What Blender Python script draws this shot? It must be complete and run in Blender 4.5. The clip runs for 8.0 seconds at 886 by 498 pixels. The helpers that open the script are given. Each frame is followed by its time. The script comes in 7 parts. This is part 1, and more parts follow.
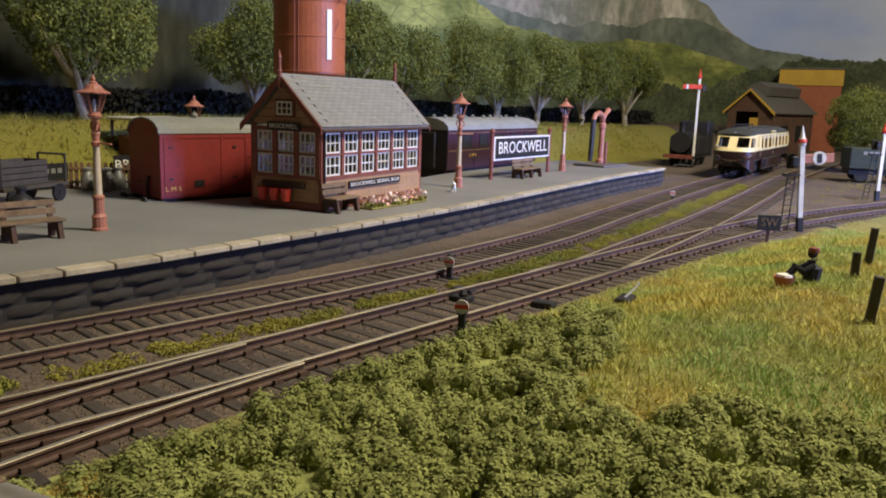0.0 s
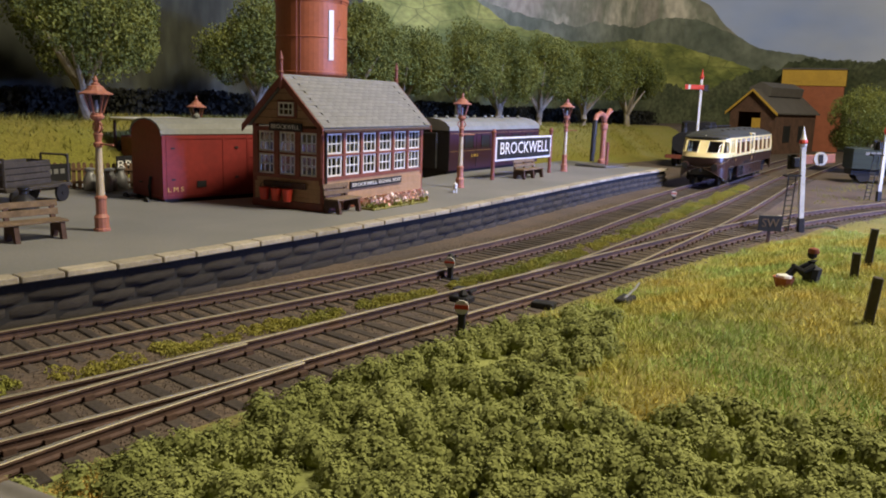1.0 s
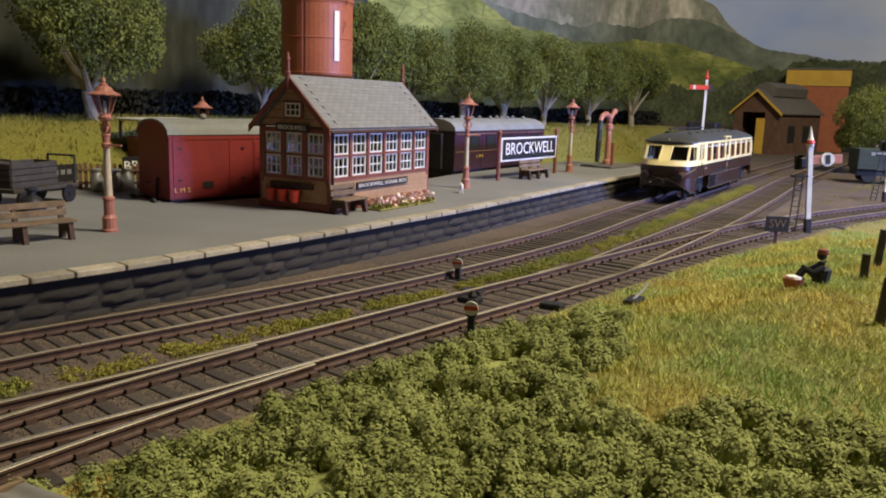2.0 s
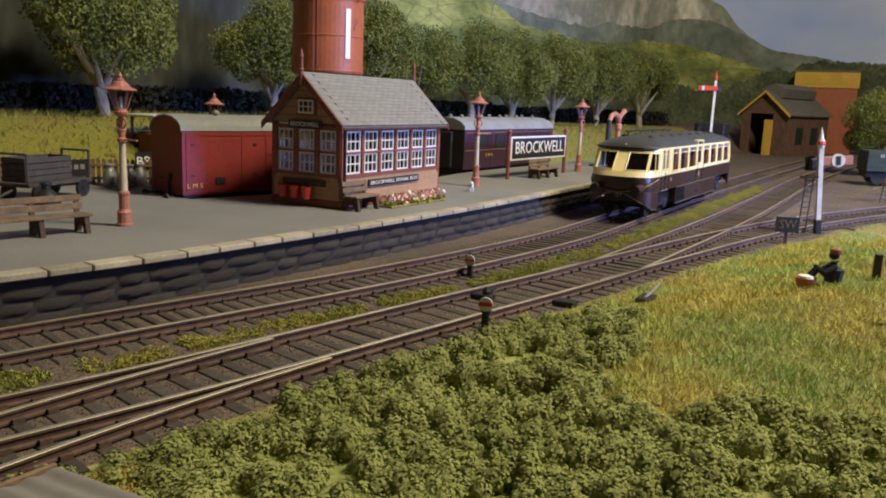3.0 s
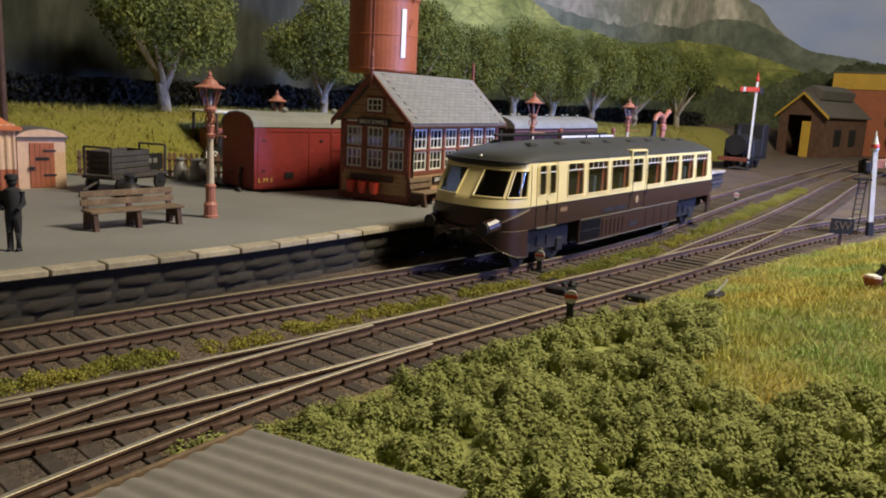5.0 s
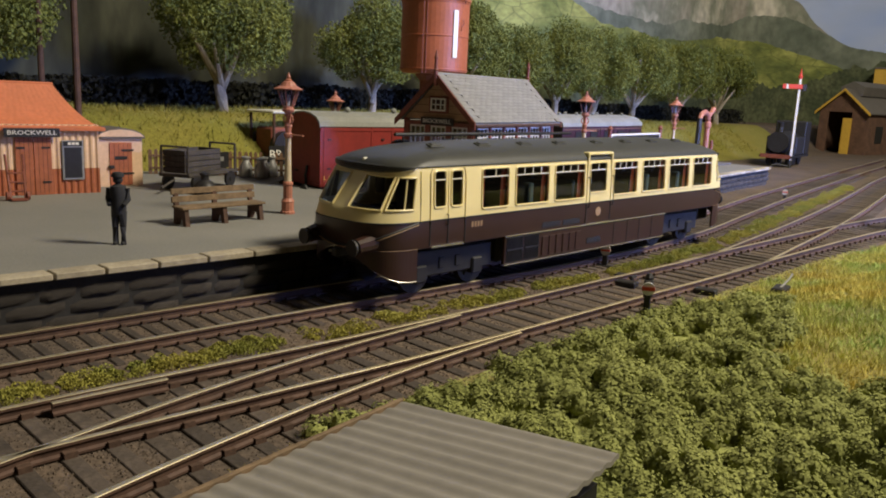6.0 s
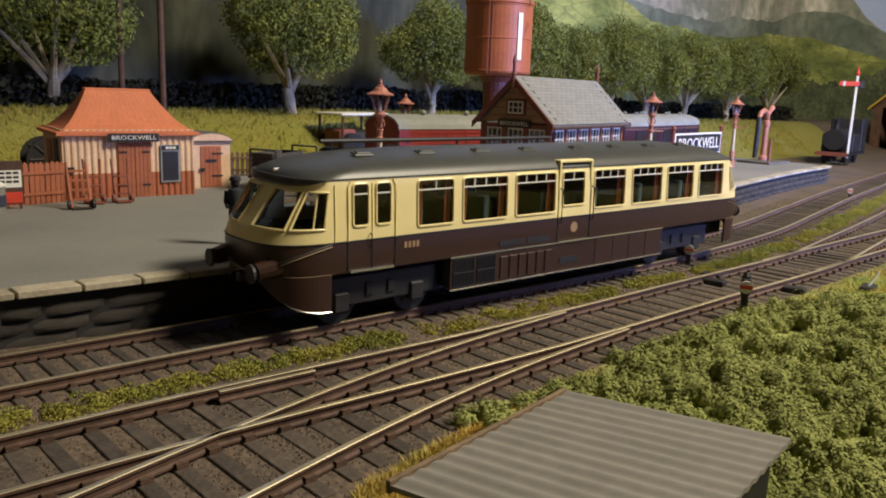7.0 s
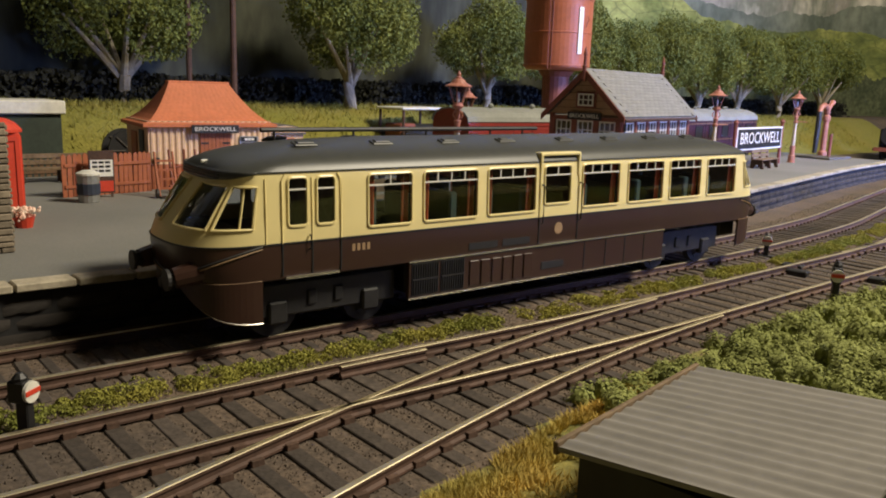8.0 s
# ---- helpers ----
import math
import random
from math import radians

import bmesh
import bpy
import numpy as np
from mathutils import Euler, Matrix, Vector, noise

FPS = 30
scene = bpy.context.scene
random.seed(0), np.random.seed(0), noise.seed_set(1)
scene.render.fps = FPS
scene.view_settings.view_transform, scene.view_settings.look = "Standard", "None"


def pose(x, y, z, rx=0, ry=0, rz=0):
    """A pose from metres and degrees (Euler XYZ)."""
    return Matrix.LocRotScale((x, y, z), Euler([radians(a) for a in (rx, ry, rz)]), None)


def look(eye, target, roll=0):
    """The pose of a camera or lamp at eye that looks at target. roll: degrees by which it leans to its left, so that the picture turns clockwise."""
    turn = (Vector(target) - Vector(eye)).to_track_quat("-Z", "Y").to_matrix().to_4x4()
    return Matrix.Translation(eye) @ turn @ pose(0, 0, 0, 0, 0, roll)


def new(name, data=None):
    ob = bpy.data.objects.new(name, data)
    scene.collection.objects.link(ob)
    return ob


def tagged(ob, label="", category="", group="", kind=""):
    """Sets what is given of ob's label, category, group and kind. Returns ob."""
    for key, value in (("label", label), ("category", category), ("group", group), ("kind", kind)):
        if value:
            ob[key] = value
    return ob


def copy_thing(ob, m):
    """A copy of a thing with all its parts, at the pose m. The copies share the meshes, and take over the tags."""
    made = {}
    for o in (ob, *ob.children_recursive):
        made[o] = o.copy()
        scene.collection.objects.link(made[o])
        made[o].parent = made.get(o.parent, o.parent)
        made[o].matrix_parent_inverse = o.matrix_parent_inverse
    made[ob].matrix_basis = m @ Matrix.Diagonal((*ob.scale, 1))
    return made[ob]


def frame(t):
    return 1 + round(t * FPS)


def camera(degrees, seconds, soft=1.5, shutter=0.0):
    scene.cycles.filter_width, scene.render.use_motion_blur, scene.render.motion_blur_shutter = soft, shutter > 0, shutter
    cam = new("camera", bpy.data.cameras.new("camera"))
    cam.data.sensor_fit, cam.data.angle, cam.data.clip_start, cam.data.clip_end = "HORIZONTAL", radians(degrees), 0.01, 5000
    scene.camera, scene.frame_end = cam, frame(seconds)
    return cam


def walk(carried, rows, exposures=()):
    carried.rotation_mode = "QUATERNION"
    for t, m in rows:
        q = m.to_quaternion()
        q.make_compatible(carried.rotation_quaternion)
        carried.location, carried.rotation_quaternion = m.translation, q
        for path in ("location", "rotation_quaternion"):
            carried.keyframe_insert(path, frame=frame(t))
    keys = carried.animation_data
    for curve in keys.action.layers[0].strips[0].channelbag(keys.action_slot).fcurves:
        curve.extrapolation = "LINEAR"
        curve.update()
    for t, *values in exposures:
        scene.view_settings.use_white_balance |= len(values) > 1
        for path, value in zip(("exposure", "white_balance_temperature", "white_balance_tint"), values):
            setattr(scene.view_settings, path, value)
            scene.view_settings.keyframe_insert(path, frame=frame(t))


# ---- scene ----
cam = camera(58.3, 8.0, soft=1.9)
PATH = [
(0, (0.00058, 0.00104, 0.10069), (-0.07122, 0.08967, 0.07940), 1.9),
    (0.5, (0.00180, 0.00087, 0.10109), (-0.07006, 0.08938, 0.07975), 1.9),
    (1, (0.00244, 0.00058, 0.10127), (-0.06966, 0.08897, 0.07998), 1.9),
    (1.5, (0.00070, 0.00012, 0.10167), (-0.07157, 0.08828, 0.08045), 1.8),
    (3, (-0.00220, -0.00557, 0.10005), (-0.07511, 0.08207, 0.07871), 2.3),
    (3.5, (-0.00742, -0.01079, 0.09982), (-0.08074, 0.07650, 0.07842), 2.6),
    (4, (-0.00992, -0.01966, 0.09993), (-0.08369, 0.06728, 0.07853), 2.8),
    (4.5, (-0.01061, -0.02854, 0.10063), (-0.08497, 0.05783, 0.07900), 2.9),
    (6, (-0.02094, -0.07134, 0.10057), (-0.09912, 0.01143, 0.07824), 2.6),
    (6.5, (-0.02506, -0.09007, 0.10312), (-0.10486, -0.00899, 0.08056), 2.3),
    (7, (-0.03393, -0.10817, 0.10324), (-0.11559, -0.02894, 0.08045), 2.1),
    (7.5, (-0.04356, -0.12441, 0.10028), (-0.12690, -0.04710, 0.07737), 2.4),
    (8, (-0.04692, -0.13468, 0.09790), (-0.13189, -0.05922, 0.07470), 2.0),
]
walk(cam, [(t, look(e, g, r)) for t, e, g, r in PATH], [(0, 0.0), (4.5, 0.05), (6, 0.15), (8, 0.28)])

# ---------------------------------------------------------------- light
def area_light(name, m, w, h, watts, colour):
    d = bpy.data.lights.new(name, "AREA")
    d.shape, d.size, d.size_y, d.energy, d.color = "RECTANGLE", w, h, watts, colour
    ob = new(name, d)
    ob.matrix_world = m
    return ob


world = bpy.data.worlds.new("room_air")
scene.world = world
world.use_nodes = True
world.node_tree.nodes["Background"].inputs[0].default_value = (0.9, 0.78, 0.62, 1)
world.node_tree.nodes["Background"].inputs[1].default_value = 0.05
KEY = Vector((0.42, 0.82, 1.15))
area_light("ceiling_lamp_light", look(KEY, (-0.06, 0.86, 0.05)), 0.34, 0.34, 33, (1.0, 0.89, 0.68))
# Blue spot added in mid-room, clear of the window opening, to tint the platform.
window = area_light("blue_spot_light", look((1.4, 1.2, 0.36), (-0.4, 1.0, 0.0)), 0.4, 0.3, 5.8, (0.24, 0.36, 1.0))
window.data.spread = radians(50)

# ---------------------------------------------------------------- materials
MATS = {}


def material(name, colour, rough=0.7, metal=0.0, vary=0.25, grain=300.0, stain=25.0, bump=0.15, second=None, random=0.0, spec=0.5, island=0.0):
    """A painted or natural surface: base colour, fine grain, larger stains, relief."""
    if name in MATS:
        return MATS[name]
    m = bpy.data.materials.new(name)
    m.use_nodes = True
    nt = m.node_tree
    n, l = nt.nodes, nt.links
    b = n["Principled BSDF"]
    b.inputs["Roughness"].default_value, b.inputs["Metallic"].default_value = rough, metal
    b.inputs["Specular IOR Level"].default_value = spec
    co = n.new("ShaderNodeTexCoord")
    fine, big = n.new("ShaderNodeTexNoise"), n.new("ShaderNodeTexNoise")
    fine.inputs["Scale"].default_value, fine.inputs["Detail"].default_value = grain, 4
    big.inputs["Scale"].default_value, big.inputs["Detail"].default_value = stain, 5
    geo = n.new("ShaderNodeNewGeometry")
    for q in (fine, big):
        l.new(geo.outputs["Position"] if random == 0 or island else co.outputs["Object"], q.inputs["Vector"])
    second = second or tuple(c * (1 - vary) for c in colour)
    ramp = n.new("ShaderNodeMapRange")
    ramp.inputs[1].default_value, ramp.inputs[2].default_value = 0.38, 0.62
    l.new(big.outputs["Fac"], ramp.inputs[0])
    mix = n.new("ShaderNodeMix")
    mix.data_type = "RGBA"
    mix.inputs[6].default_value, mix.inputs[7].default_value = (*colour, 1), (*second, 1)
    l.new(ramp.outputs[0], mix.inputs[0])
    hsv = n.new("ShaderNodeHueSaturation")
    l.new(mix.outputs[2], hsv.inputs["Color"])
    val = n.new("ShaderNodeMapRange")
    val.inputs[1].default_value, val.inputs[2].default_value = 0.3, 0.7
    val.inputs[3].default_value, val.inputs[4].default_value = 1 - vary * 0.7, 1 + vary * 0.7
    l.new(fine.outputs["Fac"], val.inputs[0])
    last = val.outputs[0]
    random = island or random
    if random:
        info = n.new("ShaderNodeObjectInfo")
        isl = n.new("ShaderNodeMapRange")
        isl.inputs[3].default_value, isl.inputs[4].default_value = 1 - random, 1 + random
        l.new(geo.outputs["Random Per Island"] if island else info.outputs["Random"], isl.inputs[0])
        mul = n.new("ShaderNodeMath")
        mul.operation = "MULTIPLY"
        l.new(last, mul.inputs[0]), l.new(isl.outputs[0], mul.inputs[1])
        last = mul.outputs[0]
    l.new(last, hsv.inputs["Value"])
    l.new(hsv.outputs["Color"], b.inputs["Base Color"])
    if bump:
        bp = n.new("ShaderNodeBump")
        bp.inputs["Strength"].default_value, bp.inputs["Distance"].default_value = bump, 0.0008
        l.new(fine.outputs["Fac"], bp.inputs["Height"])
        l.new(bp.outputs["Normal"], b.inputs["Normal"])
    MATS[name] = m
    return m


def glass(name, tint=(0.75, 0.8, 0.85), rough=0.02):
    m = bpy.data.materials.new(name)
    m.use_nodes = True
    nt = m.node_tree
    nt.nodes.remove(nt.nodes["Principled BSDF"])
    t, g, x, f = (nt.nodes.new("ShaderNode" + k) for k in ("BsdfTransparent", "BsdfGlossy", "MixShader", "Fresnel"))
    t.inputs[0].default_value = (*tint, 1)
    g.inputs["Roughness"].default_value = rough
    f.inputs["IOR"].default_value = 1.5
    nt.links.new(f.outputs[0], x.inputs[0]), nt.links.new(t.outputs[0], x.inputs[1]), nt.links.new(g.outputs[0], x.inputs[2])
    nt.links.new(x.outputs[0], nt.nodes["Material Output"].inputs[0])
    return m


GLASS = glass("clear_glazing")
LAMP_GLASS = glass("frosted_lamp_glass", (0.62, 0.66, 0.74), 0.25)
BALLAST = material("ash_ballast", (0.125, 0.090, 0.066), 0.95, vary=0.55, grain=420, stain=18, bump=0.8, second=(0.085, 0.065, 0.052))
GRIT = material("ash_grit", (0.125, 0.092, 0.068), 0.95, vary=0.3, grain=300, stain=18, bump=0.0, second=(0.08, 0.062, 0.05), island=0.4)
SLEEPER = material("weathered_sleeper", (0.078, 0.061, 0.051), 0.9, vary=0.3, grain=500, stain=120, bump=0.5, random=0.3)
CHAIR = material("rusty_chair_iron", (0.105, 0.060, 0.042), 0.85, vary=0.35, grain=700, bump=0.3)
RAILRUST = material("rusty_rail_side", (0.105, 0.058, 0.042), 0.7, vary=0.3, grain=300, bump=0.2)
RAILTOP = material("polished_rail_head", (0.80, 0.70, 0.48), 0.42, 0.95, vary=0.15, grain=60, stain=20, bump=0.0)
TARMAC = material("grey_platform_surface", (0.215, 0.21, 0.195), 0.85, vary=0.14, grain=900, stain=9, bump=0.12, second=(0.175, 0.175, 0.165))
COPING = material("pale_coping_stone", (0.40, 0.35, 0.265), 0.85, vary=0.2, grain=500, stain=90, bump=0.3, random=0.22)
DARKSTONE = material("sooty_wall_stone", (0.056, 0.047, 0.041), 0.9, vary=0.35, grain=350, stain=70, bump=0.6, random=0.25)
MORTAR = material("dark_mortar", (0.028, 0.027, 0.028), 0.95, vary=0.3, grain=600)
EARTH = material("olive_earth", (0.15, 0.15, 0.04), 0.95, vary=0.4, grain=350, stain=14, bump=0.8, second=(0.22, 0.19, 0.05))
BANKGRASS = material("mown_bank_grass", (0.20, 0.19, 0.03), 0.95, vary=0.35, grain=420, stain=16, bump=0.9, second=(0.23, 0.20, 0.04))
FOAM = material("foam_foliage", (0.295, 0.315, 0.095), 0.95, vary=0.2, grain=600, stain=22, bump=0.3, second=(0.21, 0.23, 0.062), island=0.06)
BLADE = material("static_grass", (0.37, 0.50, 0.15), 0.85, vary=0.3, grain=90, stain=16, bump=0.0, second=(0.62, 0.50, 0.12), island=0.3)
WEED = material("lineside_weed", (0.23, 0.25, 0.05), 0.95, vary=0.3, grain=500, stain=30, bump=0.3, second=(0.34, 0.31, 0.06), island=0.15)
LEAF = material("tree_leaf", (0.17, 0.185, 0.035), 0.9, vary=0.3, grain=200, stain=26, bump=0.0, second=(0.10, 0.125, 0.026), island=0.1)
BARK = material("pale_bark", (0.36, 0.31, 0.22), 0.9, vary=0.35, grain=220, stain=40, bump=0.5)
# Near-black: the shadow band at the forest foot is put into this colour.
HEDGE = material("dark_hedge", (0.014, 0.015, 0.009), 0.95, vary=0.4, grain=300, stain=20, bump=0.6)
CHOC = material("chocolate_paint", (0.040, 0.018, 0.012), 0.34, vary=0.10, grain=60, stain=12, bump=0.02)
CREAM = material("cream_paint", (0.84, 0.71, 0.34), 0.33, vary=0.06, grain=60, stain=12, bump=0.02)
CARROOF = material("grey_car_roof", (0.050, 0.052, 0.048), 0.42, vary=0.12, grain=200, stain=14, bump=0.05)
BLACK = material("sooty_black", (0.018, 0.017, 0.018), 0.6, vary=0.3, grain=250, bump=0.15)
IRON = material("dark_iron", (0.035, 0.034, 0.036), 0.5, 0.4, vary=0.3, grain=300, bump=0.1)
CURTAIN = material("rust_curtain", (0.38, 0.085, 0.022), 0.9, vary=0.2, grain=300)
SEATGREEN = material("green_seat_cloth", (0.030, 0.055, 0.045), 0.9, vary=0.2, grain=300)
LINING = material("fawn_lining", (0.34, 0.22, 0.12), 0.6, vary=0.1)
CHROME = material("bright_metal", (0.75, 0.72, 0.66), 0.25, 0.9, vary=0.1, bump=0.0)
LENS = material("lamp_lens", (0.9, 0.88, 0.8), 0.08, 0.3, vary=0.02, bump=0.0)
BRICKRED = material("red_brown_paint", (0.235, 0.070, 0.045), 0.6, vary=0.2, grain=350, stain=60, bump=0.15)
SALMON = material("faded_red_lamp_paint", (0.43, 0.17, 0.115), 0.55, vary=0.18, grain=300, stain=90, bump=0.1)
STONEPAINT = material("stone_paint", (0.56, 0.36, 0.19), 0.65, vary=0.12, grain=350, stain=60, bump=0.1)
COLUMN = material("pale_stone_column_paint", (0.58, 0.48, 0.34), 0.6, vary=0.15, grain=300, stain=80, bump=0.1)
BOXBOARD = material("ochre_brown_boards", (0.43, 0.255, 0.135), 0.65, vary=0.14, grain=350, stain=60, bump=0.1)
OFFWHITE = material("off_white_paint", (0.72, 0.70, 0.64), 0.55, vary=0.12, grain=350, stain=70, bump=0.08)
SLATE = material("grey_slate", (0.21, 0.205, 0.185), 0.75, vary=0.12, grain=420, stain=70, bump=0.3, random=0.09)
ORANGEROOF = material("orange_tile_red", (0.58, 0.175, 0.075), 0.7, vary=0.14, grain=400, stain=50, bump=0.2)
PINKWALL = material("pale_pink_stone_paint", (0.70, 0.48, 0.32), 0.65, vary=0.1, grain=350, stain=60, bump=0.1)
RUSTWALL = material("terracotta_paint", (0.38, 0.115, 0.052), 0.65, vary=0.15, grain=350, stain=60, bump=0.12)
VANRED = material("crimson_van_paint", (0.235, 0.024, 0.019), 0.5, vary=0.14, grain=250, stain=40, bump=0.06)
MAROON = material("maroon_coach_paint", (0.045, 0.015, 0.030), 0.4, vary=0.12, grain=250, stain=40, bump=0.05)
ROOFGREY = material("grey_canvas_roof", (0.24, 0.245, 0.225), 0.75, vary=0.12, grain=300, stain=40, bump=0.12)
GOLD = material("yellow_lettering", (0.78, 0.53, 0.12), 0.5, vary=0.1, bump=0.0)
OLDWOOD = material("weathered_bench_wood", (0.20, 0.135, 0.08), 0.8, vary=0.3, grain=420, stain=120, bump=0.4)
DARKWOOD = material("dark_stained_wood", (0.085, 0.042, 0.028), 0.75, vary=0.3, grain=420, stain=90, bump=0.3)
GREYWOOD = material("dark_grey_wood", (0.065, 0.055, 0.048), 0.8, vary=0.3, grain=420, stain=90, bump=0.3)
PALING = material("brown_paling_wood", (0.20, 0.115, 0.065), 0.8, vary=0.3, grain=420, stain=90, bump=0.3, random=0.2)
TANK = material("red_oxide_tank", (0.40, 0.115, 0.045), 0.5, vary=0.14, grain=250, stain=30, bump=0.08)
SIGRED = material("signal_red", (0.62, 0.055, 0.025), 0.5, vary=0.1)
ZINC = material("grey_zinc", (0.42, 0.42, 0.41), 0.45, 0.6, vary=0.2, grain=300)
CORRUGATED = material("grey_corrugated_sheet", (0.125, 0.115, 0.105), 0.7, vary=0.12, grain=300, stain=40, bump=0.1)
HUTROOF = material("pale_grey_corrugated_sheet", (0.215, 0.20, 0.18), 0.7, vary=0.1, grain=300, stain=40, bump=0.08)
YELLOW = material("mustard_boarding", (0.60, 0.37, 0.05), 0.7, vary=0.12, grain=300)
BRICK = material("brown_brickwork", (0.135, 0.072, 0.047), 0.85, vary=0.3, grain=350, stain=60, bump=0.3)
BLUEWAGON = material("blue_grey_wagon", (0.035, 0.045, 0.075), 0.6, vary=0.2)
GREENSHED = material("dark_green_boarding", (0.035, 0.05, 0.038), 0.7, vary=0.2)
RUBBLE = material("buff_rubble_stone", (0.26, 0.21, 0.155), 0.9, vary=0.3, grain=350, stain=60, bump=0.4, random=0.3)
PETAL = material("pink_white_petal", (0.78, 0.40, 0.30), 0.8, vary=0.2, grain=700, stain=90, second=(0.80, 0.68, 0.58), island=0.3, bump=0.0)
SIGNWHITE = material("sign_white", (0.80, 0.78, 0.72), 0.5, vary=0.05, bump=0.0)
SIGNBLACK = material("sign_black", (0.02, 0.02, 0.022), 0.45, vary=0.2, bump=0.0)
UNIFORM = material("navy_cloth", (0.022, 0.023, 0.03), 0.85, vary=0.2)
WALLPAINT = material("room_wall_paint", (0.42, 0.38, 0.33), 0.9, vary=0.08, grain=60, stain=3, bump=0.05)

# ---------------------------------------------------------------- mesh tools, all in millimetres
MM = 0.001


def finish(name, bm, mat):
    me = bpy.data.meshes.new(name)
    bmesh.ops.recalc_face_normals(bm, faces=bm.faces)
    for v in bm.verts:
        v.co *= MM
    bm.to_mesh(me)
    bm.free()
    for m in (mat if isinstance(mat, (list, tuple)) else [mat]):
        me.materials.append(m)
    return me


def part(name, bm, mat, parent=None, label="", smooth=False):
    me = finish(name, bm, mat)
    if smooth:
        me.shade_smooth()
        me.set_sharp_from_angle(angle=radians(38))
    ob = new(name, me)
    ob.parent = parent
    if label:
        ob["label"] = label
    return ob


def thing(name, x, y, z, rz=0, label="", category="", group="", kind=""):
    ob = new(name)
    ob.empty_display_size = 0.01
    ob.matrix_basis = pose(x * MM, y * MM, z * MM, 0, 0, rz)
    return tagged(ob, label, category, group, kind)


def at(ob, x=0, y=0, z=0, rx=0, ry=0, rz=0):
    ob.matrix_basis = pose(x * MM, y * MM, z * MM, rx, ry, rz)
    return ob


def box(bm, x0, x1, y0, y1, z0, z1, bev=0.0, mi=0):
    r = bmesh.ops.create_cube(bm, size=1, matrix=Matrix.LocRotScale(((x0 + x1) / 2, (y0 + y1) / 2, (z0 + z1) / 2), None, (abs(x1 - x0), abs(y1 - y0), abs(z1 - z0))))
    fs = {f for v in r["verts"] for f in v.link_faces}
    for f in fs:
        f.material_index = mi
    if bev:
        es = list({e for v in r["verts"] for e in v.link_edges})
        bmesh.ops.bevel(bm, geom=es, offset=bev, segments=1, affect="EDGES")
    return bm


def cyl(bm, x, y, z0, z1, r0, r1=None, seg=12, m=None):
    r1 = r0 if r1 is None else r1
    mat = Matrix.Translation((x, y, (z0 + z1) / 2))
    bmesh.ops.create_cone(bm, cap_ends=True, segments=seg, radius1=r0, radius2=max(r1, 0.001), depth=z1 - z0, matrix=(m or Matrix()) @ mat)
    return bm


def lathe(bm, prof, seg=14, x=0, y=0):
    """A turned shape from (radius, height) pairs."""
    rings = []
    for r, z in prof:
        rings.append([bm.verts.new((x + r * math.cos(2 * math.pi * i / seg), y + r * math.sin(2 * math.pi * i / seg), z)) for i in range(seg)])
    for a, b in zip(rings, rings[1:]):
        for i in range(seg):
            bm.faces.new((a[i], a[(i + 1) % seg], b[(i + 1) % seg], b[i]))
    bm.faces.new(rings[0][::-1]), bm.faces.new(rings[-1])
    return bm


def prism(bm, poly, lo, hi, axis="y", mi=0):
    """A flat outline pushed out along an axis."""
    put = {"y": lambda a, b, c: (a, c, b), "x": lambda a, b, c: (c, a, b), "z": lambda a, b, c: (a, b, c)}[axis]
    A = [bm.verts.new(put(a, b, lo)) for a, b in poly]
    B = [bm.verts.new(put(a, b, hi)) for a, b in poly]
    fs = [bm.faces.new(A[::-1]), bm.faces.new(B)]
    for i in range(len(A)):
        j = (i + 1) % len(A)
        fs.append(bm.faces.new((A[i], A[j], B[j], B[i])))
    for f in fs:
        f.material_index = mi
    return bm


def tube(bm, pts, r, seg=8):
    """A round bar through points; r a number or one for each point."""
    pts = [Vector(p) for p in pts]
    rs = r if isinstance(r, (list, tuple)) else [r] * len(pts)
    rings = []
    for i, p in enumerate(pts):
        d = (pts[min(i + 1, len(pts) - 1)] - pts[max(i - 1, 0)]).normalized()
        q = d.to_track_quat("Z", "Y")
        rings.append([bm.verts.new(p + q @ Vector((rs[i] * math.cos(2 * math.pi * k / seg), rs[i] * math.sin(2 * math.pi * k / seg), 0))) for k in range(seg)])
    for a, b in zip(rings, rings[1:]):
        for k in range(seg):
            bm.faces.new((a[k], a[(k + 1) % seg], b[(k + 1) % seg], b[k]))
    bm.faces.new(rings[0][::-1]), bm.faces.new(rings[-1])
    return bm


def B():
    return bmesh.new()


def lettering(text, size, width, mat, parent, x, y, z, rz=0, name="lettering", rx=90):
    """Raised letters, centred, fitted to a width."""
    cu = bpy.data.curves.new(name, "FONT")
    cu.body, cu.size, cu.extrude, cu.align_x, cu.align_y = text, size, 0.12, "CENTER", "CENTER"
    cu.resolution_u = 2
    tmp = bpy.data.objects.new("tmp", cu)
    me = bpy.data.meshes.new_from_object(tmp)
    bpy.data.objects.remove(tmp)
    xs = [v.co.x for v in me.vertices]
    k = width / (max(xs) - min(xs))
    for v in me.vertices:
        v.co = Vector((v.co.x * k, v.co.y, v.co.z)) * MM
    me.materials.clear()
    me.materials.append(mat)
    ob = new(name, me)
    ob.parent = parent
    return at(ob, x, y, z, rx, 0, rz)


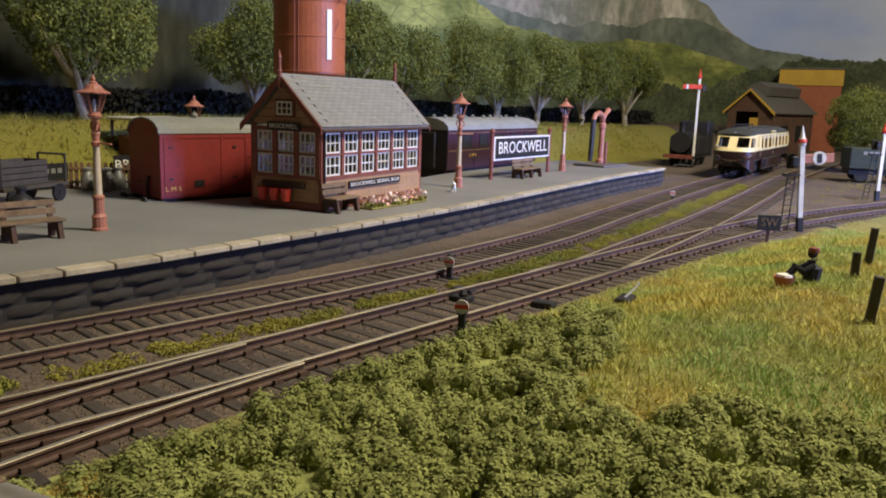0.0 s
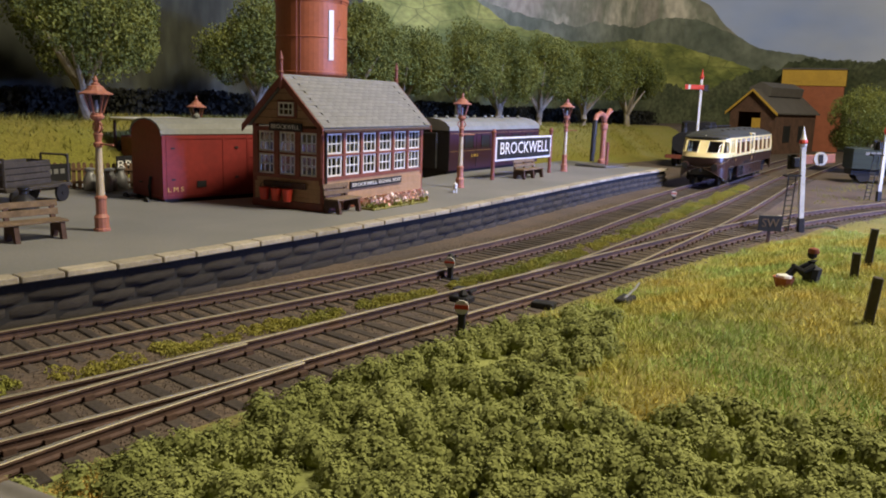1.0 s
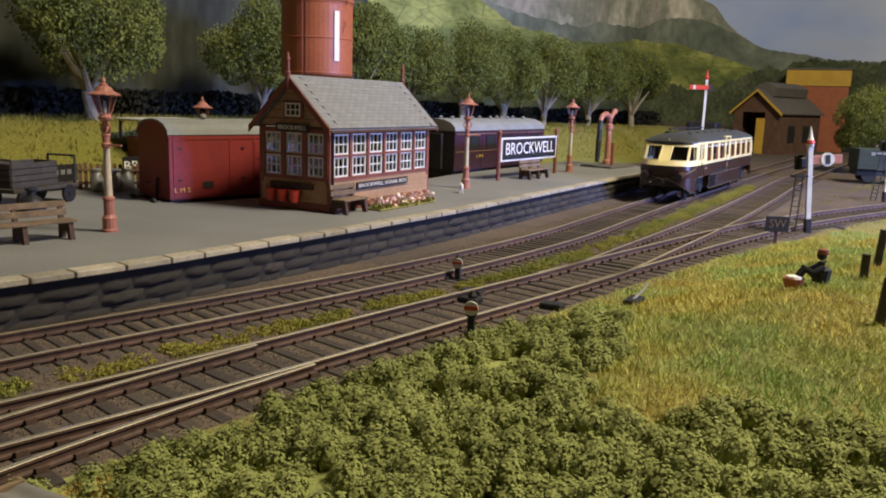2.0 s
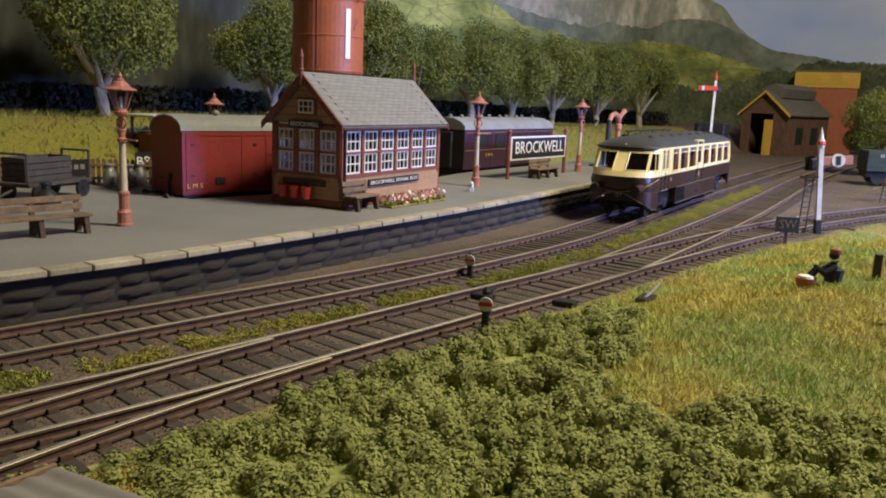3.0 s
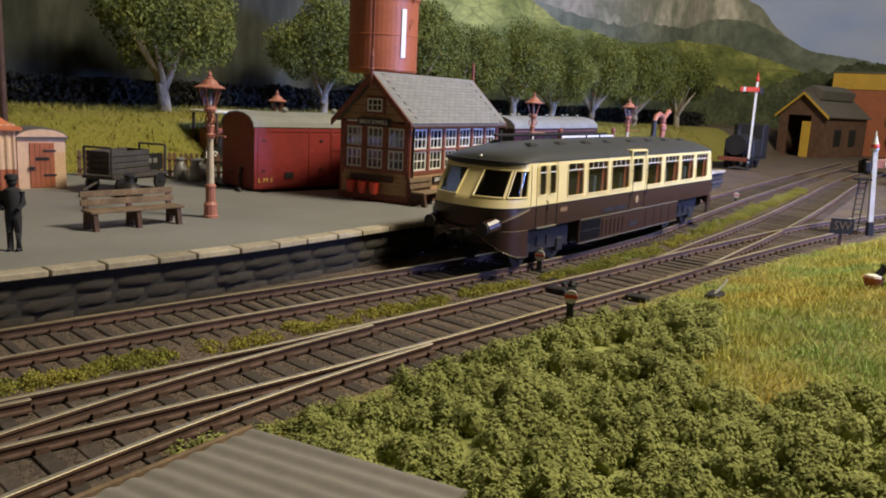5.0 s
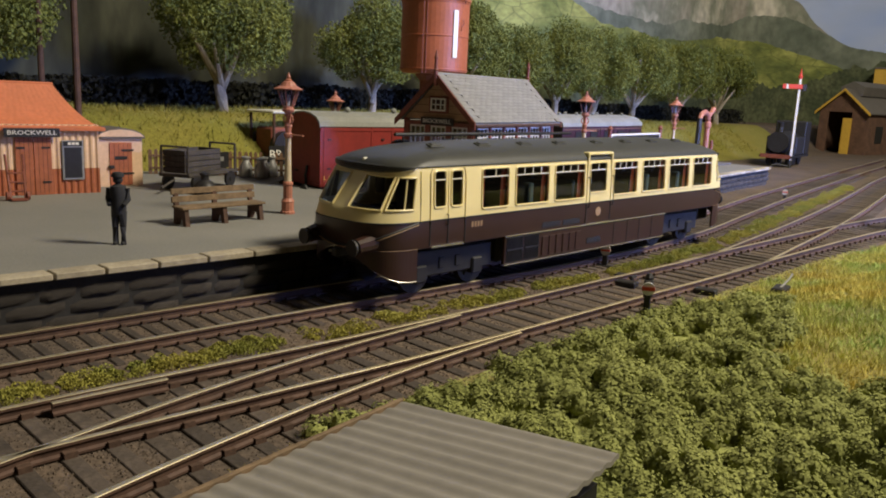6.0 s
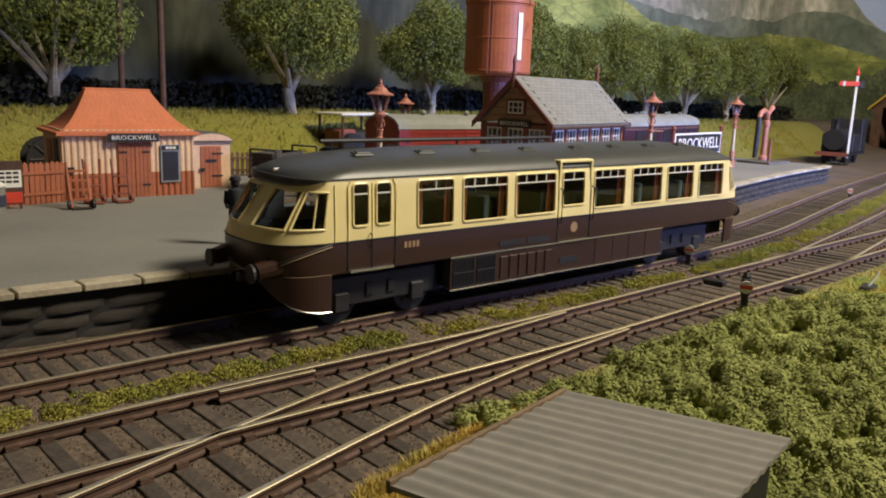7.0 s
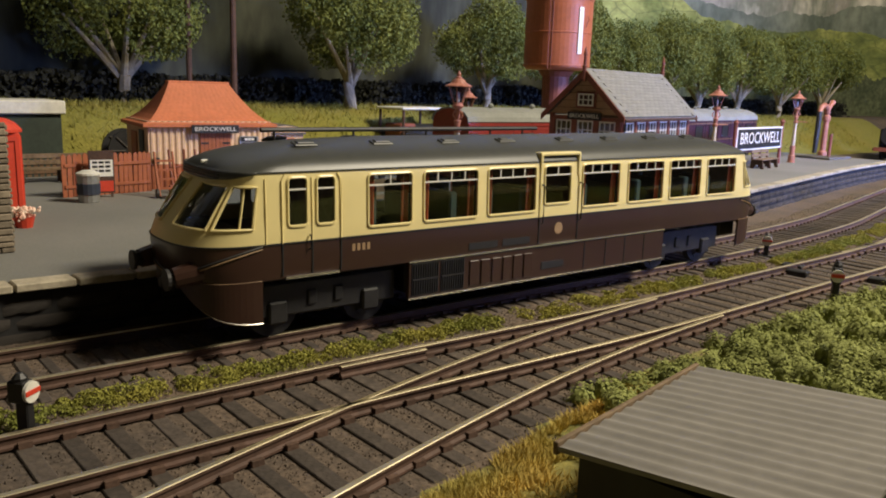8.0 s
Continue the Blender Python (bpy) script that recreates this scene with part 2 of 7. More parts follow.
def along(P, y):
    """The x of a line through (y, x) points, as a smooth curve."""
    i = max(0, min(len(P) - 2, next((k for k in range(len(P)) if P[k][0] > y), len(P)) - 1))
    slope = lambda k: (P[min(k + 1, len(P) - 1)][1] - P[max(k - 1, 0)][1]) / (P[min(k + 1, len(P) - 1)][0] - P[max(k - 1, 0)][0])
    h = P[i + 1][0] - P[i][0]
    u = (y - P[i][0]) / h
    return (2 * u**3 - 3 * u**2 + 1) * P[i][1] + (u**3 - 2 * u**2 + u) * h * slope(i) + (-2 * u**3 + 3 * u**2) * P[i + 1][1] + (u**3 - u**2) * h * slope(i + 1)


# lines of the plan: (y, x) in millimetres
MAIN = [(-420, -353), (-200, -341), (100, -328), (340, -314.5), (520, -322), (670, -346), (870, -380), (1190, -426), (1500, -468), (1900, -520)]
LOOP = [(-420, -266), (-200, -263), (0, -256.5), (150, -246), (300, -242), (440, -239), (543, -249.5), (690, -267.5), (818, -286), (1000, -316), (1300, -366), (1900, -440)]
SPUR = [(-420, -78), (-250, -140), (-100, -196), (9, -223), (100, -237), (200, -242), (320, -242)]
YARD = [(330, -241), (456, -239.5), (539, -237.5), (648, -234), (769, -225), (900, -203), (1000, -181), (1200, -130), (1500, -40)]
EDGE = [(-420, -383), (-70, -373), (50, -364), (190, -357), (259, -361), (350, -368), (482, -382), (582, -397), (715, -418), (890, -444), (1035, -458), (1060, -462)]
BAY = [(250, -579), (335, -571), (450, -562), (560, -570), (723, -612), (900, -637), (1100, -665)]
PLAT = 18.0
GAUGE = 35.0


def heading(P, y):
    return math.degrees(math.atan2(-(along(P, y + 2) - along(P, y - 2)), 4))


def ground_z(x, y):
    """The lie of the land: track bed, front mound, back bank."""
    z = -5.05
    def s(a, b, v):
        t = max(0.0, min(1.0, (v - a) / (b - a)))
        return t * t * (3 - 2 * t)
    front = -205 + 12 * math.sin(y / 60) + max(0, y - 560) * 0.12
    z += s(front, front + 110, x) * (6 + 13 * s(210, 430, y)) * (1 - s(640, 820, y))
    back = -735 - max(0, y - 300) * 0.03 + s(1000, 1250, y) * 60
    z += s(-back, -back + 125, -x) * (72 - 10 * s(900, 1600, y)) + s(-600, 200, -y) * 0
    z += 1.6 * noise.noise((x / 38, y / 38, 0)) * (0.25 + s(front, front + 60, x) + s(-back, -back + 60, -x))
    return z

# ---------------------------------------------------------------- ground, room, backdrop
def build_ground():
    xs = [-1040 + 20 * i for i in range(36)] + [-330 + 10 * i for i in range(37)] + [60 + 60 * i for i in range(6)]
    ys = [-900 + 100 * i for i in range(7)] + [-280 + 14 * i for i in range(72)] + [740 + 30 * i for i in range(64)]
    verts = [(x * MM, y * MM, ground_z(x, y) * MM) for y in ys for x in xs]
    w = len(xs)
    faces = [(j * w + i, j * w + i + 1, (j + 1) * w + i + 1, (j + 1) * w + i) for j in range(len(ys) - 1) for i in range(w - 1)]
    me = bpy.data.meshes.new("ground")
    me.from_pydata(verts, [], faces)
    for m in (BALLAST, EARTH, BANKGRASS, FOAM):
        me.materials.append(m)
    for f in me.polygons:
        c = f.center / MM
        if c.x < -690 and c.y < 1900:
            f.material_index = 2
        elif in_bushes(c.x, c.y):
            f.material_index = 3
        elif c.x > (along(SPUR, max(-400, c.y)) + 33 if c.y < 90 else -208 + max(0, c.y - 560) * 0.1):
            f.material_index = 1
    me.shade_smooth()
    tagged(new("ground", me), "dark ash track bed with olive grass banks", "ground", kind="structure")


def build_room():
    """Plain walls, ceiling and floor that close the room round the layout."""
    X0, X1, Y0, Y1, Z0, Z1 = -1400, 2200, -1800, 3000, -950, 2000
    for name, b in (("wall_west", (X0 - 60, X0, Y0, Y1, Z0, Z1)), ("wall_south", (X0, X1, Y0 - 60, Y0, Z0, Z1)), ("wall_north", (X0, X1, Y1, Y1 + 60, Z0, Z1)),
                    ("ceiling", (X0, X1, Y0, Y1, Z1, Z1 + 60)), ("floor", (X0, X1, Y0, Y1, Z0 - 60, Z0))):
        tagged(part(name, box(B(), *b), WALLPAINT), "plain matt painted room surface", name.split("_")[0], kind="structure")
    bm = B()
    for b in ((X1, X1 + 60, Y0, 1450, Z0, Z1), (X1, X1 + 60, 2450, Y1, Z0, Z1), (X1, X1 + 60, 1450, 2450, Z0, 150), (X1, X1 + 60, 1450, 2450, 1350, Z1)):
        box(bm, *b)
    tagged(part("wall_east", bm, WALLPAINT), "plain matt painted wall with a window opening", "wall", kind="structure")
    tagged(part("table", box(B(), -1060, 420, -900, 2660, -60, -40), DARKWOOD), "dark wooden layout baseboard", "table", kind="structure")


def build_track():
    def rails(P, side, y0, y1, owner, step=8.0):
        n = max(2, int(abs(y1 - y0) / step))
        prof = [(-1.5, -4.2, 0), (-1.5, -3.5, 0), (-0.5, -3.0, 0), (-0.5, -1.4, 0), (-1.1, -1.0, 0), (-1.1, -0.15, 1), (-0.85, 0, 1), (0.85, 0, 1), (1.1, -0.15, 1), (1.1, -1.0, 0), (0.5, -1.4, 0), (0.5, -3.0, 0), (1.5, -3.5, 0), (1.5, -4.2, 0)]
        bm, rings = B(), []
        for i in range(n + 1):
            y = y0 + (y1 - y0) * i / n
            t = math.radians(heading(P, y))
            cx, cy = along(P, y) + side * GAUGE / 2 * math.cos(t), y + side * GAUGE / 2 * math.sin(t)
            rings.append([bm.verts.new((cx + a * math.cos(t), cy + a * math.sin(t), z)) for a, z, _ in prof])
        for a, b in zip(rings, rings[1:]):
            for k in range(len(prof)):
                j = (k + 1) % len(prof)
                bm.faces.new((a[k], a[j], b[j], b[k])).material_index = 1 if prof[k][2] and prof[j][2] else 0
        bm.faces.new(rings[0][::-1]), bm.faces.new(rings[-1])
        part("rail", bm, [RAILRUST, RAILTOP], owner, "steel running rail with a polished head")

    def sleeper_mesh(long, wide=5.2):
        bm = B()
        box(bm, -long / 2, long / 2, -wide / 2, wide / 2, -8.2, -4.3, 0.5)
        for s in (-1, 1):
            box(bm, s * GAUGE / 2 - 2.9, s * GAUGE / 2 - 1.3, -wide / 2 + 1.1, wide / 2 - 1.1, -4.8, -2.9, mi=1)
            box(bm, s * GAUGE / 2 + 1.3, s * GAUGE / 2 + 2.9, -wide / 2 + 1.1, wide / 2 - 1.1, -4.8, -2.9, mi=1)
        return finish("sleeper", bm, [SLEEPER, CHAIR])

    plain, slim, rnd = sleeper_mesh(59), sleeper_mesh(57, 4.0), random.Random(5)
    line = {}
    for name, label in (("platform_track", "weathered bullhead track beside the platform"), ("loop_track", "weathered track with two turnouts"), ("yard_track", "weathered track curving to the yard"), ("bay_track", "track sunk in the platform bay")):
        line[name] = thing(name, 0, 0, 0, label=label, category="railway track", kind="structure")

    def lay(P, y0, y1, owner, gap=11.6, mesh=None):
        y = y0
        while y < y1:
            t = heading(P, y)
            ob = new("sleeper", mesh or plain)
            ob.parent = owner
            at(ob, along(P, y), y, rnd.uniform(-0.3, 0.2), 0, 0, t + rnd.uniform(-1.2, 1.2))
            y += gap * rnd.uniform(0.94, 1.06)

    m, lo, ya = line["platform_track"], line["loop_track"], line["yard_track"]
    for s in (-1, 1):
        rails(MAIN, s, -420, 1880, m)
        rails(LOOP, s, -420, 1880, lo)
        rails(SPUR, s, -420, 195, lo)
        rails(YARD, s, 405, 1500, ya)
    rails([(y, x + 4) for y, x in LOOP], -1, 15, 52, lo)
    for s in (-1, 1):
        rails(BAY, s, 250, 1090, line["bay_track"])
    lay(MAIN, -410, 1400, m, 8.8, slim)
    # turnout timbers reach across both roads
    y = -410.0
    while y < 1400:
        t = heading(LOOP, y)
        a, b = along(LOOP, y), along(LOOP, y)
        if -90 < y < 195:
            b = along(SPUR, y)
        elif 405 < y < 690:
            b = along(YARD, y)
        if abs(b - a) > 0.5:
            a, b = min(a, b) - 29, max(a, b) + 29
            bm = box(B(), a - b, 0, -2.6, 2.6, -8.2, -4.4, 0.3)
            for P in (LOOP, SPUR if y < 300 else YARD):
                for s in (-1, 1):
                    c = along(P, y) + s * GAUGE / 2 - b
                    box(bm, c - 2.9, c - 1.3, -1.8, 1.8, -4.8, -2.6, mi=1), box(bm, c + 1.3, c + 2.9, -1.8, 1.8, -4.8, -2.6, mi=1)
            ob = part("sleeper", bm, [SLEEPER, CHAIR], lo)
            at(ob, b, y, rnd.uniform(-0.3, 0.2), 0, 0, rnd.uniform(-1, 1) + t * 0.5)
        else:
            ob = new("sleeper", plain)
            ob.parent = lo
            at(ob, a, y, rnd.uniform(-0.3, 0.2), 0, 0, t)
        y += 11.6 * rnd.uniform(0.95, 1.05)
    lay(SPUR, -410, -92, lo)
    lay(YARD, 692, 1480, ya)


def build_platform():
    """Ash-topped platform with a rock-faced retaining wall, coping slabs and a sunk bay."""
    def edge(y):
        return along(EDGE, y)

    root = thing("platform", 0, 0, 0, label="grey surfaced station platform with pale stone edging", category="platform", kind="structure")
    bm = B()
    ys = [-420 + 14.8 * i for i in range(101)]
    back = lambda y: along([(-420, -700), (300, -715), (560, -520), (700, -548), (900, -575), (1060, -560)], y)
    front, rear = [], []
    bayr = lambda y: along(BAY, y) + 33
    top = []
    for y in ys:
        b = -720.0 if y < 330 else bayr(y)
        top.append((bm.verts.new((edge(y) - 9, y, PLAT)), bm.verts.new((b, y, PLAT)), bm.verts.new((edge(y) - 9, y, -8)), bm.verts.new((b, y, -8))))
    for a, b in zip(top, top[1:]):
        bm.faces.new((a[0], b[0], b[1], a[1])), bm.faces.new((a[0], a[2], b[2], b[0])), bm.faces.new((a[1], b[1], b[3], a[3]))
    bm.faces.new((top[0][0], top[0][1], top[0][3], top[0][2])), bm.faces.new((top[-1][0], top[-1][2], top[-1][3], top[-1][1]))
    part("platform_surface", bm, TARMAC, root, "grey fine ash surface")
    # ground beyond the bay
    bm = B()
    prism(bm, [(-720, 329), (-606, 329), (-598, 430), (-606, 560), (-720, 560)], -8, PLAT, "z")
    part("platform_surface", bm, TARMAC, root, "grey fine ash surface")
    bm = B()
    for y in ys[:-1]:
        e0, e1 = edge(y), edge(y + 14.8)
        prism(bm, [(e0 - 16, y), (e0 - 3.2, y), (e1 - 3.2, y + 14.8), (e1 - 16, y + 14.8)], -8, PLAT - 2.6, "z")
    part("wall_core", bm, MORTAR, root, "dark mortar behind the wall stones")
    rnd = random.Random(11)
    # coping slabs
    y = -418.0
    while y < 1056:
        l = rnd.uniform(20, 25)
        y2 = min(y + l, 1060)
        bm = B()
        prism(bm, [(edge(y + .5) - 9, y + .5), (edge(y + .5) + 1.2, y + .5), (edge(y2 - .5) + 1.2, y2 - .5), (edge(y2 - .5) - 9, y2 - .5)], PLAT - 2.4, PLAT + 0.7 + rnd.uniform(-.15, .15), "z")
        bmesh.ops.bevel(bm, geom=[e for e in bm.edges], offset=0.45, segments=1, affect="EDGES")
        part("coping_slab", bm, COPING, root)
        y = y2
    # rock-faced stones: a few shared shapes
    shapes = []
    for k in range(10):
        bm = B()
        bmesh.ops.create_grid(bm, x_segments=5, y_segments=3, size=0.5)
        for v in bm.verts:
            ex, ey = 1 - (abs(v.co.x) * 2) ** 4, 1 - (abs(v.co.y) * 2) ** 3
            h = 2.2 * max(0, ex) ** .5 * max(0, ey) ** .5 * (1 + 0.5 * noise.noise((v.co.x * 4 + k * 7, v.co.y * 4, k)))
            v.co = Vector((h, v.co.x, v.co.y))
        me = bpy.data.meshes.new("wall_stone")
        bm.to_mesh(me)
        bm.free()
        me.materials.append(DARKSTONE)
        me.shade_smooth()
        shapes.append(me)
    count = 0
    for row in range(3):
        z0, h = -7.6 + row * 6.5, 6.2
        y = -300.0 + rnd.uniform(0, 12)
        while y < 1050:
            l = rnd.uniform(15, 30)
            ym = y + l / 2
            ob = new("wall_stone", rnd.choice(shapes))
            ob.parent = root
            t = heading(EDGE, ym)
            ob.matrix_basis = Matrix.LocRotScale(Vector(((edge(ym) - 3.4) * MM, ym * MM, (z0 + h / 2) * MM)), Euler((0, 0, radians(t))), Vector((MM * rnd.uniform(.8, 1.2), (l - .9) * MM, (h - .5) * MM)))
            y += l
            count += 1


# ---------------------------------------------------------------- the railcar
W2 = 30.0      # half width
REAR = 25.0    # the rear end stands this much further from the middle


def end_at(e, u):
    return e * u + (REAR if e > 0 else 0.0)


def nose_at(z):
    """How far the streamlined end reaches at a height."""
    pts = [(8, 150), (16, 156), (26, 166.5), (34, 169), (38.8, 169.5), (43.6, 167.5), (52, 161), (61, 153.6), (65.2, 152.6), (67, 151.5), (69, 148), (71, 141), (72.8, 131), (74.2, 118), (75.2, 102), (75.8, 86), (82, 82)]
    for (a, p), (b, q) in zip(pts, pts[1:]):
        if z <= b:
            return p + (q - p) * max(0, (z - a)) / (b - a)
    return pts[-1][1]


def nose_shape(z):
    """Where the straight side ends, and the two powers of the rounded end's plan."""
    k = max(0.0, min(1.0, (z - 30) / 9))
    d = max(0.0, min(1.0, (z - 65) / 4))
    return min(138.0 + 3 * k, nose_at(z) - 9 - 16 * d), .60 + .14 * k, .58 + .12 * k


def side_at(z, u, w):
    """Half width of the rounded end at a height, u from the middle."""
    u0, p, q = nose_shape(z)
    c = max(0.0, min(1.0, (u - u0) / (nose_at(z) - u0)))
    return w * max(0.0, math.sin(math.acos(c ** (1 / p)))) ** q


def half_ring(z, w, marks, n=16):
    """One side's outline at a height, front tip to rear tip: straight side with given marks, rounded ends."""
    N = nose_at(z)
    u0, p, r = nose_shape(z)
    end = []
    for i in range(n):
        a = (i / n) * math.pi / 2
        end.append((-(u0 + (N - u0) * math.cos(a) ** p), w * math.sin(a) ** r))
    side = [(max(-u0, min(u0 + REAR, u)), w) for u in marks]
    rear = [(REAR - u, b) for u, b in end[::-1]]
    return end + side + rear


# windows along the side: start, end (front to rear)
WINDOWS = [(-131.5, -123.5), (-119.5, -111.5), (-96.5, -75), (-69, -39.5), (-33.5, -4), (1.8, 19.5), (28, 55.5), (62.5, 91.5), (97.5, 125.5), (132, 160)]
END_N = 16


def build_railcar():
    car = thing("railcar", 0, 0, 0, label="chocolate and cream streamlined diesel railcar running on the platform track", category="railcar")
    marks = sorted({-138.0, 138.0 + REAR, *[e for w in WINDOWS for e in w]})
    n = END_N

    def shell(levels, name, mat, label, skip=None, close=False, thick=1.0, mate=None):
        bm, holes = B(), B()
        for side in (1, -1):
            grid, hg = [], []
            for z, w in levels:
                ring = half_ring(z, w, marks, n)
                grid.append([bm.verts.new((b * side, u, z)) for u, b in ring])
                hg.append([(b * side, u, z) for u, b in ring])
            for k in range(len(levels) - 1):
                for i in range(len(grid[0]) - 1):
                    if skip and skip(k, i, len(grid[0])):
                        q = [hg[k][i], hg[k][i + 1], hg[k + 1][i + 1], hg[k + 1][i]]
                        holes.faces.new([holes.verts.new((x * .985, y * .998, z)) for x, y, z in q])
                        continue
                    bm.faces.new((grid[k][i], grid[k][i + 1], grid[k + 1][i + 1], grid[k + 1][i]))
            if close:
                top = grid[-1]
        bmesh.ops.remove_doubles(bm, verts=bm.verts, dist=0.05)
        if close:
            edges = [e for e in bm.edges if e.is_boundary and all(v.co.z > levels[-1][0] - .1 for v in e.verts)]
            if edges:
                bmesh.ops.edgeloop_fill(bm, edges=edges)
        ob = part(name, bm, mat, car, label, smooth=True)
        if thick:
            md = ob.modifiers.new("thickness", "SOLIDIFY")
            md.thickness, md.offset = thick * MM, -1
            sp = ob.modifiers.new("crisp_edges", "EDGE_SPLIT")
            sp.split_angle = radians(32)
        if len(holes.verts):
            bmesh.ops.remove_doubles(holes, verts=holes.verts, dist=0.02)
            g = part("glazing", holes, GLASS, car, "clear curved cab and saloon glazing", smooth=False)
            g.visible_shadow = False
        else:
            holes.free()
        return ob


    def win(k, i, total):
        if n <= i < n + len(marks) - 1:
            a, b = marks[i - n], marks[i - n + 1]
            for w0, w1 in WINDOWS:
                if abs(a - w0) < .1 and abs(b - w1) < .1:
                    return (3 if w1 - w0 < 20 else 1) <= k <= 4
            return False
        j = i if i < n else total - 2 - i
        return k == 3 and (1 <= j <= 7 or 9 <= j <= 14)

    low = [(25.5, W2), (30, W2 + .3), (35, W2 + .3), (38.8, W2)]
    shell(low, "lower_body", CHOC, "chocolate brown lower panelling")
    band = [(38.8, W2), (42.2, W2), (43.6, W2 - .05), (45.0, W2 - .1), (60.2, W2 - .8), (63.2, W2 - .9), (65.2, W2 - 1.2)]
    shell(band, "upper_body", CREAM, "cream window band", skip=win)
    roof = [(65.2, W2 - .8), (67, W2 - 1.8), (69, W2 - 4.0), (71, W2 - 7.6), (72.8, W2 - 12.5), (74.2, W2 - 18), (75.2, W2 - 23.5), (75.8, W2 - 27)]
    shell(roof, "roof", CARROOF, "smooth dark grey rounded roof", close=True)
    # the dark brow that dips over the windscreens, with its louvres
    for e in (-1, 1):
        bm, prev = B(), None
        js = [(j, s) for s in (-1, 1) for j in (range(15, -1, -1) if s < 0 else range(1, 16))]
        for j, s in js:
            z0 = 61.4 + 3.7 * (j / 15) ** 1.6
            col = []
            for i in range(4):
                z = z0 + (65.5 - z0) * i / 3
                U, X = half_ring(z, W2 - .75, [], n)[j]
                col.append(bm.verts.new((s * X * 1.008, end_at(e, -U + .35), z)))
            if prev:
                for i in range(3):
                    bm.faces.new((prev[i], col[i], col[i + 1], prev[i + 1]))
            prev = col
        ob = part("brow", bm, CARROOF, car, "dark grey brow above the windscreens", smooth=True)
        md = ob.modifiers.new("thickness", "SOLIDIFY")
        md.thickness, md.offset = .5 * MM, 1
        for i in range(3):
            z = 62.6 + i * 1.1
            pts = [(X * sg, end_at(e, -U + 1.0), z) for sg in (-1, 1) for U, X in (half_ring(z, W2 - .75, [], n)[5:0:-1] if sg < 0 else half_ring(z, W2 - .75, [], n)[0:6])]
            part("roof_louvre", tube(B(), pts, .3, 5), BLACK, ob, "dark louvre above the windscreen")
    # a thin lining strip between the colours, and rain strip
    for z, name, mat in ((38.8, "waist_moulding", BLACK), (65.2, "rain_strip", CARROOF)):
        bm = B()
        for s in (-1, 1):
            pts = [(b * s * 1.004, u, z) for u, b in half_ring(z, W2 - (1.1 if z > 50 else 0), marks, n)]
            tube(bm, pts, 0.35, 5)
        part(name, bm, mat, car)
    # window frames and quarter bars
    for s in (-1, 1):
        for w0, w1 in WINDOWS:
            bm = B()
            xw = lambda z: s * (W2 - .1 - .8 * (z - 44.8) / 18.6)
            r = 1.6
            zb = 45.0 if w1 - w0 < 20 else 42.2
            loop = []
            for cu, cz, a0 in ((w1 - r, 63.1 - r, 0), (w0 + r, 63.1 - r, 90), (w0 + r, zb + r, 180), (w1 - r, zb + r, 270)):
                for q in range(4):
                    a = math.radians(a0 + q * 30)
                    u, z = cu + r * math.cos(a), cz + r * math.sin(a)
                    loop.append((xw(z) * 1.004, u, z))
            tube(bm, loop + [loop[0]], 0.55, 5)
            for (cu, cz) in ((w0, zb), (w1, zb), (w0, 63.2), (w1, 63.2)):
                du, dz = (1 if cu == w0 else -1), (1 if cz == zb else -1)
                arc = [(cu + du * (r - r * math.cos(math.radians(a))), cz + dz * (r - r * math.sin(math.radians(a)))) for a in (0, 30, 60, 90)]
                v = [bm.verts.new((xw(cz) * .998, cu, cz))] + [bm.verts.new((xw(z) * .998, u, z)) for u, z in arc]
                bm.faces.new(v)
            frame_ob = part("window_frame", bm, CREAM, car, "cream rounded window frame")
            bm = B()
            zq = 58.7
            box(bm, xw(zq) - .35, xw(zq) + .35, w0, w1, zq - .3, zq + .3)
            if w1 - w0 > 12:
                k = 4 if w1 - w0 > 25 else 2
                for j in range(1, k):
                    u = w0 + (w1 - w0) * j / k
                    box(bm, xw(62) - .3, xw(62) + .3, u - .28, u + .28, zq, 63.2)
            part("ventilator", bm, OFFWHITE, frame_ob, "pale ventilator bars")
            if w1 - w0 > 25 or (w0 < -70 and w1 > -80):
                for u in (w0 + 2.2, w1 - 2.2):
                    bm = B()
                    ring = [(u + 2.2 * math.cos(a) * .9, 1.0 * math.sin(a * 3)) for a in (0, .8, 1.6, 2.4, 3.1)]
                    for (ua, da), (ub, db) in zip(ring, ring[1:]):
                        z0, z1 = 41.6, 63.6
                        v = [bm.verts.new((s * (27.4 + d * .6), uu, z)) for uu, d, z in ((ua, da, z0), (ub, db, z0), (ub, db, z1), (ua, da, z1))]
                        bm.faces.new(v)
                    part("curtain", bm, CURTAIN, car, "rust red window curtain")
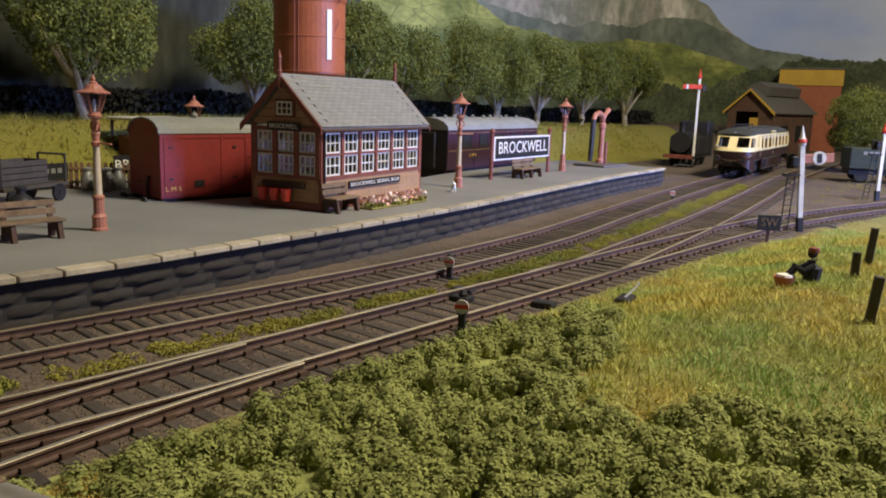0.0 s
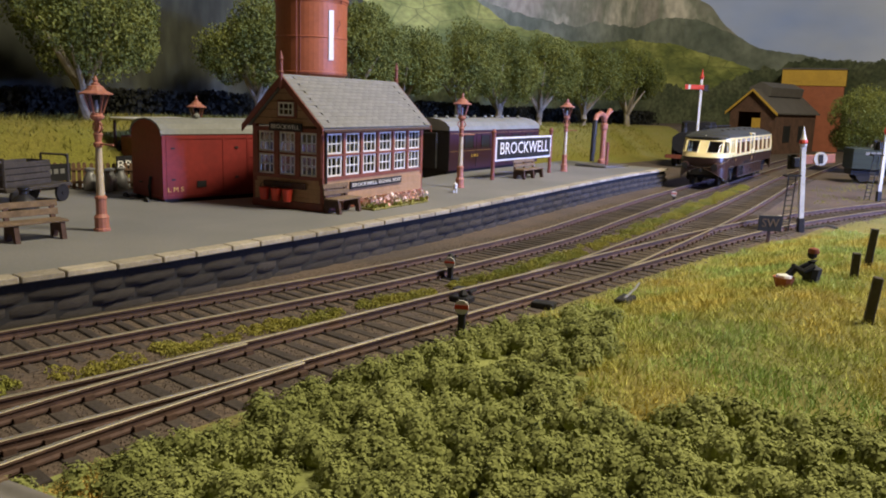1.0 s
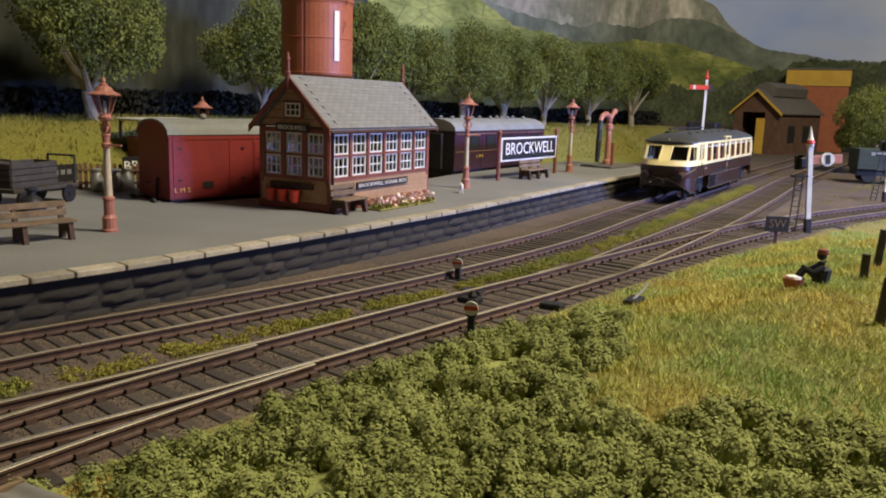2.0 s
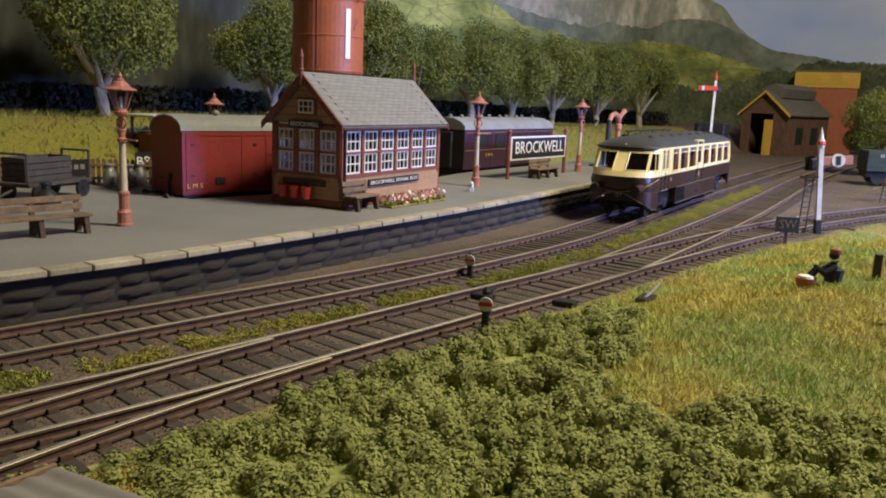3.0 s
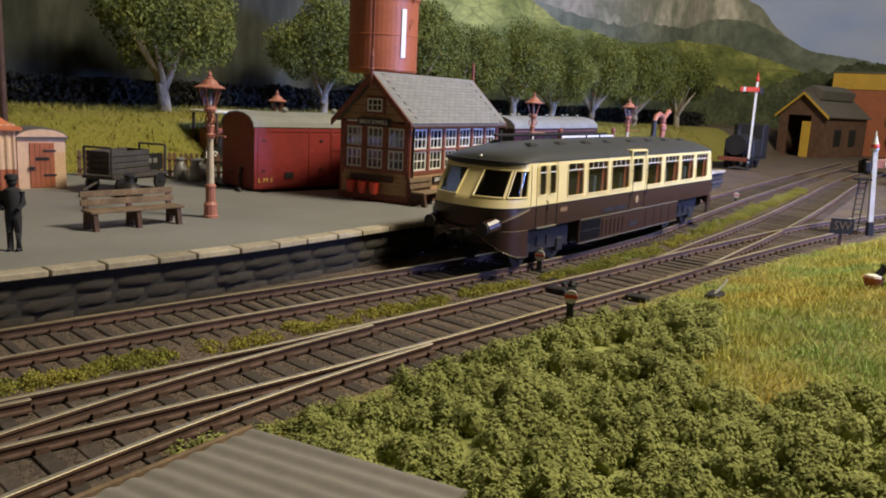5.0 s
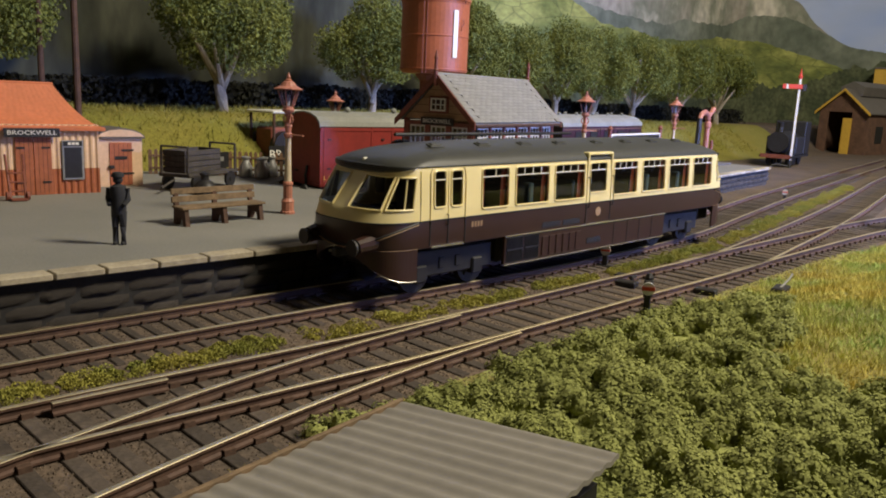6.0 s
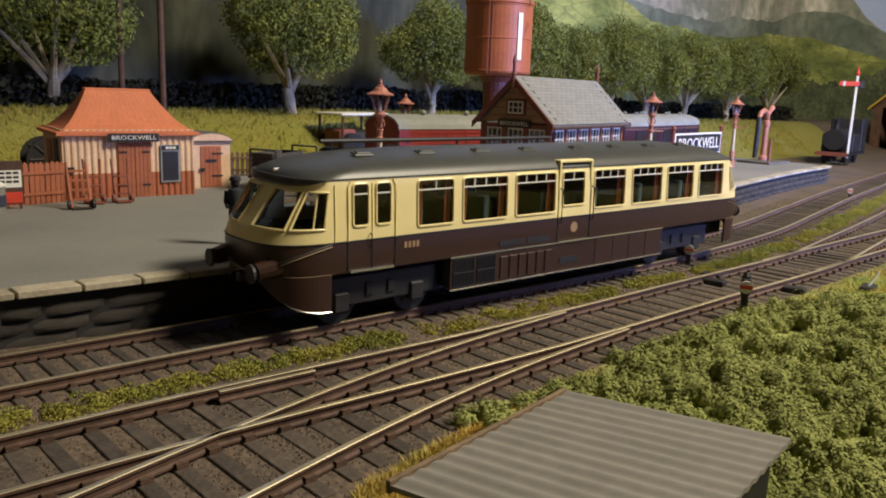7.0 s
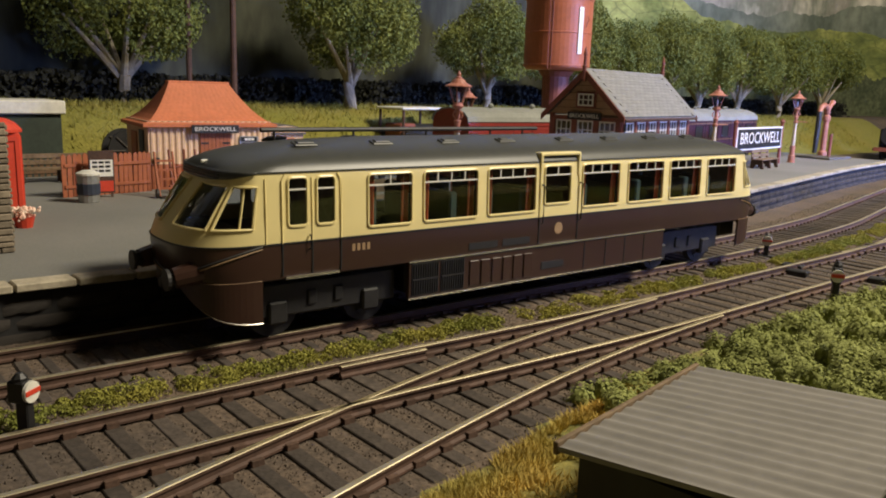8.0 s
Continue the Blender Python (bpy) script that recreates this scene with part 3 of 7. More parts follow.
    # doors: sunk lines, handles, raised door top
    for s in (-1, 1):
        for d0, d1, z0 in ((-134, -109, 26.5), (-1.2, 25.2, 26.5)):
            bm = B()
            xo = s * (W2 + .35)
            for u in (d0, (d0 + d1) / 2, d1) if d0 < -50 else (d0, d1):
                box(bm, xo - .25, xo + .25, u - .3, u + .3, z0, 38.6)
            part("door_line", bm, BLACK, car, "dark door shut line")
            for u in (d0, d1):
                bm = tube(B(), [(s * (W2 + .05), u, 39), (s * (W2 - .1), u, 50), (s * (W2 - .8), u, 62), (s * (W2 - .95), u + (1.5 if u == d0 else -1.5), 64.4)], .5, 5)
                part("door_edge", bm, CREAM, car, "cream door edge moulding")
            if d0 < -50:
                for u in ((d0 + d1) / 2, d0 - 6.5):
                    part("body_beading", tube(B(), [(s * (W2 + .05), u, 39), (s * (W2 - .1), u, 50), (s * (W2 - .85), u, 63)], .32, 5), CREAM, car, "thin cream beading")
            bm = B()
            box(bm, xo - .5, xo + .6, d0 + 1, d1 - 1, 25.2, 26.2)
            part("door_step", bm, CHROME, car, "bright door tread")
            if d0 < -50:
                bm = tube(B(), [(xo, (d0 + d1) / 2 - 1.2, 36), (xo + s * 1.1, (d0 + d1) / 2 - 1.2, 36.4), (xo + s * 1.1, (d0 + d1) / 2 - 1.2, 41), (xo, (d0 + d1) / 2 - 1.2, 41.4)], .35, 6)
            else:
                for u in (d0 + 1.5, d1 + 1.2):
                    bm = tube(B(), [(s * W2, u, 36), (s * (W2 + 1.3), u, 36.4), (s * (W2 + 1.3), u, 54), (s * (W2 - .6), u, 54.4)], .38, 6)
                    if u < d1:
                        part("door_handle", bm, IRON, car, "thin dark grab rail")
            part("door_handle", bm, IRON, car, "thin dark grab rail")
        bm = B()
        box(bm, s * 26.5, s * 29.9, -1.6, .1, 58, 68.8, .3), box(bm, s * 26.5, s * 29.9, 24, 25.6, 58, 68.8, .3), box(bm, s * 24.5, s * 29.7, -1.6, 25.6, 67.8, 69.4, .4)
        part("door_hood", bm, CREAM, car, "raised cream door head cutting into the roof")
    # valances, grilles and side panels below the body
    for s in (-1, 1):
        bm = box(B(), s * (W2 - 2.2), s * W2, -76, 96, 9.5, 25.4, .4)
        val = part("side_valance", bm, CHOC, car, "brown side valance panel")
        bm = B()
        x0 = s * W2
        box(bm, min(x0, x0 + s * .5), max(x0, x0 + s * .5), -76, 96, 9.0, 9.8), box(bm, min(x0, x0 + s * .5), max(x0, x0 + s * .5), -76, 96, 25, 25.7)
        part("valance_strip", bm, CHROME, val, "bright lower moulding")
        for g0, g1 in ((-74.5, -61), (-59, -46)):
            bm = B()
            box(bm, min(x0, x0 + s * .3), max(x0, x0 + s * .3), g0, g1, 10.6, 24.6)
            part("grille_panel", bm, BLACK, val, "black radiator grille")
            bm = B()
            u = g0 + .8
            while u < g1:
                box(bm, min(x0 + s * .3, x0 + s * .8), max(x0 + s * .3, x0 + s * .8), u, u + .45, 11, 24.2)
                u += 1.25
            box(bm, min(x0 + s * .3, x0 + s * .95), max(x0 + s * .3, x0 + s * .95), g0, g1, 17.2, 17.9)
            part("grille", bm, IRON, val, "dark grille bars with a middle rail")
        for j in range(6):
            u = -43 + j * 6.6
            bm = box(B(), min(x0, x0 + s * .55), max(x0, x0 + s * .55), u, u + 5.4, 11, 22.5, .3)
            part("louvre_panel", bm, CHOC, val, "brown ribbed access panel")
        for u in (-44, -24):
            bm = box(B(), s * (W2 + .2) - .25, s * (W2 + .2) + .25, u, u + 17, 27.4, 30.6)
            part("side_vent", bm, BLACK, car, "dark side vent")
        bm = box(B(), min(x0, x0 + s * .3), max(x0, x0 + s * .3), 2, 17, 13.5, 17)
        part("side_vent", bm, BLACK, val, "dark side vent")
        for u in (32, 48, 63, 79):
            bm = box(B(), min(x0, x0 + s * .25), max(x0, x0 + s * .25), u - .25, u + .25, 10, 25)
            part("panel_joint", bm, BLACK, val)
        for e in (-1, 1):
            N = 20
            u0, root, power = nose_shape(25.5)
            rim = []
            for i in range(N + 1):
                a = i / N
                c = math.cos(radians(87.5 * (1 - a)))
                rim.append((s * W2 * math.sqrt(1 - c * c) ** power, end_at(e, u0 + (nose_at(25.5) - u0) * c ** root), 9.5 + 15.6 * a ** 1.7))
            bm, prev = B(), None
            for x, y, zb in rim:
                c = [bm.verts.new((x, y, 25.6)), bm.verts.new((x, y, zb))]
                if prev:
                    bm.faces.new((prev[0], c[0], c[1], prev[1]))
                prev = c
            ob = part("front_skirt", bm, CHOC, car, "brown curved end skirt")
            md = ob.modifiers.new("thickness", "SOLIDIFY")
            md.thickness, md.offset = 1.2 * MM, 0
            part("skirt_beading", tube(B(), [(x * 1.01, y, z) for x, y, z in rim], .45, 5), CHROME, ob, "bright skirt beading")
            part("skirt_edge", tube(B(), [(x * 1.01, y, 25.4) for x, y, z in rim], .3, 5), LINING, ob, "thin pale upper edge")
            for i in (7, 13):
                x, y, zb = rim[i]
                part("skirt_joint", tube(B(), [(x * 1.012, y, 25.4), (x * 1.012, y, zb + .3)], .3, 5), BLACK, ob, "dark panel joint")
    for e in (-1, 1):
        for s in (-1, 1):
            u, v = 150.5, 147.5
            part("cab_window_bar", tube(B(), [(s * side_at(45, u, W2) * .985, end_at(e, u), 45), (s * side_at(60.2, v, W2 - .8) * .985, end_at(e, v), 60.2)], .45, 5), CREAM, car, "slim cab window bar")
            # cream surrounds of the windscreen and the quarter light
            def skin(z, j, off=1.006):
                w = W2 - .1 - .7 * (z - 45) / 15.2
                U, X = half_ring(z, w, [], END_N)[j]
                return (s * X * off, end_at(e, -U * (1.001 if off > 1 else 1)), z)
            for j0, j1 in ((1, 8), (9, 15)):
                loop = [skin(45, j) for j in range(j0, j1 + 1)] + [skin(z, j1) for z in (48, 52, 56)] + [skin(60.2, j) for j in range(j1, j0 - 1, -1)] + [skin(z, j0) for z in (56, 52, 48)]
                part("cab_window_frame", tube(B(), loop + [loop[0]], .6, 6), CREAM, car, "cream cab window surround")
    # beading that sweeps from the waist down to the tip of the nose
    for e in (-1, 1):
        for s in (-1, 1):
            pts = []
            for i in range(19):
                a = i / 18
                z = 38.4 - 12.6 * a ** .95
                v0, root, power = nose_shape(z)
                c = math.cos(radians(89 * (1 - a)))
                pts.append((s * (W2 + .3) * math.sqrt(1 - c * c) ** power * 1.01, end_at(e, v0 + (nose_at(z) + .4 - v0) * c ** root), z))
            part("nose_beading", tube(B(), pts, .5, 5), BLACK, car, "dark beading swept down the nose")
            part("nose_lining", tube(B(), [(x * 1.004, y, z - .9) for x, y, z in pts], .28, 5), LINING, car, "thin fawn line under the beading")
        # buffers, hook and lamps
        for s in (-1, 1):
            bm = B()
            m = Matrix.Translation((s * 19, end_at(e, 168), 27.5)) @ Matrix.Rotation(radians(90), 4, "X")
            cyl(bm, 0, 0, -5, 5, 2.6, 2.6, 12, m)
            cyl(bm, 0, 0, -6.2 if e > 0 else 5, -5 if e > 0 else 6.2, 4.0, 4.0, 16, m)
            part("buffer", bm, BLACK, car, "dark round buffer")
            bm = tube(B(), [(s * 24, end_at(e, 146), 35), (s * 22.5, end_at(e, 156), 31.8), (s * 20, end_at(e, 164), 29), (s * 19, end_at(e, 171), 27.8)], [1.6, 3.4, 4.4, 3.8], 12)
            part("buffer_cowl", bm, CHOC, car, "brown fairing over the buffer")
            bm = B()
            m = Matrix.Translation((s * 16, end_at(e, 158), 19)) @ Matrix.Rotation(radians(90), 4, "X")
            cyl(bm, 0, 0, -2, 2, .8, .8, 10, m)
            part("marker_lamp", bm, LENS, car, "small pale marker lamp")
        bm = box(B(), -2, 2, end_at(e, 164) - 6, end_at(e, 164) + 6, 20, 24, .6)
        part("coupling_hook", bm, IRON, car, "dark coupling hook")
        bm = box(B(), -21, 21, end_at(e, 146) - 8, end_at(e, 146) + 8, 14, 26, 1)
        part("buffer_beam", bm, BLACK, car, "black buffer beam")
        bm = B()
        m = Matrix.Translation((0, end_at(e, 150.5), 67.2)) @ Matrix.Rotation(radians(90), 4, "X")
        cyl(bm, 0, 0, -2, 2, .7, .7, 12, m)
        part("roof_lamp", bm, LENS, car, "round roof headlamp")
    # roof furniture
    for i, u in enumerate((-116, -80, -44, -10, 30, 64, 98, 132)):
        for s in (1, -1):
            bm = B()
            box(bm, -2.2, 2.2, -5, 5, 0, .9, .3), box(bm, -1.4, 1.4, -3.6, 3.6, .9, 1.5, .2)
            v = part("roof_vent", bm, CARROOF, car, "low flat roof ventilator")
            at(v, s * 13, u, 73.7, 0, s * 17, 0)
    bm = B()
    tube(bm, [(-9, -124, 78.2), (-9, 32, 78.2)], 1.0, 8)
    for u in (-118, -80, -40, 0, 22):
        cyl(bm, -9, u, 74, 78.2, .6, .6, 6)
    part("exhaust_pipe", bm, IRON, car, "long dark exhaust pipe along the roof")
    # floor, seats, driver's desk
    part("floor_pan", box(B(), -27, 27, -155, 180, 24, 26, .5), BLACK, car, "black underframe floor")
    part("centre_tank", box(B(), -20, 20, -70, 88, 8, 24, 2), BLACK, car, "black engine and tank housing")
    for u in range(-92, 160, 21):
        if -6 < u < 26:
            continue
        for s in (-1, 1):
            bm = box(B(), s * 6, s * 26, u - 2.2, u + 2.2, 28, 53, .8)
            box(bm, s * 6, s * 26, u - 6, u + 6, 28, 38, .8)
            part("seat", bm, SEATGREEN, car, "dark green upholstered seat")
    for u in (-104, 162, -2, 26):
        part("bulkhead", box(B(), -28, 28, u - .5, u + .5, 26, 65), OLDWOOD, car, "dark interior bulkhead")
    for e in (-1, 1):
        part("driving_desk", box(B(), -20, 20, end_at(e, 148) - 5, end_at(e, 148) + 5, 28, 43, 1), BLACK, car, "black driving desk")
    # bogies
    for e in (-1, 1):
        bog = part("bogie", box(B(), -17, 17, (e * 112 + (12 if e > 0 else 0)) - 8, (e * 112 + (12 if e > 0 else 0)) + 8, 9, 20, 1), BLACK, car, "black bogie with axleboxes")
        for s in (-1, 1):
            bm = box(B(), s * 20.5, s * 23, (e * 112 + (12 if e > 0 else 0)) - 34, (e * 112 + (12 if e > 0 else 0)) + 34, 8.5, 22, .8)
            for d in (-21, 21):
                box(bm, s * 20, s * 24.5, (e * 112 + (12 if e > 0 else 0)) + d - 4, (e * 112 + (12 if e > 0 else 0)) + d + 4, 6, 15, .8)
            for d in (-6, 6):
                box(bm, s * 22.8, s * 24, (e * 112 + (12 if e > 0 else 0)) + d - 2, (e * 112 + (12 if e > 0 else 0)) + d + 2, 12, 18, .4)
            part("bogie_frame", bm, BLACK, bog, "dark iron bogie side frame")
    # wheelsets turn as the car runs
    sets = []
    for u in (-133, -91, 103, 145):
        bm = B()
        for s in (-1, 1):
            m = Matrix.Translation((s * 17.2, 0, 0)) @ Matrix.Rotation(radians(90), 4, "Y")
            cyl(bm, 0, 0, -1.8, 1.8, 10.5, 10.5, 24, m)
            cyl(bm, 0, 0, -2.2, 2.2, 3, 3, 10, m)
            for a in range(6):
                t = a * math.pi / 3
                box(bm, s * 19.0 - .4 if s > 0 else s * 19.0 - .4, s * 19.0 + .4, 6.5 * math.cos(t) - 1, 6.5 * math.cos(t) + 1, 6.5 * math.sin(t) - 1, 6.5 * math.sin(t) + 1)
        cyl(bm, 0, 0, -17, 17, 1.6, 1.6, 8, Matrix.Rotation(radians(90), 4, "Y"))
        w = part("wheelset", bm, IRON, car, "dark spoked wheelset with bright tread")
        at(w, 0, u, 10.5)
        sets.append((w, u))
    # number on the side: an unlettered plate
    for s in (-1, 1):
        bm = B()
        for j in range(4):
            box(bm, s * (W2 + .3) - .1, s * (W2 + .3) + .1, -104 + j * 2.3, -102.6 + j * 2.3, 33.2, 36)
        part("number_bars", bm, LINING, car, "small fawn number bars")
        m = Matrix.Translation((s * (W2 + .3), 12, 33)) @ Matrix.Rotation(radians(90), 4, "Y")
        part("roundel", cyl(B(), 0, 0, -.2, .2, 2.8, 2.8, 20, m), LINING, car, "fawn round emblem")
    return car, sets


# where the middle of the car stands along the platform track
RUN = [(0.0, 1392), (0.5, 1298), (1.0, 1198), (1.5, 1098), (3.0, 810), (3.5, 724), (4.0, 639), (4.5, 559), (6.0, 338), (6.5, 282), (7.0, 228), (7.5, 187), (8.0, 148)]


def run_at(t):
    return along(RUN, t)


def car_pose(yc):
    a = Vector((along(MAIN, yc - 112), yc - 112))
    b = Vector((along(MAIN, yc + 112), yc + 112))
    c, d = (a + b) / 2, b - a
    return pose(c.x * MM, c.y * MM, 0, 0, 0, math.degrees(math.atan2(-d.x, d.y)))


# ---------------------------------------------------------------- things on the platform
def sash(parent, axis, u0, u1, z0, z1, d, cols, rows, out=1, name="window"):
    """A white glazing-bar window in a wall plane; axis 'y' means the wall runs along y at x = d."""
    def bb(bm, a, b, c, e, depth):
        lo, hi = sorted((d, d + out * depth))
        return box(bm, lo, hi, a, b, c, e) if axis == "y" else box(bm, a, b, lo, hi, c, e)
    t = 1.25
    bm, rings = B(), []
    for g, q in ((0, 0), (0, .9), (t, .9), (t, 0)):
        lay = ((u0 + g, z0 + g), (u1 - g, z0 + g), (u1 - g, z1 - g), (u0 + g, z1 - g))
        rings.append([bm.verts.new((d + out * q, u, z) if axis == "y" else (u, d + out * q, z)) for u, z in lay])
    for k in range(4):
        for i in range(4):
            bm.faces.new((rings[k][i], rings[k][(i + 1) % 4], rings[(k + 1) % 4][(i + 1) % 4], rings[(k + 1) % 4][i]))
    w = part(name, bm, OFFWHITE, parent, "white painted multi-pane window")
    for i in range(1, cols):
        u = u0 + (u1 - u0) * i / cols
        part("glazing_bar", bb(B(), u - .45, u + .45, z0 + t, z1 - t, .6), OFFWHITE, w)
    for j in range(1, rows):
        z = z0 + (z1 - z0) * j / rows
        part("glazing_bar", bb(B(), u0 + t, u1 - t, z - .45, z + .45, .5), OFFWHITE, w)
    bm = B()
    lo, hi = sorted((d + out * .05, d + out * .25))
    box(bm, lo, hi, u0 + .3, u1 - .3, z0 + .3, z1 - .3) if axis == "y" else box(bm, u0 + .3, u1 - .3, lo, hi, z0 + .3, z1 - .3)
    g = part("pane", bm, GLASS, w, "clear window pane")
    g.visible_shadow = False


def signal_box():
    L, D, H = 146.0, 65.0, 62.0
    ob = thing("signal_box", -431, 391, PLAT, 11.5, "timber signal box in stone and red-brown with a slate roof", "signal box")
    part("plinth", box(B(), -D - 1, 1, -1, L + 1, 0, 6, .5), BRICKRED, ob, "red-brown brick plinth")
    # lower walls, boarded
    for name, b in (("front_boards", (-1.5, 0, 2, L - 2, 6, 23)), ("end_boards", (-D + 2, -2, 0, 1.5, 6, 23)), ("end_boards", (-D + 2, -2, L - 1.5, L, 6, 60))):
        w = part(name, box(B(), *b), BOXBOARD, ob, "stone painted weatherboards")
        for z in (9, 12.4, 15.8, 19.2):
            x0, x1, y0, y1 = b[:4]
            bm = box(B(), x0 - (0 if name != "front_boards" else 0), x1 + (.5 if name == "front_boards" else 0), y0 - (.5 if y0 == 0 else 0), y1 + (.5 if y1 == L else 0), z - 3.1, z)
            part("board", bm, BOXBOARD, w)
    part("back_wall", box(B(), -D, -D + 1.5, 0, L, 6, 60), BOXBOARD, ob, "stone painted boarded back wall")
    part("inner_floor", box(B(), -D + 2, -2, 2, L - 2, 22, 23.5), DARKWOOD, ob, "dark wooden operating floor")
    # posts, sills, head rails
    for x, y in ((0, 0), (-D, 0), (0, L), (-D, L)):
        sx, sy = (-3 if x == 0 else 3), (3 if y == 0 else -3)
        part("corner_post", box(B(), min(x, x + sx) - .4, max(x, x + sx) + .4, min(y, y + sy) - .4, max(y, y + sy) + .4, 5, H, .3), BRICKRED, ob, "red-brown corner post")
    for z0, z1 in ((22.5, 25), (40.2, 41.6), (57, 60)):
        part("rail", box(B(), -2, .7, 3, L - 3, z0, z1), BRICKRED, ob, "red-brown horizontal rail")
        part("rail", box(B(), -D + 3, -3, -.7, 2, z0, z1), BRICKRED, ob, "red-brown horizontal rail")
    n = 6
    pitch = (L - 6) / n
    for i in range(n + 1):
        y = 3 + i * pitch
        part("mullion", box(B(), -2, .9, y - 1.6, y + 1.6, 25, 57, .2), BRICKRED, ob, "red-brown window post")
    for i in range(n):
        y0 = 3 + i * pitch + 2.4
        for z0, z1 in ((25.2, 40.1), (41.7, 56.9)):
            sash(ob, "y", y0 + .6, y0 + pitch - 4.9, z0, z1, -1.2, 3, 2)
    m = 3
    pitch = (D - 6) / m
    for i in range(m + 1):
        x = -D + 3 + i * pitch
        part("mullion", box(B(), x - 2.2, x + 2.2, -.9, 2, 25, 57, .2), BRICKRED, ob, "red-brown window post")
    for i in range(m):
        x0 = -D + 3 + i * pitch + 2.6
        for z0, z1 in ((25.2, 40.1), (41.7, 56.9)):
            sash(ob, "x", x0, x0 + pitch - 5.2, z0, z1, 1.2, 3, 2, -1)
    # gables
    R = 96.0
    for y0, y1, o in ((.3, 1.8, -1), (L - 1.8, L - .3, 1)):
        g = part("gable", prism(B(), [(-D, H), (0, H), (-D / 2, R - 2)], y0, y1, "y"), BOXBOARD, ob, "stone painted gable boards")
        for z in (67, 73, 79, 85):
            k = (z - H) / (R - 2 - H) * D / 2
            yo = y0 - .35 if o < 0 else y1
            part("board_line", box(B(), -D + k, -k, yo, yo + .35, z - .25, z + .1), DARKWOOD, g)
    part("gable_window_frame", box(B(), -D / 2 - 9, -D / 2 + 9, -.8, .4, 67, 80, .3), BRICKRED, ob, "red-brown gable window frame")
    sash(ob, "x", -D / 2 - 7, -D / 2 + 7, 68.5, 78.5, -.9, 3, 2, -1, "gable_window")
    # roof slopes of separate slates
    ov, slope = 6.0, math.atan2(R - H + 1.5, D / 2 + 4)
    for s, x_e in ((1, 4.0), (-1, -D - 4.0)):
        bm = B()
        prism(bm, [(x_e, H - 2.0), (-D / 2, R), (-D / 2, R + 1.2), (x_e, H - .8)], -ov, L + ov, "y")
        part("roof_slope", bm, SLATE, ob, "grey slate roof slope")
    slate_me = finish("slate", box(B(), -2.6, 2.6, -4.6, 4.6, 0, .6), SLATE)
    rows_n = 14
    for r in range(rows_n):
        k = (r + .5) / rows_n
        x, z = 4.0 + (-D / 2 - 4.0) * k, H - .6 + (R + 1.2 - H + .6) * k
        nn = 17
        for c in range(nn):
            o = new("slate", slate_me)
            o.parent = ob
            y = -ov + 4.6 + c * 9.3 + (0 if r % 2 else 0.0) * 5
            at(o, x, y + (2.4 if r % 2 else -2.4) * (0 < c < nn - 1), z + .25, 0, math.degrees(slope) - 2.2, random.uniform(-.3, .3))
    part("ridge", tube(B(), [(-D / 2, -ov, R + 1.2), (-D / 2, L + ov, R + 1.2)], 1.3, 8), SLATE, ob, "grey ridge tile")
    for y in (-ov - 1.2, L + ov):
        for s in (1, -1):
            xe = 5 if s > 0 else -D - 5
            part("bargeboard", prism(B(), [(xe, H - 6), (xe, H - 1), (-D / 2, R + 2), (-D / 2, R - 4)], y, y + 1.2, "y"), BRICKRED, ob, "red-brown bargeboard")
        bm = B()
        lathe(bm, [(1.7, R - 8), (1.7, R + 3), (2.2, R + 4), (1.5, R + 5), (1.3, R + 12), (1.8, R + 13), (.3, R + 19)], 8, -D / 2, y + .6)
        part("finial", bm, BRICKRED, ob, "red-brown turned finial")
    part("gutter", box(B(), 3.5, 6, -ov, L + ov, H - 4, H - 2, .4), DARKWOOD, ob, "dark gutter")
    part("downpipe", tube(B(), [(1.8, 2, H - 3), (1.8, 2, 1)], .8, 6), BLACK, ob, "black downpipe")
    # nameboards
    nb = part("nameboard", box(B(), -D / 2 - 15, -D / 2 + 15, -2.6, -1.2, 57.5, 63.5), SIGNBLACK, ob, "black nameboard with white letters")
    lettering("BROCKWELL", 4.6, 26, SIGNWHITE, nb, -D / 2, -2.72, 60.5)
    nb = part("nameboard", box(B(), .8, 2, 33, 108, 14.5, 20), SIGNBLACK, ob, "black nameboard with white letters")
    lettering("BROCKWELL SIGNAL BOX", 4.0, 71, SIGNWHITE, nb, 2.15, 70.5, 17.2, 90)
    # fire buckets on a shelf
    rack = part("bucket_rack", box(B(), -D + 12, -14, -3.2, -.6, 15.5, 20, .4), DARKWOOD, ob, "dark bucket rack")
    for i in range(3):
        bm = lathe(B(), [(3.0, 6), (4.2, 15), (4.4, 15.2), (3.9, 15.1), (2.9, 7)], 12, -D + 15 + i * 11, -5.4)
        b = part("fire_bucket", bm, SIGRED, rack, "dull red fire bucket")
        bm = tube(B(), [(-D + 15 + i * 11 + 4.2 * math.cos(a), -5.4, 15 + 4 * math.sin(a)) for a in (0, .8, 1.57, 2.3, 3.14)], .3, 5)
        part("bucket_handle", bm, IRON, b)


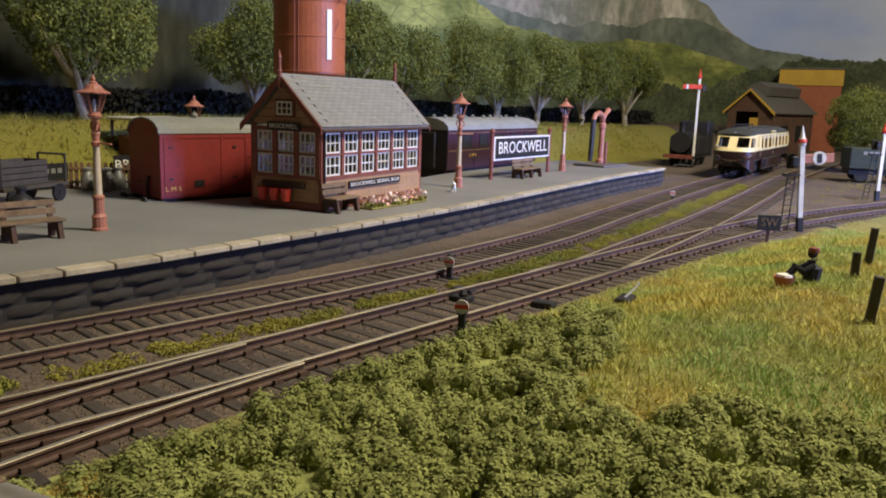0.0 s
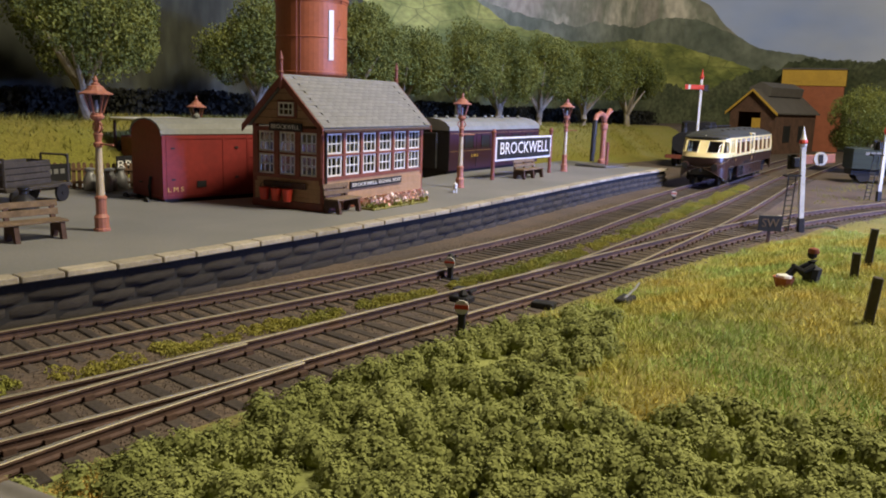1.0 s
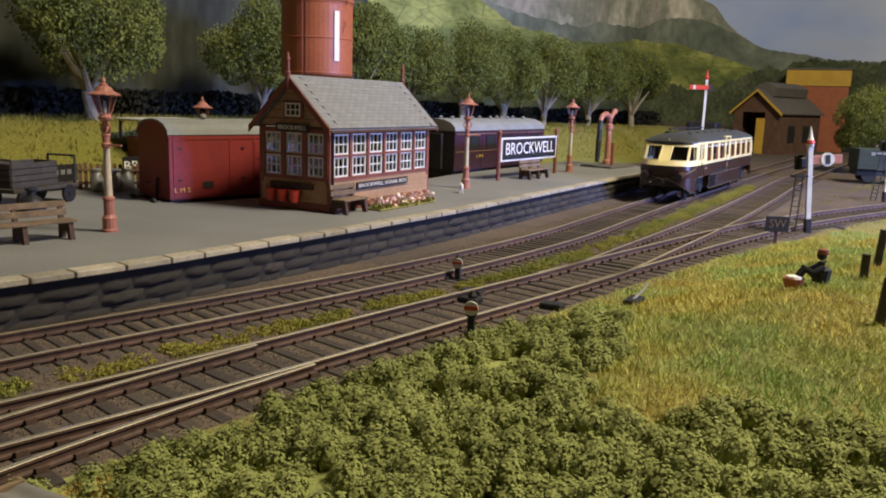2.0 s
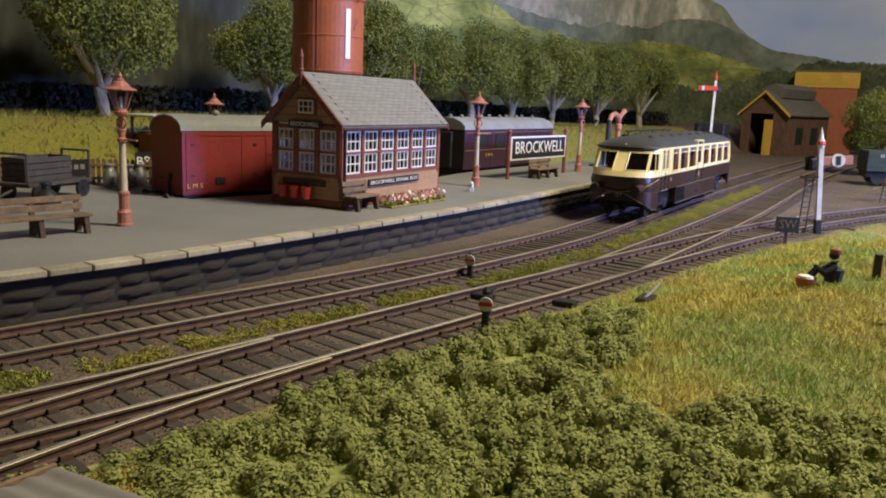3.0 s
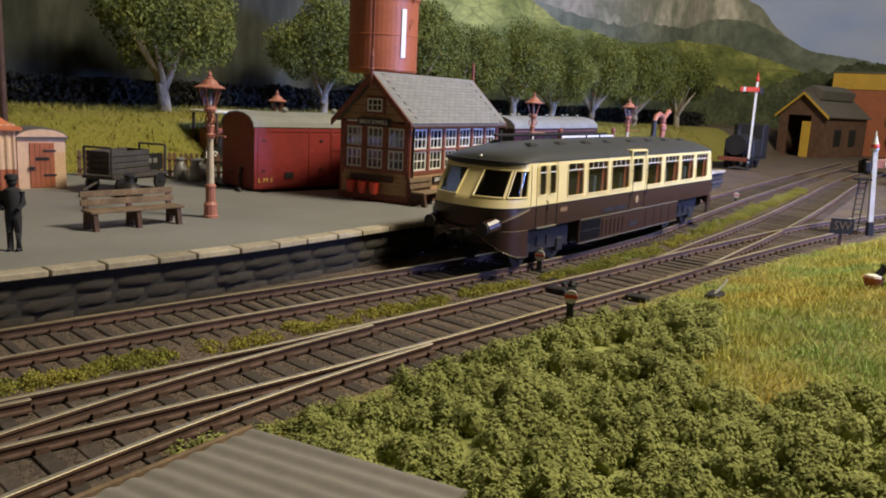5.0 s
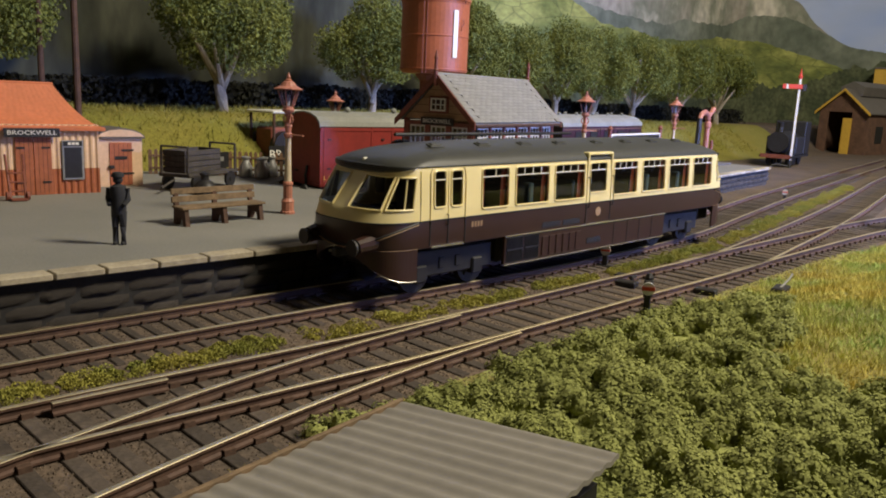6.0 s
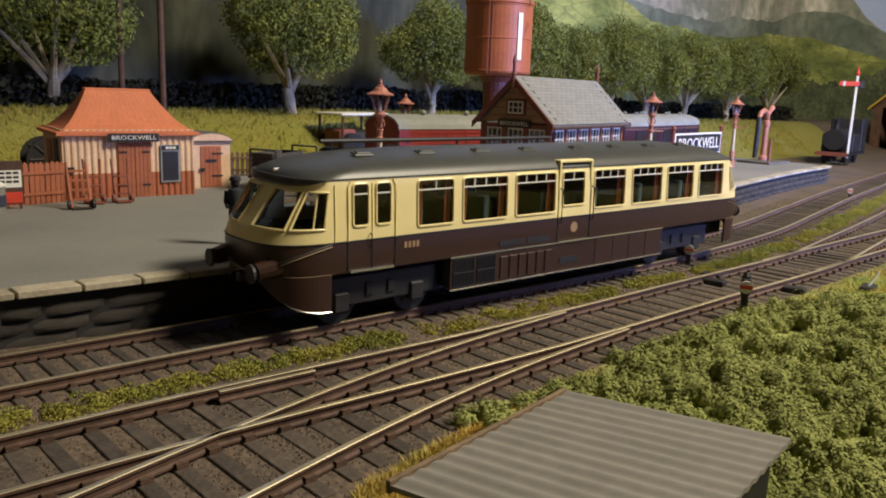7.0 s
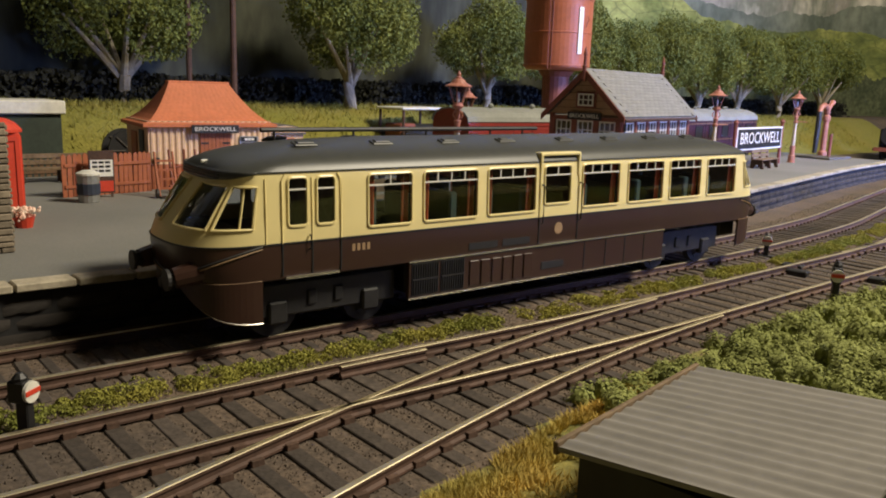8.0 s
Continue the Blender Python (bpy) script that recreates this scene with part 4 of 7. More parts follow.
def lamp_post():
    ob = thing("platform_lamp", -453, 235, PLAT, 8, "cast platform lamp in faded red and stone with a glazed lantern", "platform lamp", "platform lamps")
    part("base", lathe(B(), [(4.6, 0), (4.6, 1.6), (3.9, 2.2), (3.9, 9), (4.2, 9.6), (3.4, 11), (2.9, 12), (2.9, 22), (3.4, 22.6), (3.2, 24), (2.3, 25)], 12), SALMON, ob, "faded red fluted base", smooth=False)
    part("column", lathe(B(), [(2.25, 24.8), (1.75, 59), (1.75, 60)], 12), COLUMN, ob, "pale stone painted tapering column", smooth=True)
    part("capital", lathe(B(), [(1.8, 58), (2.6, 59), (2.6, 61), (1.7, 62), (2.2, 66), (2.6, 67), (1.6, 69), (1.6, 76), (3.6, 78), (3.9, 79.4), (3.2, 80), (2.9, 81.5)], 12), SALMON, ob, "faded red turned capital")
    for s in (-1, 1):
        pts = [(s * (1.4 + 2.6 * math.sin(a)), 0, 68 + 8 * a / math.pi) for a in (0, .5, 1, 1.57, 2.1, 2.6, 3.14)]
        part("scroll", tube(B(), pts, .6, 6), SALMON, ob, "scrolled bracket")
    part("ladder_bar", tube(B(), [(-1, 0, 60.5), (13, 0, 60.5)], .7, 6), SALMON, ob, "ladder rest bar")
    bm = lathe(B(), [(3.2, 81.6), (6.6, 94)], 6)
    g = part("lantern_glass", bm, LAMP_GLASS, ob, "greyish glazed lantern")
    g.visible_shadow = False
    bm = B()
    for i in range(6):
        a = 2 * math.pi * i / 6
        tube(bm, [(3.25 * math.cos(a), 3.25 * math.sin(a), 81.4), (6.7 * math.cos(a), 6.7 * math.sin(a), 94.2)], .32, 5)
    part("lantern_frame", bm, SALMON, ob, "thin lantern glazing bars")
    part("lantern_roof", lathe(B(), [(8.6, 93.8), (8.8, 94.6), (5.4, 96.6), (3.6, 99.5), (2.2, 100.2), (2.2, 101.2), (1.0, 102), (1.3, 103.5), (.25, 106.5)], 12), SALMON, ob, "faded red lantern roof with finial")
    part("lamp_mantle", lathe(B(), [(.8, 82), (1.1, 86), (.6, 90)], 8), OFFWHITE, ob)
    for ch in ob.children:
        ch.data.transform(Matrix.Diagonal((1.06, 1.06, .855, 1)))
    for x, y, rz, k in ((-478, 612, 60, 1.0), (-520, 878, 30, 1.0), (-662, 440, 0, .94)):
        c = copy_thing(ob, pose(x * MM, y * MM, PLAT * MM * (1 if k == 1 else .4), 0, 0, rz))


def bench(x, y, rz, label, length=56, name="platform_bench", z=PLAT):
    ob = thing(name, x, y, z, rz, label, "bench", "platform benches")
    n = 3 if length > 45 else 2
    for i in range(n):
        u = -length / 2 + 3 + (length - 6) * i / (n - 1)
        bm = B()
        prism(bm, [(-7, 0), (-3.6, 0), (-1.5, 4.5), (3.2, 4.5), (4.6, 0), (8, 0), (6.3, 9.6), (-4.6, 9.6), (-6, 20.5), (-7.8, 20.5), (-6.6, 9)], u - 1.3, u + 1.3, "y")
        part("bench_end", bm, DARKWOOD, ob, "dark sawn bench end")
    for k, xx in enumerate((-3.4, 1, 5.4)):
        part("seat_plank", box(B(), xx - 2, xx + 2, -length / 2, length / 2, 9.7, 11.0, .2), OLDWOOD, ob)
    for k, z0 in enumerate((12.6, 17.2)):
        p = part("back_plank", box(B(), -.7, .7, -length / 2, length / 2, 0, 3.6, .2), OLDWOOD, ob)
        at(p, -5.6 - k * .7, 0, z0, 0, -6, 0)


def station_sign():
    ob = thing("running_in_board", -513, 774, PLAT, 6, "black station nameboard with white letters on red-brown posts", "station sign")
    for y in (-70, 70):
        part("post", lathe(B(), [(2.6, 0), (2.2, 4), (2.2, 50), (3, 51), (3, 52), (1, 55)], 8, 0, y), BRICKRED, ob, "red-brown post")
    part("board", box(B(), -1.5, 1.5, -68, 68, 20, 46), OFFWHITE, ob, "white edged board")
    part("board_face", box(B(), 1.5, 2.0, -65, 65, 22, 44), SIGNBLACK, ob, "black board face")
    lettering("BROCKWELL", 19, 118, SIGNWHITE, ob, 2.2, 0, 33, 90)


def red_van():
    ob = thing("goods_van", -565, 404, 0, -5, "crimson bogie luggage van with a grey roof in the bay", "railway van")
    w, y0, y1 = 26.0, -70.0, 112.0
    sec = [(-w, 20), (-w, 70)] + [(-w * math.cos(a), 70 + 10 * math.sin(a)) for a in (.35, .8, 1.2, 1.57)] + [(w * math.cos(a), 70 + 10 * math.sin(a)) for a in (1.2, .8, .35)] + [(w, 70), (w, 20)]
    part("body", prism(B(), sec, y0, y1, "y"), VANRED, ob, "crimson planked van body")
    roof = [(-w - .8, 69.5)] + [(-(w + .8) * math.cos(a), 70 + 11.2 * math.sin(a)) for a in (.3, .7, 1.1, 1.57)] + [((w + .8) * math.cos(a), 70 + 11.2 * math.sin(a)) for a in (1.1, .7, .3)] + [(w + .8, 69.5)]
    inner = [(x * .96, z - 1.2) for x, z in roof[::-1]]
    bm = B()
    prism(bm, roof + inner, y0 - 1, y1 + 1, "y")
    part("roof", bm, ROOFGREY, ob, "grey canvas van roof")
    for y in (-30, 20, 70):
        part("roof_vent", lathe(B(), [(1.4, 79), (1.4, 81), (2.6, 82), (2.6, 83.4), (1, 85)], 8, 6, y), ROOFGREY, ob, "small roof ventilator")
    for y in (y0 + 4, -18, 4, 40, 62, 96):
        part("body_rib", box(B(), w - .2, w + .45, y - .9, y + .9, 21, 69), VANRED, ob)
    for z in (22, 66.5):
        part("waist_rail", box(B(), w, w + .5, y0, y1, z - .8, z + .8), VANRED, ob)
    d = part("door", box(B(), w, w + .7, 4, 40, 23, 64, .2), VANRED, ob, "crimson sliding door")
    part("door_bar", box(B(), w + .7, w + 1.3, 6, 30, 50, 51), VANRED, d)
    part("door_bar", box(B(), w + .7, w + 1.3, 42, 43.2, 40, 62), VANRED, d)
    for y in (y0 + 7, -8):
        for z in (34, 58):
            part("hinge", box(B(), w + .3, w + .9, y, y + 3, z, z + 1.4), BLACK, ob)
    lettering("L M S", 5, 13, GOLD, ob, w + .55, -60, 27, 90, "lettering")
    part("label_plate", box(B(), w + .3, w + .8, -42, -34, 28, 33), BLACK, ob, "dark label plate")
    part("end_step", box(B(), -12, -8, y0 - 1.5, y0, 30, 31), BLACK, ob)
    part("brake_pipe", tube(B(), [(6, y0 - .6, 16), (6, y0 - 1.6, 28), (8, y0 - 1.2, 36)], 1.2, 6), BLACK, ob, "black brake pipe")
    part("end_rib", box(B(), -w + .5, w - .5, y0 - .5, y0, 20, 22), VANRED, ob)
    part("underframe", box(B(), -24, 24, y0 + 2, y1 - 2, 12, 20), BLACK, ob, "black underframe")
    for s in (-1, 1):
        m = Matrix.Translation((s * 18, y0 - 4, 17)) @ Matrix.Rotation(radians(90), 4, "X")
        part("buffer", cyl(cyl(B(), 0, 0, -5, 5, 2.2, 2.2, 10, m), 0, 0, 5, 6.5, 4.6, 4.6, 12, m), BLACK, ob, "black buffer")
    for y in (-45, 80):
        for s in (-1, 1):
            m = Matrix.Translation((s * 17.5, y, 10.5)) @ Matrix.Rotation(radians(90), 4, "Y")
            part("wheel", cyl(B(), 0, 0, -2, 2, 10.5, 10.5, 20, m), BLACK, ob, "black wheel")


def maroon_coach():
    ob = thing("passenger_coach", -613, 723, 0, 8, "dark maroon coach with a grey roof standing in the bay", "railway coach")
    w, y0, y1 = 28.0, 0.0, 246.0
    sec = [(-w + 1, 20), (-w, 34), (-w, 68)] + [(-w * math.cos(a), 68 + 12 * math.sin(a)) for a in (.35, .8, 1.2, 1.57)] + [(w * math.cos(a), 68 + 12 * math.sin(a)) for a in (1.2, .8, .35)] + [(w, 68), (w, 34), (w - 1, 20)]
    part("body", prism(B(), sec, y0, y1, "y"), MAROON, ob, "dark maroon coach body")
    roof = [(-w - .7, 67)] + [(-(w + .7) * math.cos(a), 68 + 13.2 * math.sin(a)) for a in (.3, .7, 1.1, 1.57)] + [((w + .7) * math.cos(a), 68 + 13.2 * math.sin(a)) for a in (1.1, .7, .3)] + [(w + .7, 67)]
    bm = B()
    prism(bm, roof, y0 - 1, y1 + 1, "y")
    part("roof", bm, ROOFGREY, ob, "grey rounded coach roof")
    for i in range(5):
        for s in (-8, 8):
            part("roof_vent", lathe(B(), [(1.4, 78), (1.4, 81), (2.4, 81.5), (2.4, 83), (1, 84)], 8, s, 25 + i * 48), ROOFGREY, ob, "small roof ventilator")
    for i in range(5):
        y = 34 + i * 42
        wdw = part("window", box(B(), w, w + .4, y, y + 22, 45, 61, .3), SIGNBLACK, ob, "dark coach window")
        part("window_frame", tube(B(), [(w + .5, y, 45), (w + .5, y + 22, 45), (w + .5, y + 22, 61), (w + .5, y, 61), (w + .5, y, 45)], .45, 4), MAROON, wdw)
        part("door_line", box(B(), w, w + .3, y + 30, y + 30.6, 22, 66), BLACK, ob)
    for z in (42.5, 63.5):
        part("lining", box(B(), w, w + .35, y0 + 2, y1 - 2, z - .25, z + .25), LINING, ob, "thin fawn lining")
    lettering("L M S", 5, 16, GOLD, ob, w + .5, 60, 36, 90, "lettering")
    part("gangway", box(B(), -12, 12, y0 - 4, y0, 22, 64, .8), BLACK, ob, "black corridor gangway")
    part("end_panel", box(B(), -w + .5, w - .5, y0 - .6, y0, 20, 70), BLACK, ob, "black coach end")
    part("underframe", box(B(), -22, 22, y0 + 4, y1 - 4, 10, 20), BLACK, ob, "black underframe")
    for y in (50, 196):
        for d in (-20, 20):
            for s in (-1, 1):
                m = Matrix.Translation((s * 17.5, y + d, 10.5)) @ Matrix.Rotation(radians(90), 4, "Y")
                part("wheel", cyl(B(), 0, 0, -2, 2, 10.5, 10.5, 20, m), BLACK, ob, "black wheel")


def water_tower():
    ob = thing("water_tower", -690, 607, 14, 0, "red oxide cylindrical water tank on a stout column", "water tower")
    part("column", lathe(B(), [(20, 0), (20, 4), (16, 5), (15, 60), (16, 100), (22, 107), (22, 110)], 20), BRICKRED, ob, "red-brown supporting column", smooth=False)
    part("tank", lathe(B(), [(10, 107), (36, 108), (39, 111), (39, 188), (40.5, 189), (40.5, 192), (39, 193), (38, 190), (36.5, 190)], 48), TANK, ob, "red oxide riveted tank", smooth=False)
    for z in (113, 150, 187):
        part("hoop", lathe(B(), [(39.1, z - .9), (39.7, z - .6), (39.7, z + .6), (39.1, z + .9)], 48), TANK, ob)
    p = part("gauge_board", box(B(), -3, 3, -.6, .6, 126, 178), SIGNWHITE, ob, "white level gauge board")
    a = radians(-10)
    at(p, 39.6 * math.cos(a), 39.6 * math.sin(a), 0, 0, 0, 80)
    bm = tube(B(), [(40.8, 6, 186), (40.8, 6, 200), (38, 6, 204)], .7, 6)
    tube(bm, [(40.6, 3.4, 168), (42.2, 3.4, 164), (41.6, .5, 160), (41, .5, 156)], .5, 6)
    part("overflow_pipe", bm, BRICKRED, ob, "thin overflow pipe")
    for s in (-1, 1):
        part("ladder_rail", tube(B(), [(20, -36 + s * 2.5, 108), (20, -36 + s * 2.5, 190)], .5, 6), BRICKRED, ob)


def halt_hut():
    """Corrugated pagoda waiting hut."""
    L, D, H = 92.0, 62.0, 49.0
    ob = thing("pagoda_hut", -614, 84, PLAT, -7.5, "corrugated pagoda hut, pale pink over terracotta with orange roof", "station hut")
    def wall(x0, y0, x1, y1, name):
        n = int(math.hypot(x1 - x0, y1 - y0) / 1.1)
        nx, ny = (y1 - y0), -(x1 - x0)
        ln = math.hypot(nx, ny)
        nx, ny = nx / ln, ny / ln
        for z0, z1, mat, lab in ((0, 18, RUSTWALL, "terracotta corrugated lower wall"), (18, H, PINKWALL, "pale pink corrugated upper wall")):
            bm = B()
            prev = None
            for i in range(n + 1):
                t = i / n
                o = .45 * (1 if (i // 2) % 2 else -1)
                x, y = x0 + (x1 - x0) * t + nx * o, y0 + (y1 - y0) * t + ny * o
                c = (bm.verts.new((x, y, z0)), bm.verts.new((x, y, z1)))
                if prev:
                    bm.faces.new((prev[0], c[0], c[1], prev[1]))
                prev = c
            w = part(name, bm, mat, ob, lab)
            md = w.modifiers.new("thickness", "SOLIDIFY")
            md.thickness, md.offset = .8 * MM, 0
    wall(0, 0, 0, L, "front_wall"), wall(0, L, -D, L, "end_wall"), wall(-D, L, -D, 0, "back_wall"), wall(-D, 0, 0, 0, "end_wall")
    # pagoda roof: concave hip
    bm, rings = B(), []
    ov = 4.0
    for k in range(9):
        t = k / 8
        z = H - 2 + 29 * t ** 1.55
        ix, iy = (D / 2 + ov - 4) * t, (L / 2 + ov - 23) * t ** .92
        hx, hy = D / 2 + ov - ix, L / 2 + ov - iy
        ring = []
        for (ax, ay, bx, by, cnt) in ((-1, -1, 1, -1, 22), (1, -1, 1, 1, 34), (1, 1, -1, 1, 22), (-1, 1, -1, -1, 34)):
            for i in range(cnt):
                q = i / cnt
                o = .1 if i % 2 else 0
                ring.append(bm.verts.new((-D / 2 + hx * (ax + (bx - ax) * q), L / 2 + hy * (ay + (by - ay) * q), z + o)))
        rings.append(ring)
    for a, b in zip(rings, rings[1:]):
        for i in range(len(a)):
            j = (i + 1) % len(a)
            bm.faces.new((a[i], a[j], b[j], b[i]))
    bm.faces.new(rings[-1])
    part("roof", bm, ORANGEROOF, ob, "orange-red concave corrugated roof")
    part("fascia", box(B(), -D - 4, 4, -4, L + 4, H - 4.4, H - 1.8, .3), ORANGEROOF, ob, "orange-red fascia")
    part("ridge_cap", box(B(), -D / 2 - 4, -D / 2 + 4, L / 2 - 23.5, L / 2 + 23.5, H + 26, H + 28.6, .6), ORANGEROOF, ob, "orange-red ridge cap")
    for i in range(2):
        d = part("door", box(B(), .6, 1.6, 37 + i * 11.6, 48.2 + i * 11.6, 0, 41, .2), RUSTWALL, ob, "terracotta boarded door leaf")
        for j in range(1, 4):
            part("board_line", box(B(), 1.6, 1.75, 37 + i * 11.6 + j * 2.8, 37.25 + i * 11.6 + j * 2.8, 1, 40), DARKWOOD, d)
        for z in (9, 33):
            part("hinge", box(B(), 1.6, 2.1, 37.5 + i * 16, 43 + i * 16, z - .6, z + .6), BLACK, d)
    nb = part("nameboard", box(B(), 4.2, 5.2, 30, 65, 40.5, 46.5), SIGNBLACK, ob, "black nameboard with white letters")
    lettering("BROCKWELL", 4.2, 31, SIGNWHITE, nb, 5.35, 47.5, 43.4, 90)
    bd = part("notice_board", box(B(), .8, 2.0, 66.5, 81, 10, 38, .2), ZINC, ob, "grey edged dark notice board")
    part("notice_face", box(B(), 2.0, 2.3, 68, 79.5, 11.5, 33), SIGNBLACK, bd, "dark notice face")
    part("notice_header", box(B(), 2.0, 2.3, 67.5, 80, 34, 37.4), SIGNBLACK, bd)
    bm = B()
    for j in range(3):
        box(bm, 2.3, 2.5, 70.5 + j * 2.6, 72.6 + j * 2.6, 34.8, 36.6)
    part("header_bars", bm, SIGNWHITE, bd, "pale bars of writing")
    part("wall_box", box(B(), .6, 3, 3, 7, 19, 23, .3), BLACK, ob, "small black wall box")
    w = part("end_window", box(B(), -20, -8, -1.6, -.6, 16, 42), BLUEWAGON, ob, "blue-grey end window shutter")
    part("end_door", box(B(), -44, -28, -1.6, -.6, 0, 40), RUSTWALL, ob, "terracotta end door")


def lamp_hut():
    ob = thing("lamp_hut", -631, 187, PLAT, -7, "small arched lamp hut in terracotta and buff", "store hut")
    W, D, H = 33.0, 30.0, 42.0
    part("body", box(B(), -D, 0, 0, W, 0, H - 4), PINKWALL, ob, "buff boarded hut body")
    part("side_wall", box(B(), -D, -.5, -.4, 0, 0, H - 4), RUSTWALL, ob, "terracotta side boards")
    roof = [(-2, H - 5)] + [(W / 2 - (W / 2 + 2) * math.cos(a), H - 5 + 8 * math.sin(a)) for a in (.3, .7, 1.1, 1.57)] + [(W / 2 + (W / 2 + 2) * math.cos(a), H - 5 + 8 * math.sin(a)) for a in (1.1, .7, .3)] + [(W + 2, H - 5)]
    part("roof", prism(B(), roof, -D - 2, 2.0, "x"), CORRUGATED, ob, "dark grey arched roof")
    part("gable", prism(B(), [(y, z - .9) for y, z in roof[1:-1]], 2.0, 2.6, "x"), PINKWALL, ob, "buff arched gable")
    d = part("door", box(B(), 0, .8, 8, 25, 1, 34, .2), RUSTWALL, ob, "terracotta boarded door")
    for j in range(1, 5):
        part("board_line", box(B(), .8, .95, 8 + j * 3.4, 8.25 + j * 3.4, 2, 33), DARKWOOD, d)
    for z in (10, 28):
        part("hinge", box(B(), .8, 1.3, 17, 26, z - .7, z + .7), BLACK, d)
    part("plate", box(B(), .9, 1.3, 12, 21, 21, 23.4), SIGNBLACK, d, "small dark plate")
    part("lock", box(B(), .8, 1.8, 7, 11, 14, 16.5), BLACK, d, "dark lock")


def luggage_trolley():
    ob = thing("luggage_trolley", -596, 252, PLAT, 25, "dark wooden station trolley loaded with a crate", "luggage trolley")
    part("deck", box(B(), -14, 14, -32, 32, 11, 13.5, .4), GREYWOOD, ob, "dark plank deck")
    for y in (-22, 22):
        for s in (-1, 1):
            m = Matrix.Translation((s * 13, y, 6.5)) @ Matrix.Rotation(radians(90), 4, "Y")
            bm = B()
            cyl(bm, 0, 0, -1, 1, 6.5, 6.5, 16, m), cyl(bm, 0, 0, -1.6, 1.6, 1.6, 1.6, 8, m)
            part("wheel", bm, IRON, ob, "dark iron wheel")
    for y in (-31, 31):
        bm = B()
        for x in (-12, 12):
            cyl(bm, x, y, 13, 34, .9, .9, 6)
        tube(bm, [(-12, y, 34), (12, y, 34)], .9, 6)
        part("end_rail", bm, GREYWOOD, ob, "dark end rail")
    part("tow_bar", tube(B(), [(0, -32, 9), (4, -52, 5)], .9, 6), GREYWOOD, ob, "tow bar")
    crate = thing("crate", -600, 248, PLAT + 13.6, 25, "dark slatted wooden crate on the trolley", "crate")
    for i in range(4):
        part("slat", box(B(), 10, 11, -22, 22, i * 4.4, i * 4.4 + 3.8, .2), GREYWOOD, crate)
        part("slat", box(B(), -11, -10, -22, 22, i * 4.4, i * 4.4 + 3.8, .2), GREYWOOD, crate)
        part("slat", box(B(), -10, 10, -22.8, -21.8, i * 4.4, i * 4.4 + 3.8, .2), GREYWOOD, crate)
        part("slat", box(B(), -10, 10, 21.8, 22.8, i * 4.4, i * 4.4 + 3.8, .2), GREYWOOD, crate)
    part("contents", box(B(), -9.8, 9.8, -21.5, 21.5, .2, 14), BLACK, crate, "dark contents")
    lid = thing("milk_can", -560, 236, PLAT, 0, "squat dark metal can beside the trolley", "can")
    part("body", lathe(B(), [(8, 0), (9, 1), (9, 5), (6, 9), (3, 11), (3, 14), (4, 14.5), (4, 16), (1, 17)], 16), IRON, lid, "squat dark can body", smooth=True)


def churns():
    ob = thing("milk_churn", -646, 326, PLAT, 0, "grey metal milk churn by the fence", "milk churn", "milk churns")
    part("body", lathe(B(), [(5.2, 0), (5.6, .6), (5.6, 10), (3.2, 14), (3.2, 16), (4.2, 17.2), (4.2, 18.2), (.8, 19)], 14), ZINC, ob, "dull zinc body", smooth=True)
    for s in (-1, 1):
        part("handle", tube(B(), [(s * 4.2, 0, 13), (s * 6, 0, 13.5), (s * 5.8, 0, 10.5)], .4, 5), ZINC, ob)
    for x, y in ((-636, 338), (-628, 330), (-641, 350)):
        copy_thing(ob, pose(x * MM, y * MM, PLAT * MM, 0, 0, x))
    blue = thing("dustbin", -573, 29, PLAT, 0, "pale blue and silver metal bin near the fence", "bin")
    part("body", lathe(B(), [(6, 0), (6.4, .6), (6.8, 17), (7.1, 17.4)], 16), ZINC, blue, "pale metal bin body", smooth=False)
    part("lid", lathe(B(), [(7.3, 17.4), (7.3, 18.6), (4, 20.2), (1, 20.6)], 16), OFFWHITE, blue, "pale bin lid")
    part("band", lathe(B(), [(6.6, 5), (6.95, 5.2), (7.1, 12), (6.8, 12.2)], 16), BLUEWAGON, blue, "blue painted band")


def fence(name, x0, y0, x1, y1, z, h, mat, label, gap=4.6, paling=3.0):
    rz = math.degrees(math.atan2(y1 - y0, x1 - x0))
    L = math.hypot(x1 - x0, y1 - y0)
    ob = thing(name, x0, y0, z, rz, label, "fence")
    for zz in (h * .25, h * .75):
        part("rail", box(B(), 0, L, -.9, -.1, zz - 1, zz + 1), mat, ob)
    bm = B()
    prism(bm, [(-paling / 2, 0), (paling / 2, 0), (paling / 2, h - 1), (0, h + .5), (-paling / 2, h - 1)], 0, 1.0, "y")
    me = finish("paling", bm, mat)
    n = int(L / gap)
    for i in range(n + 1):
        o = new("paling", me)
        o.parent = ob
        at(o, i * gap, 0, random.uniform(-.5, .4), 0, random.uniform(-1.5, 1.5), 0)


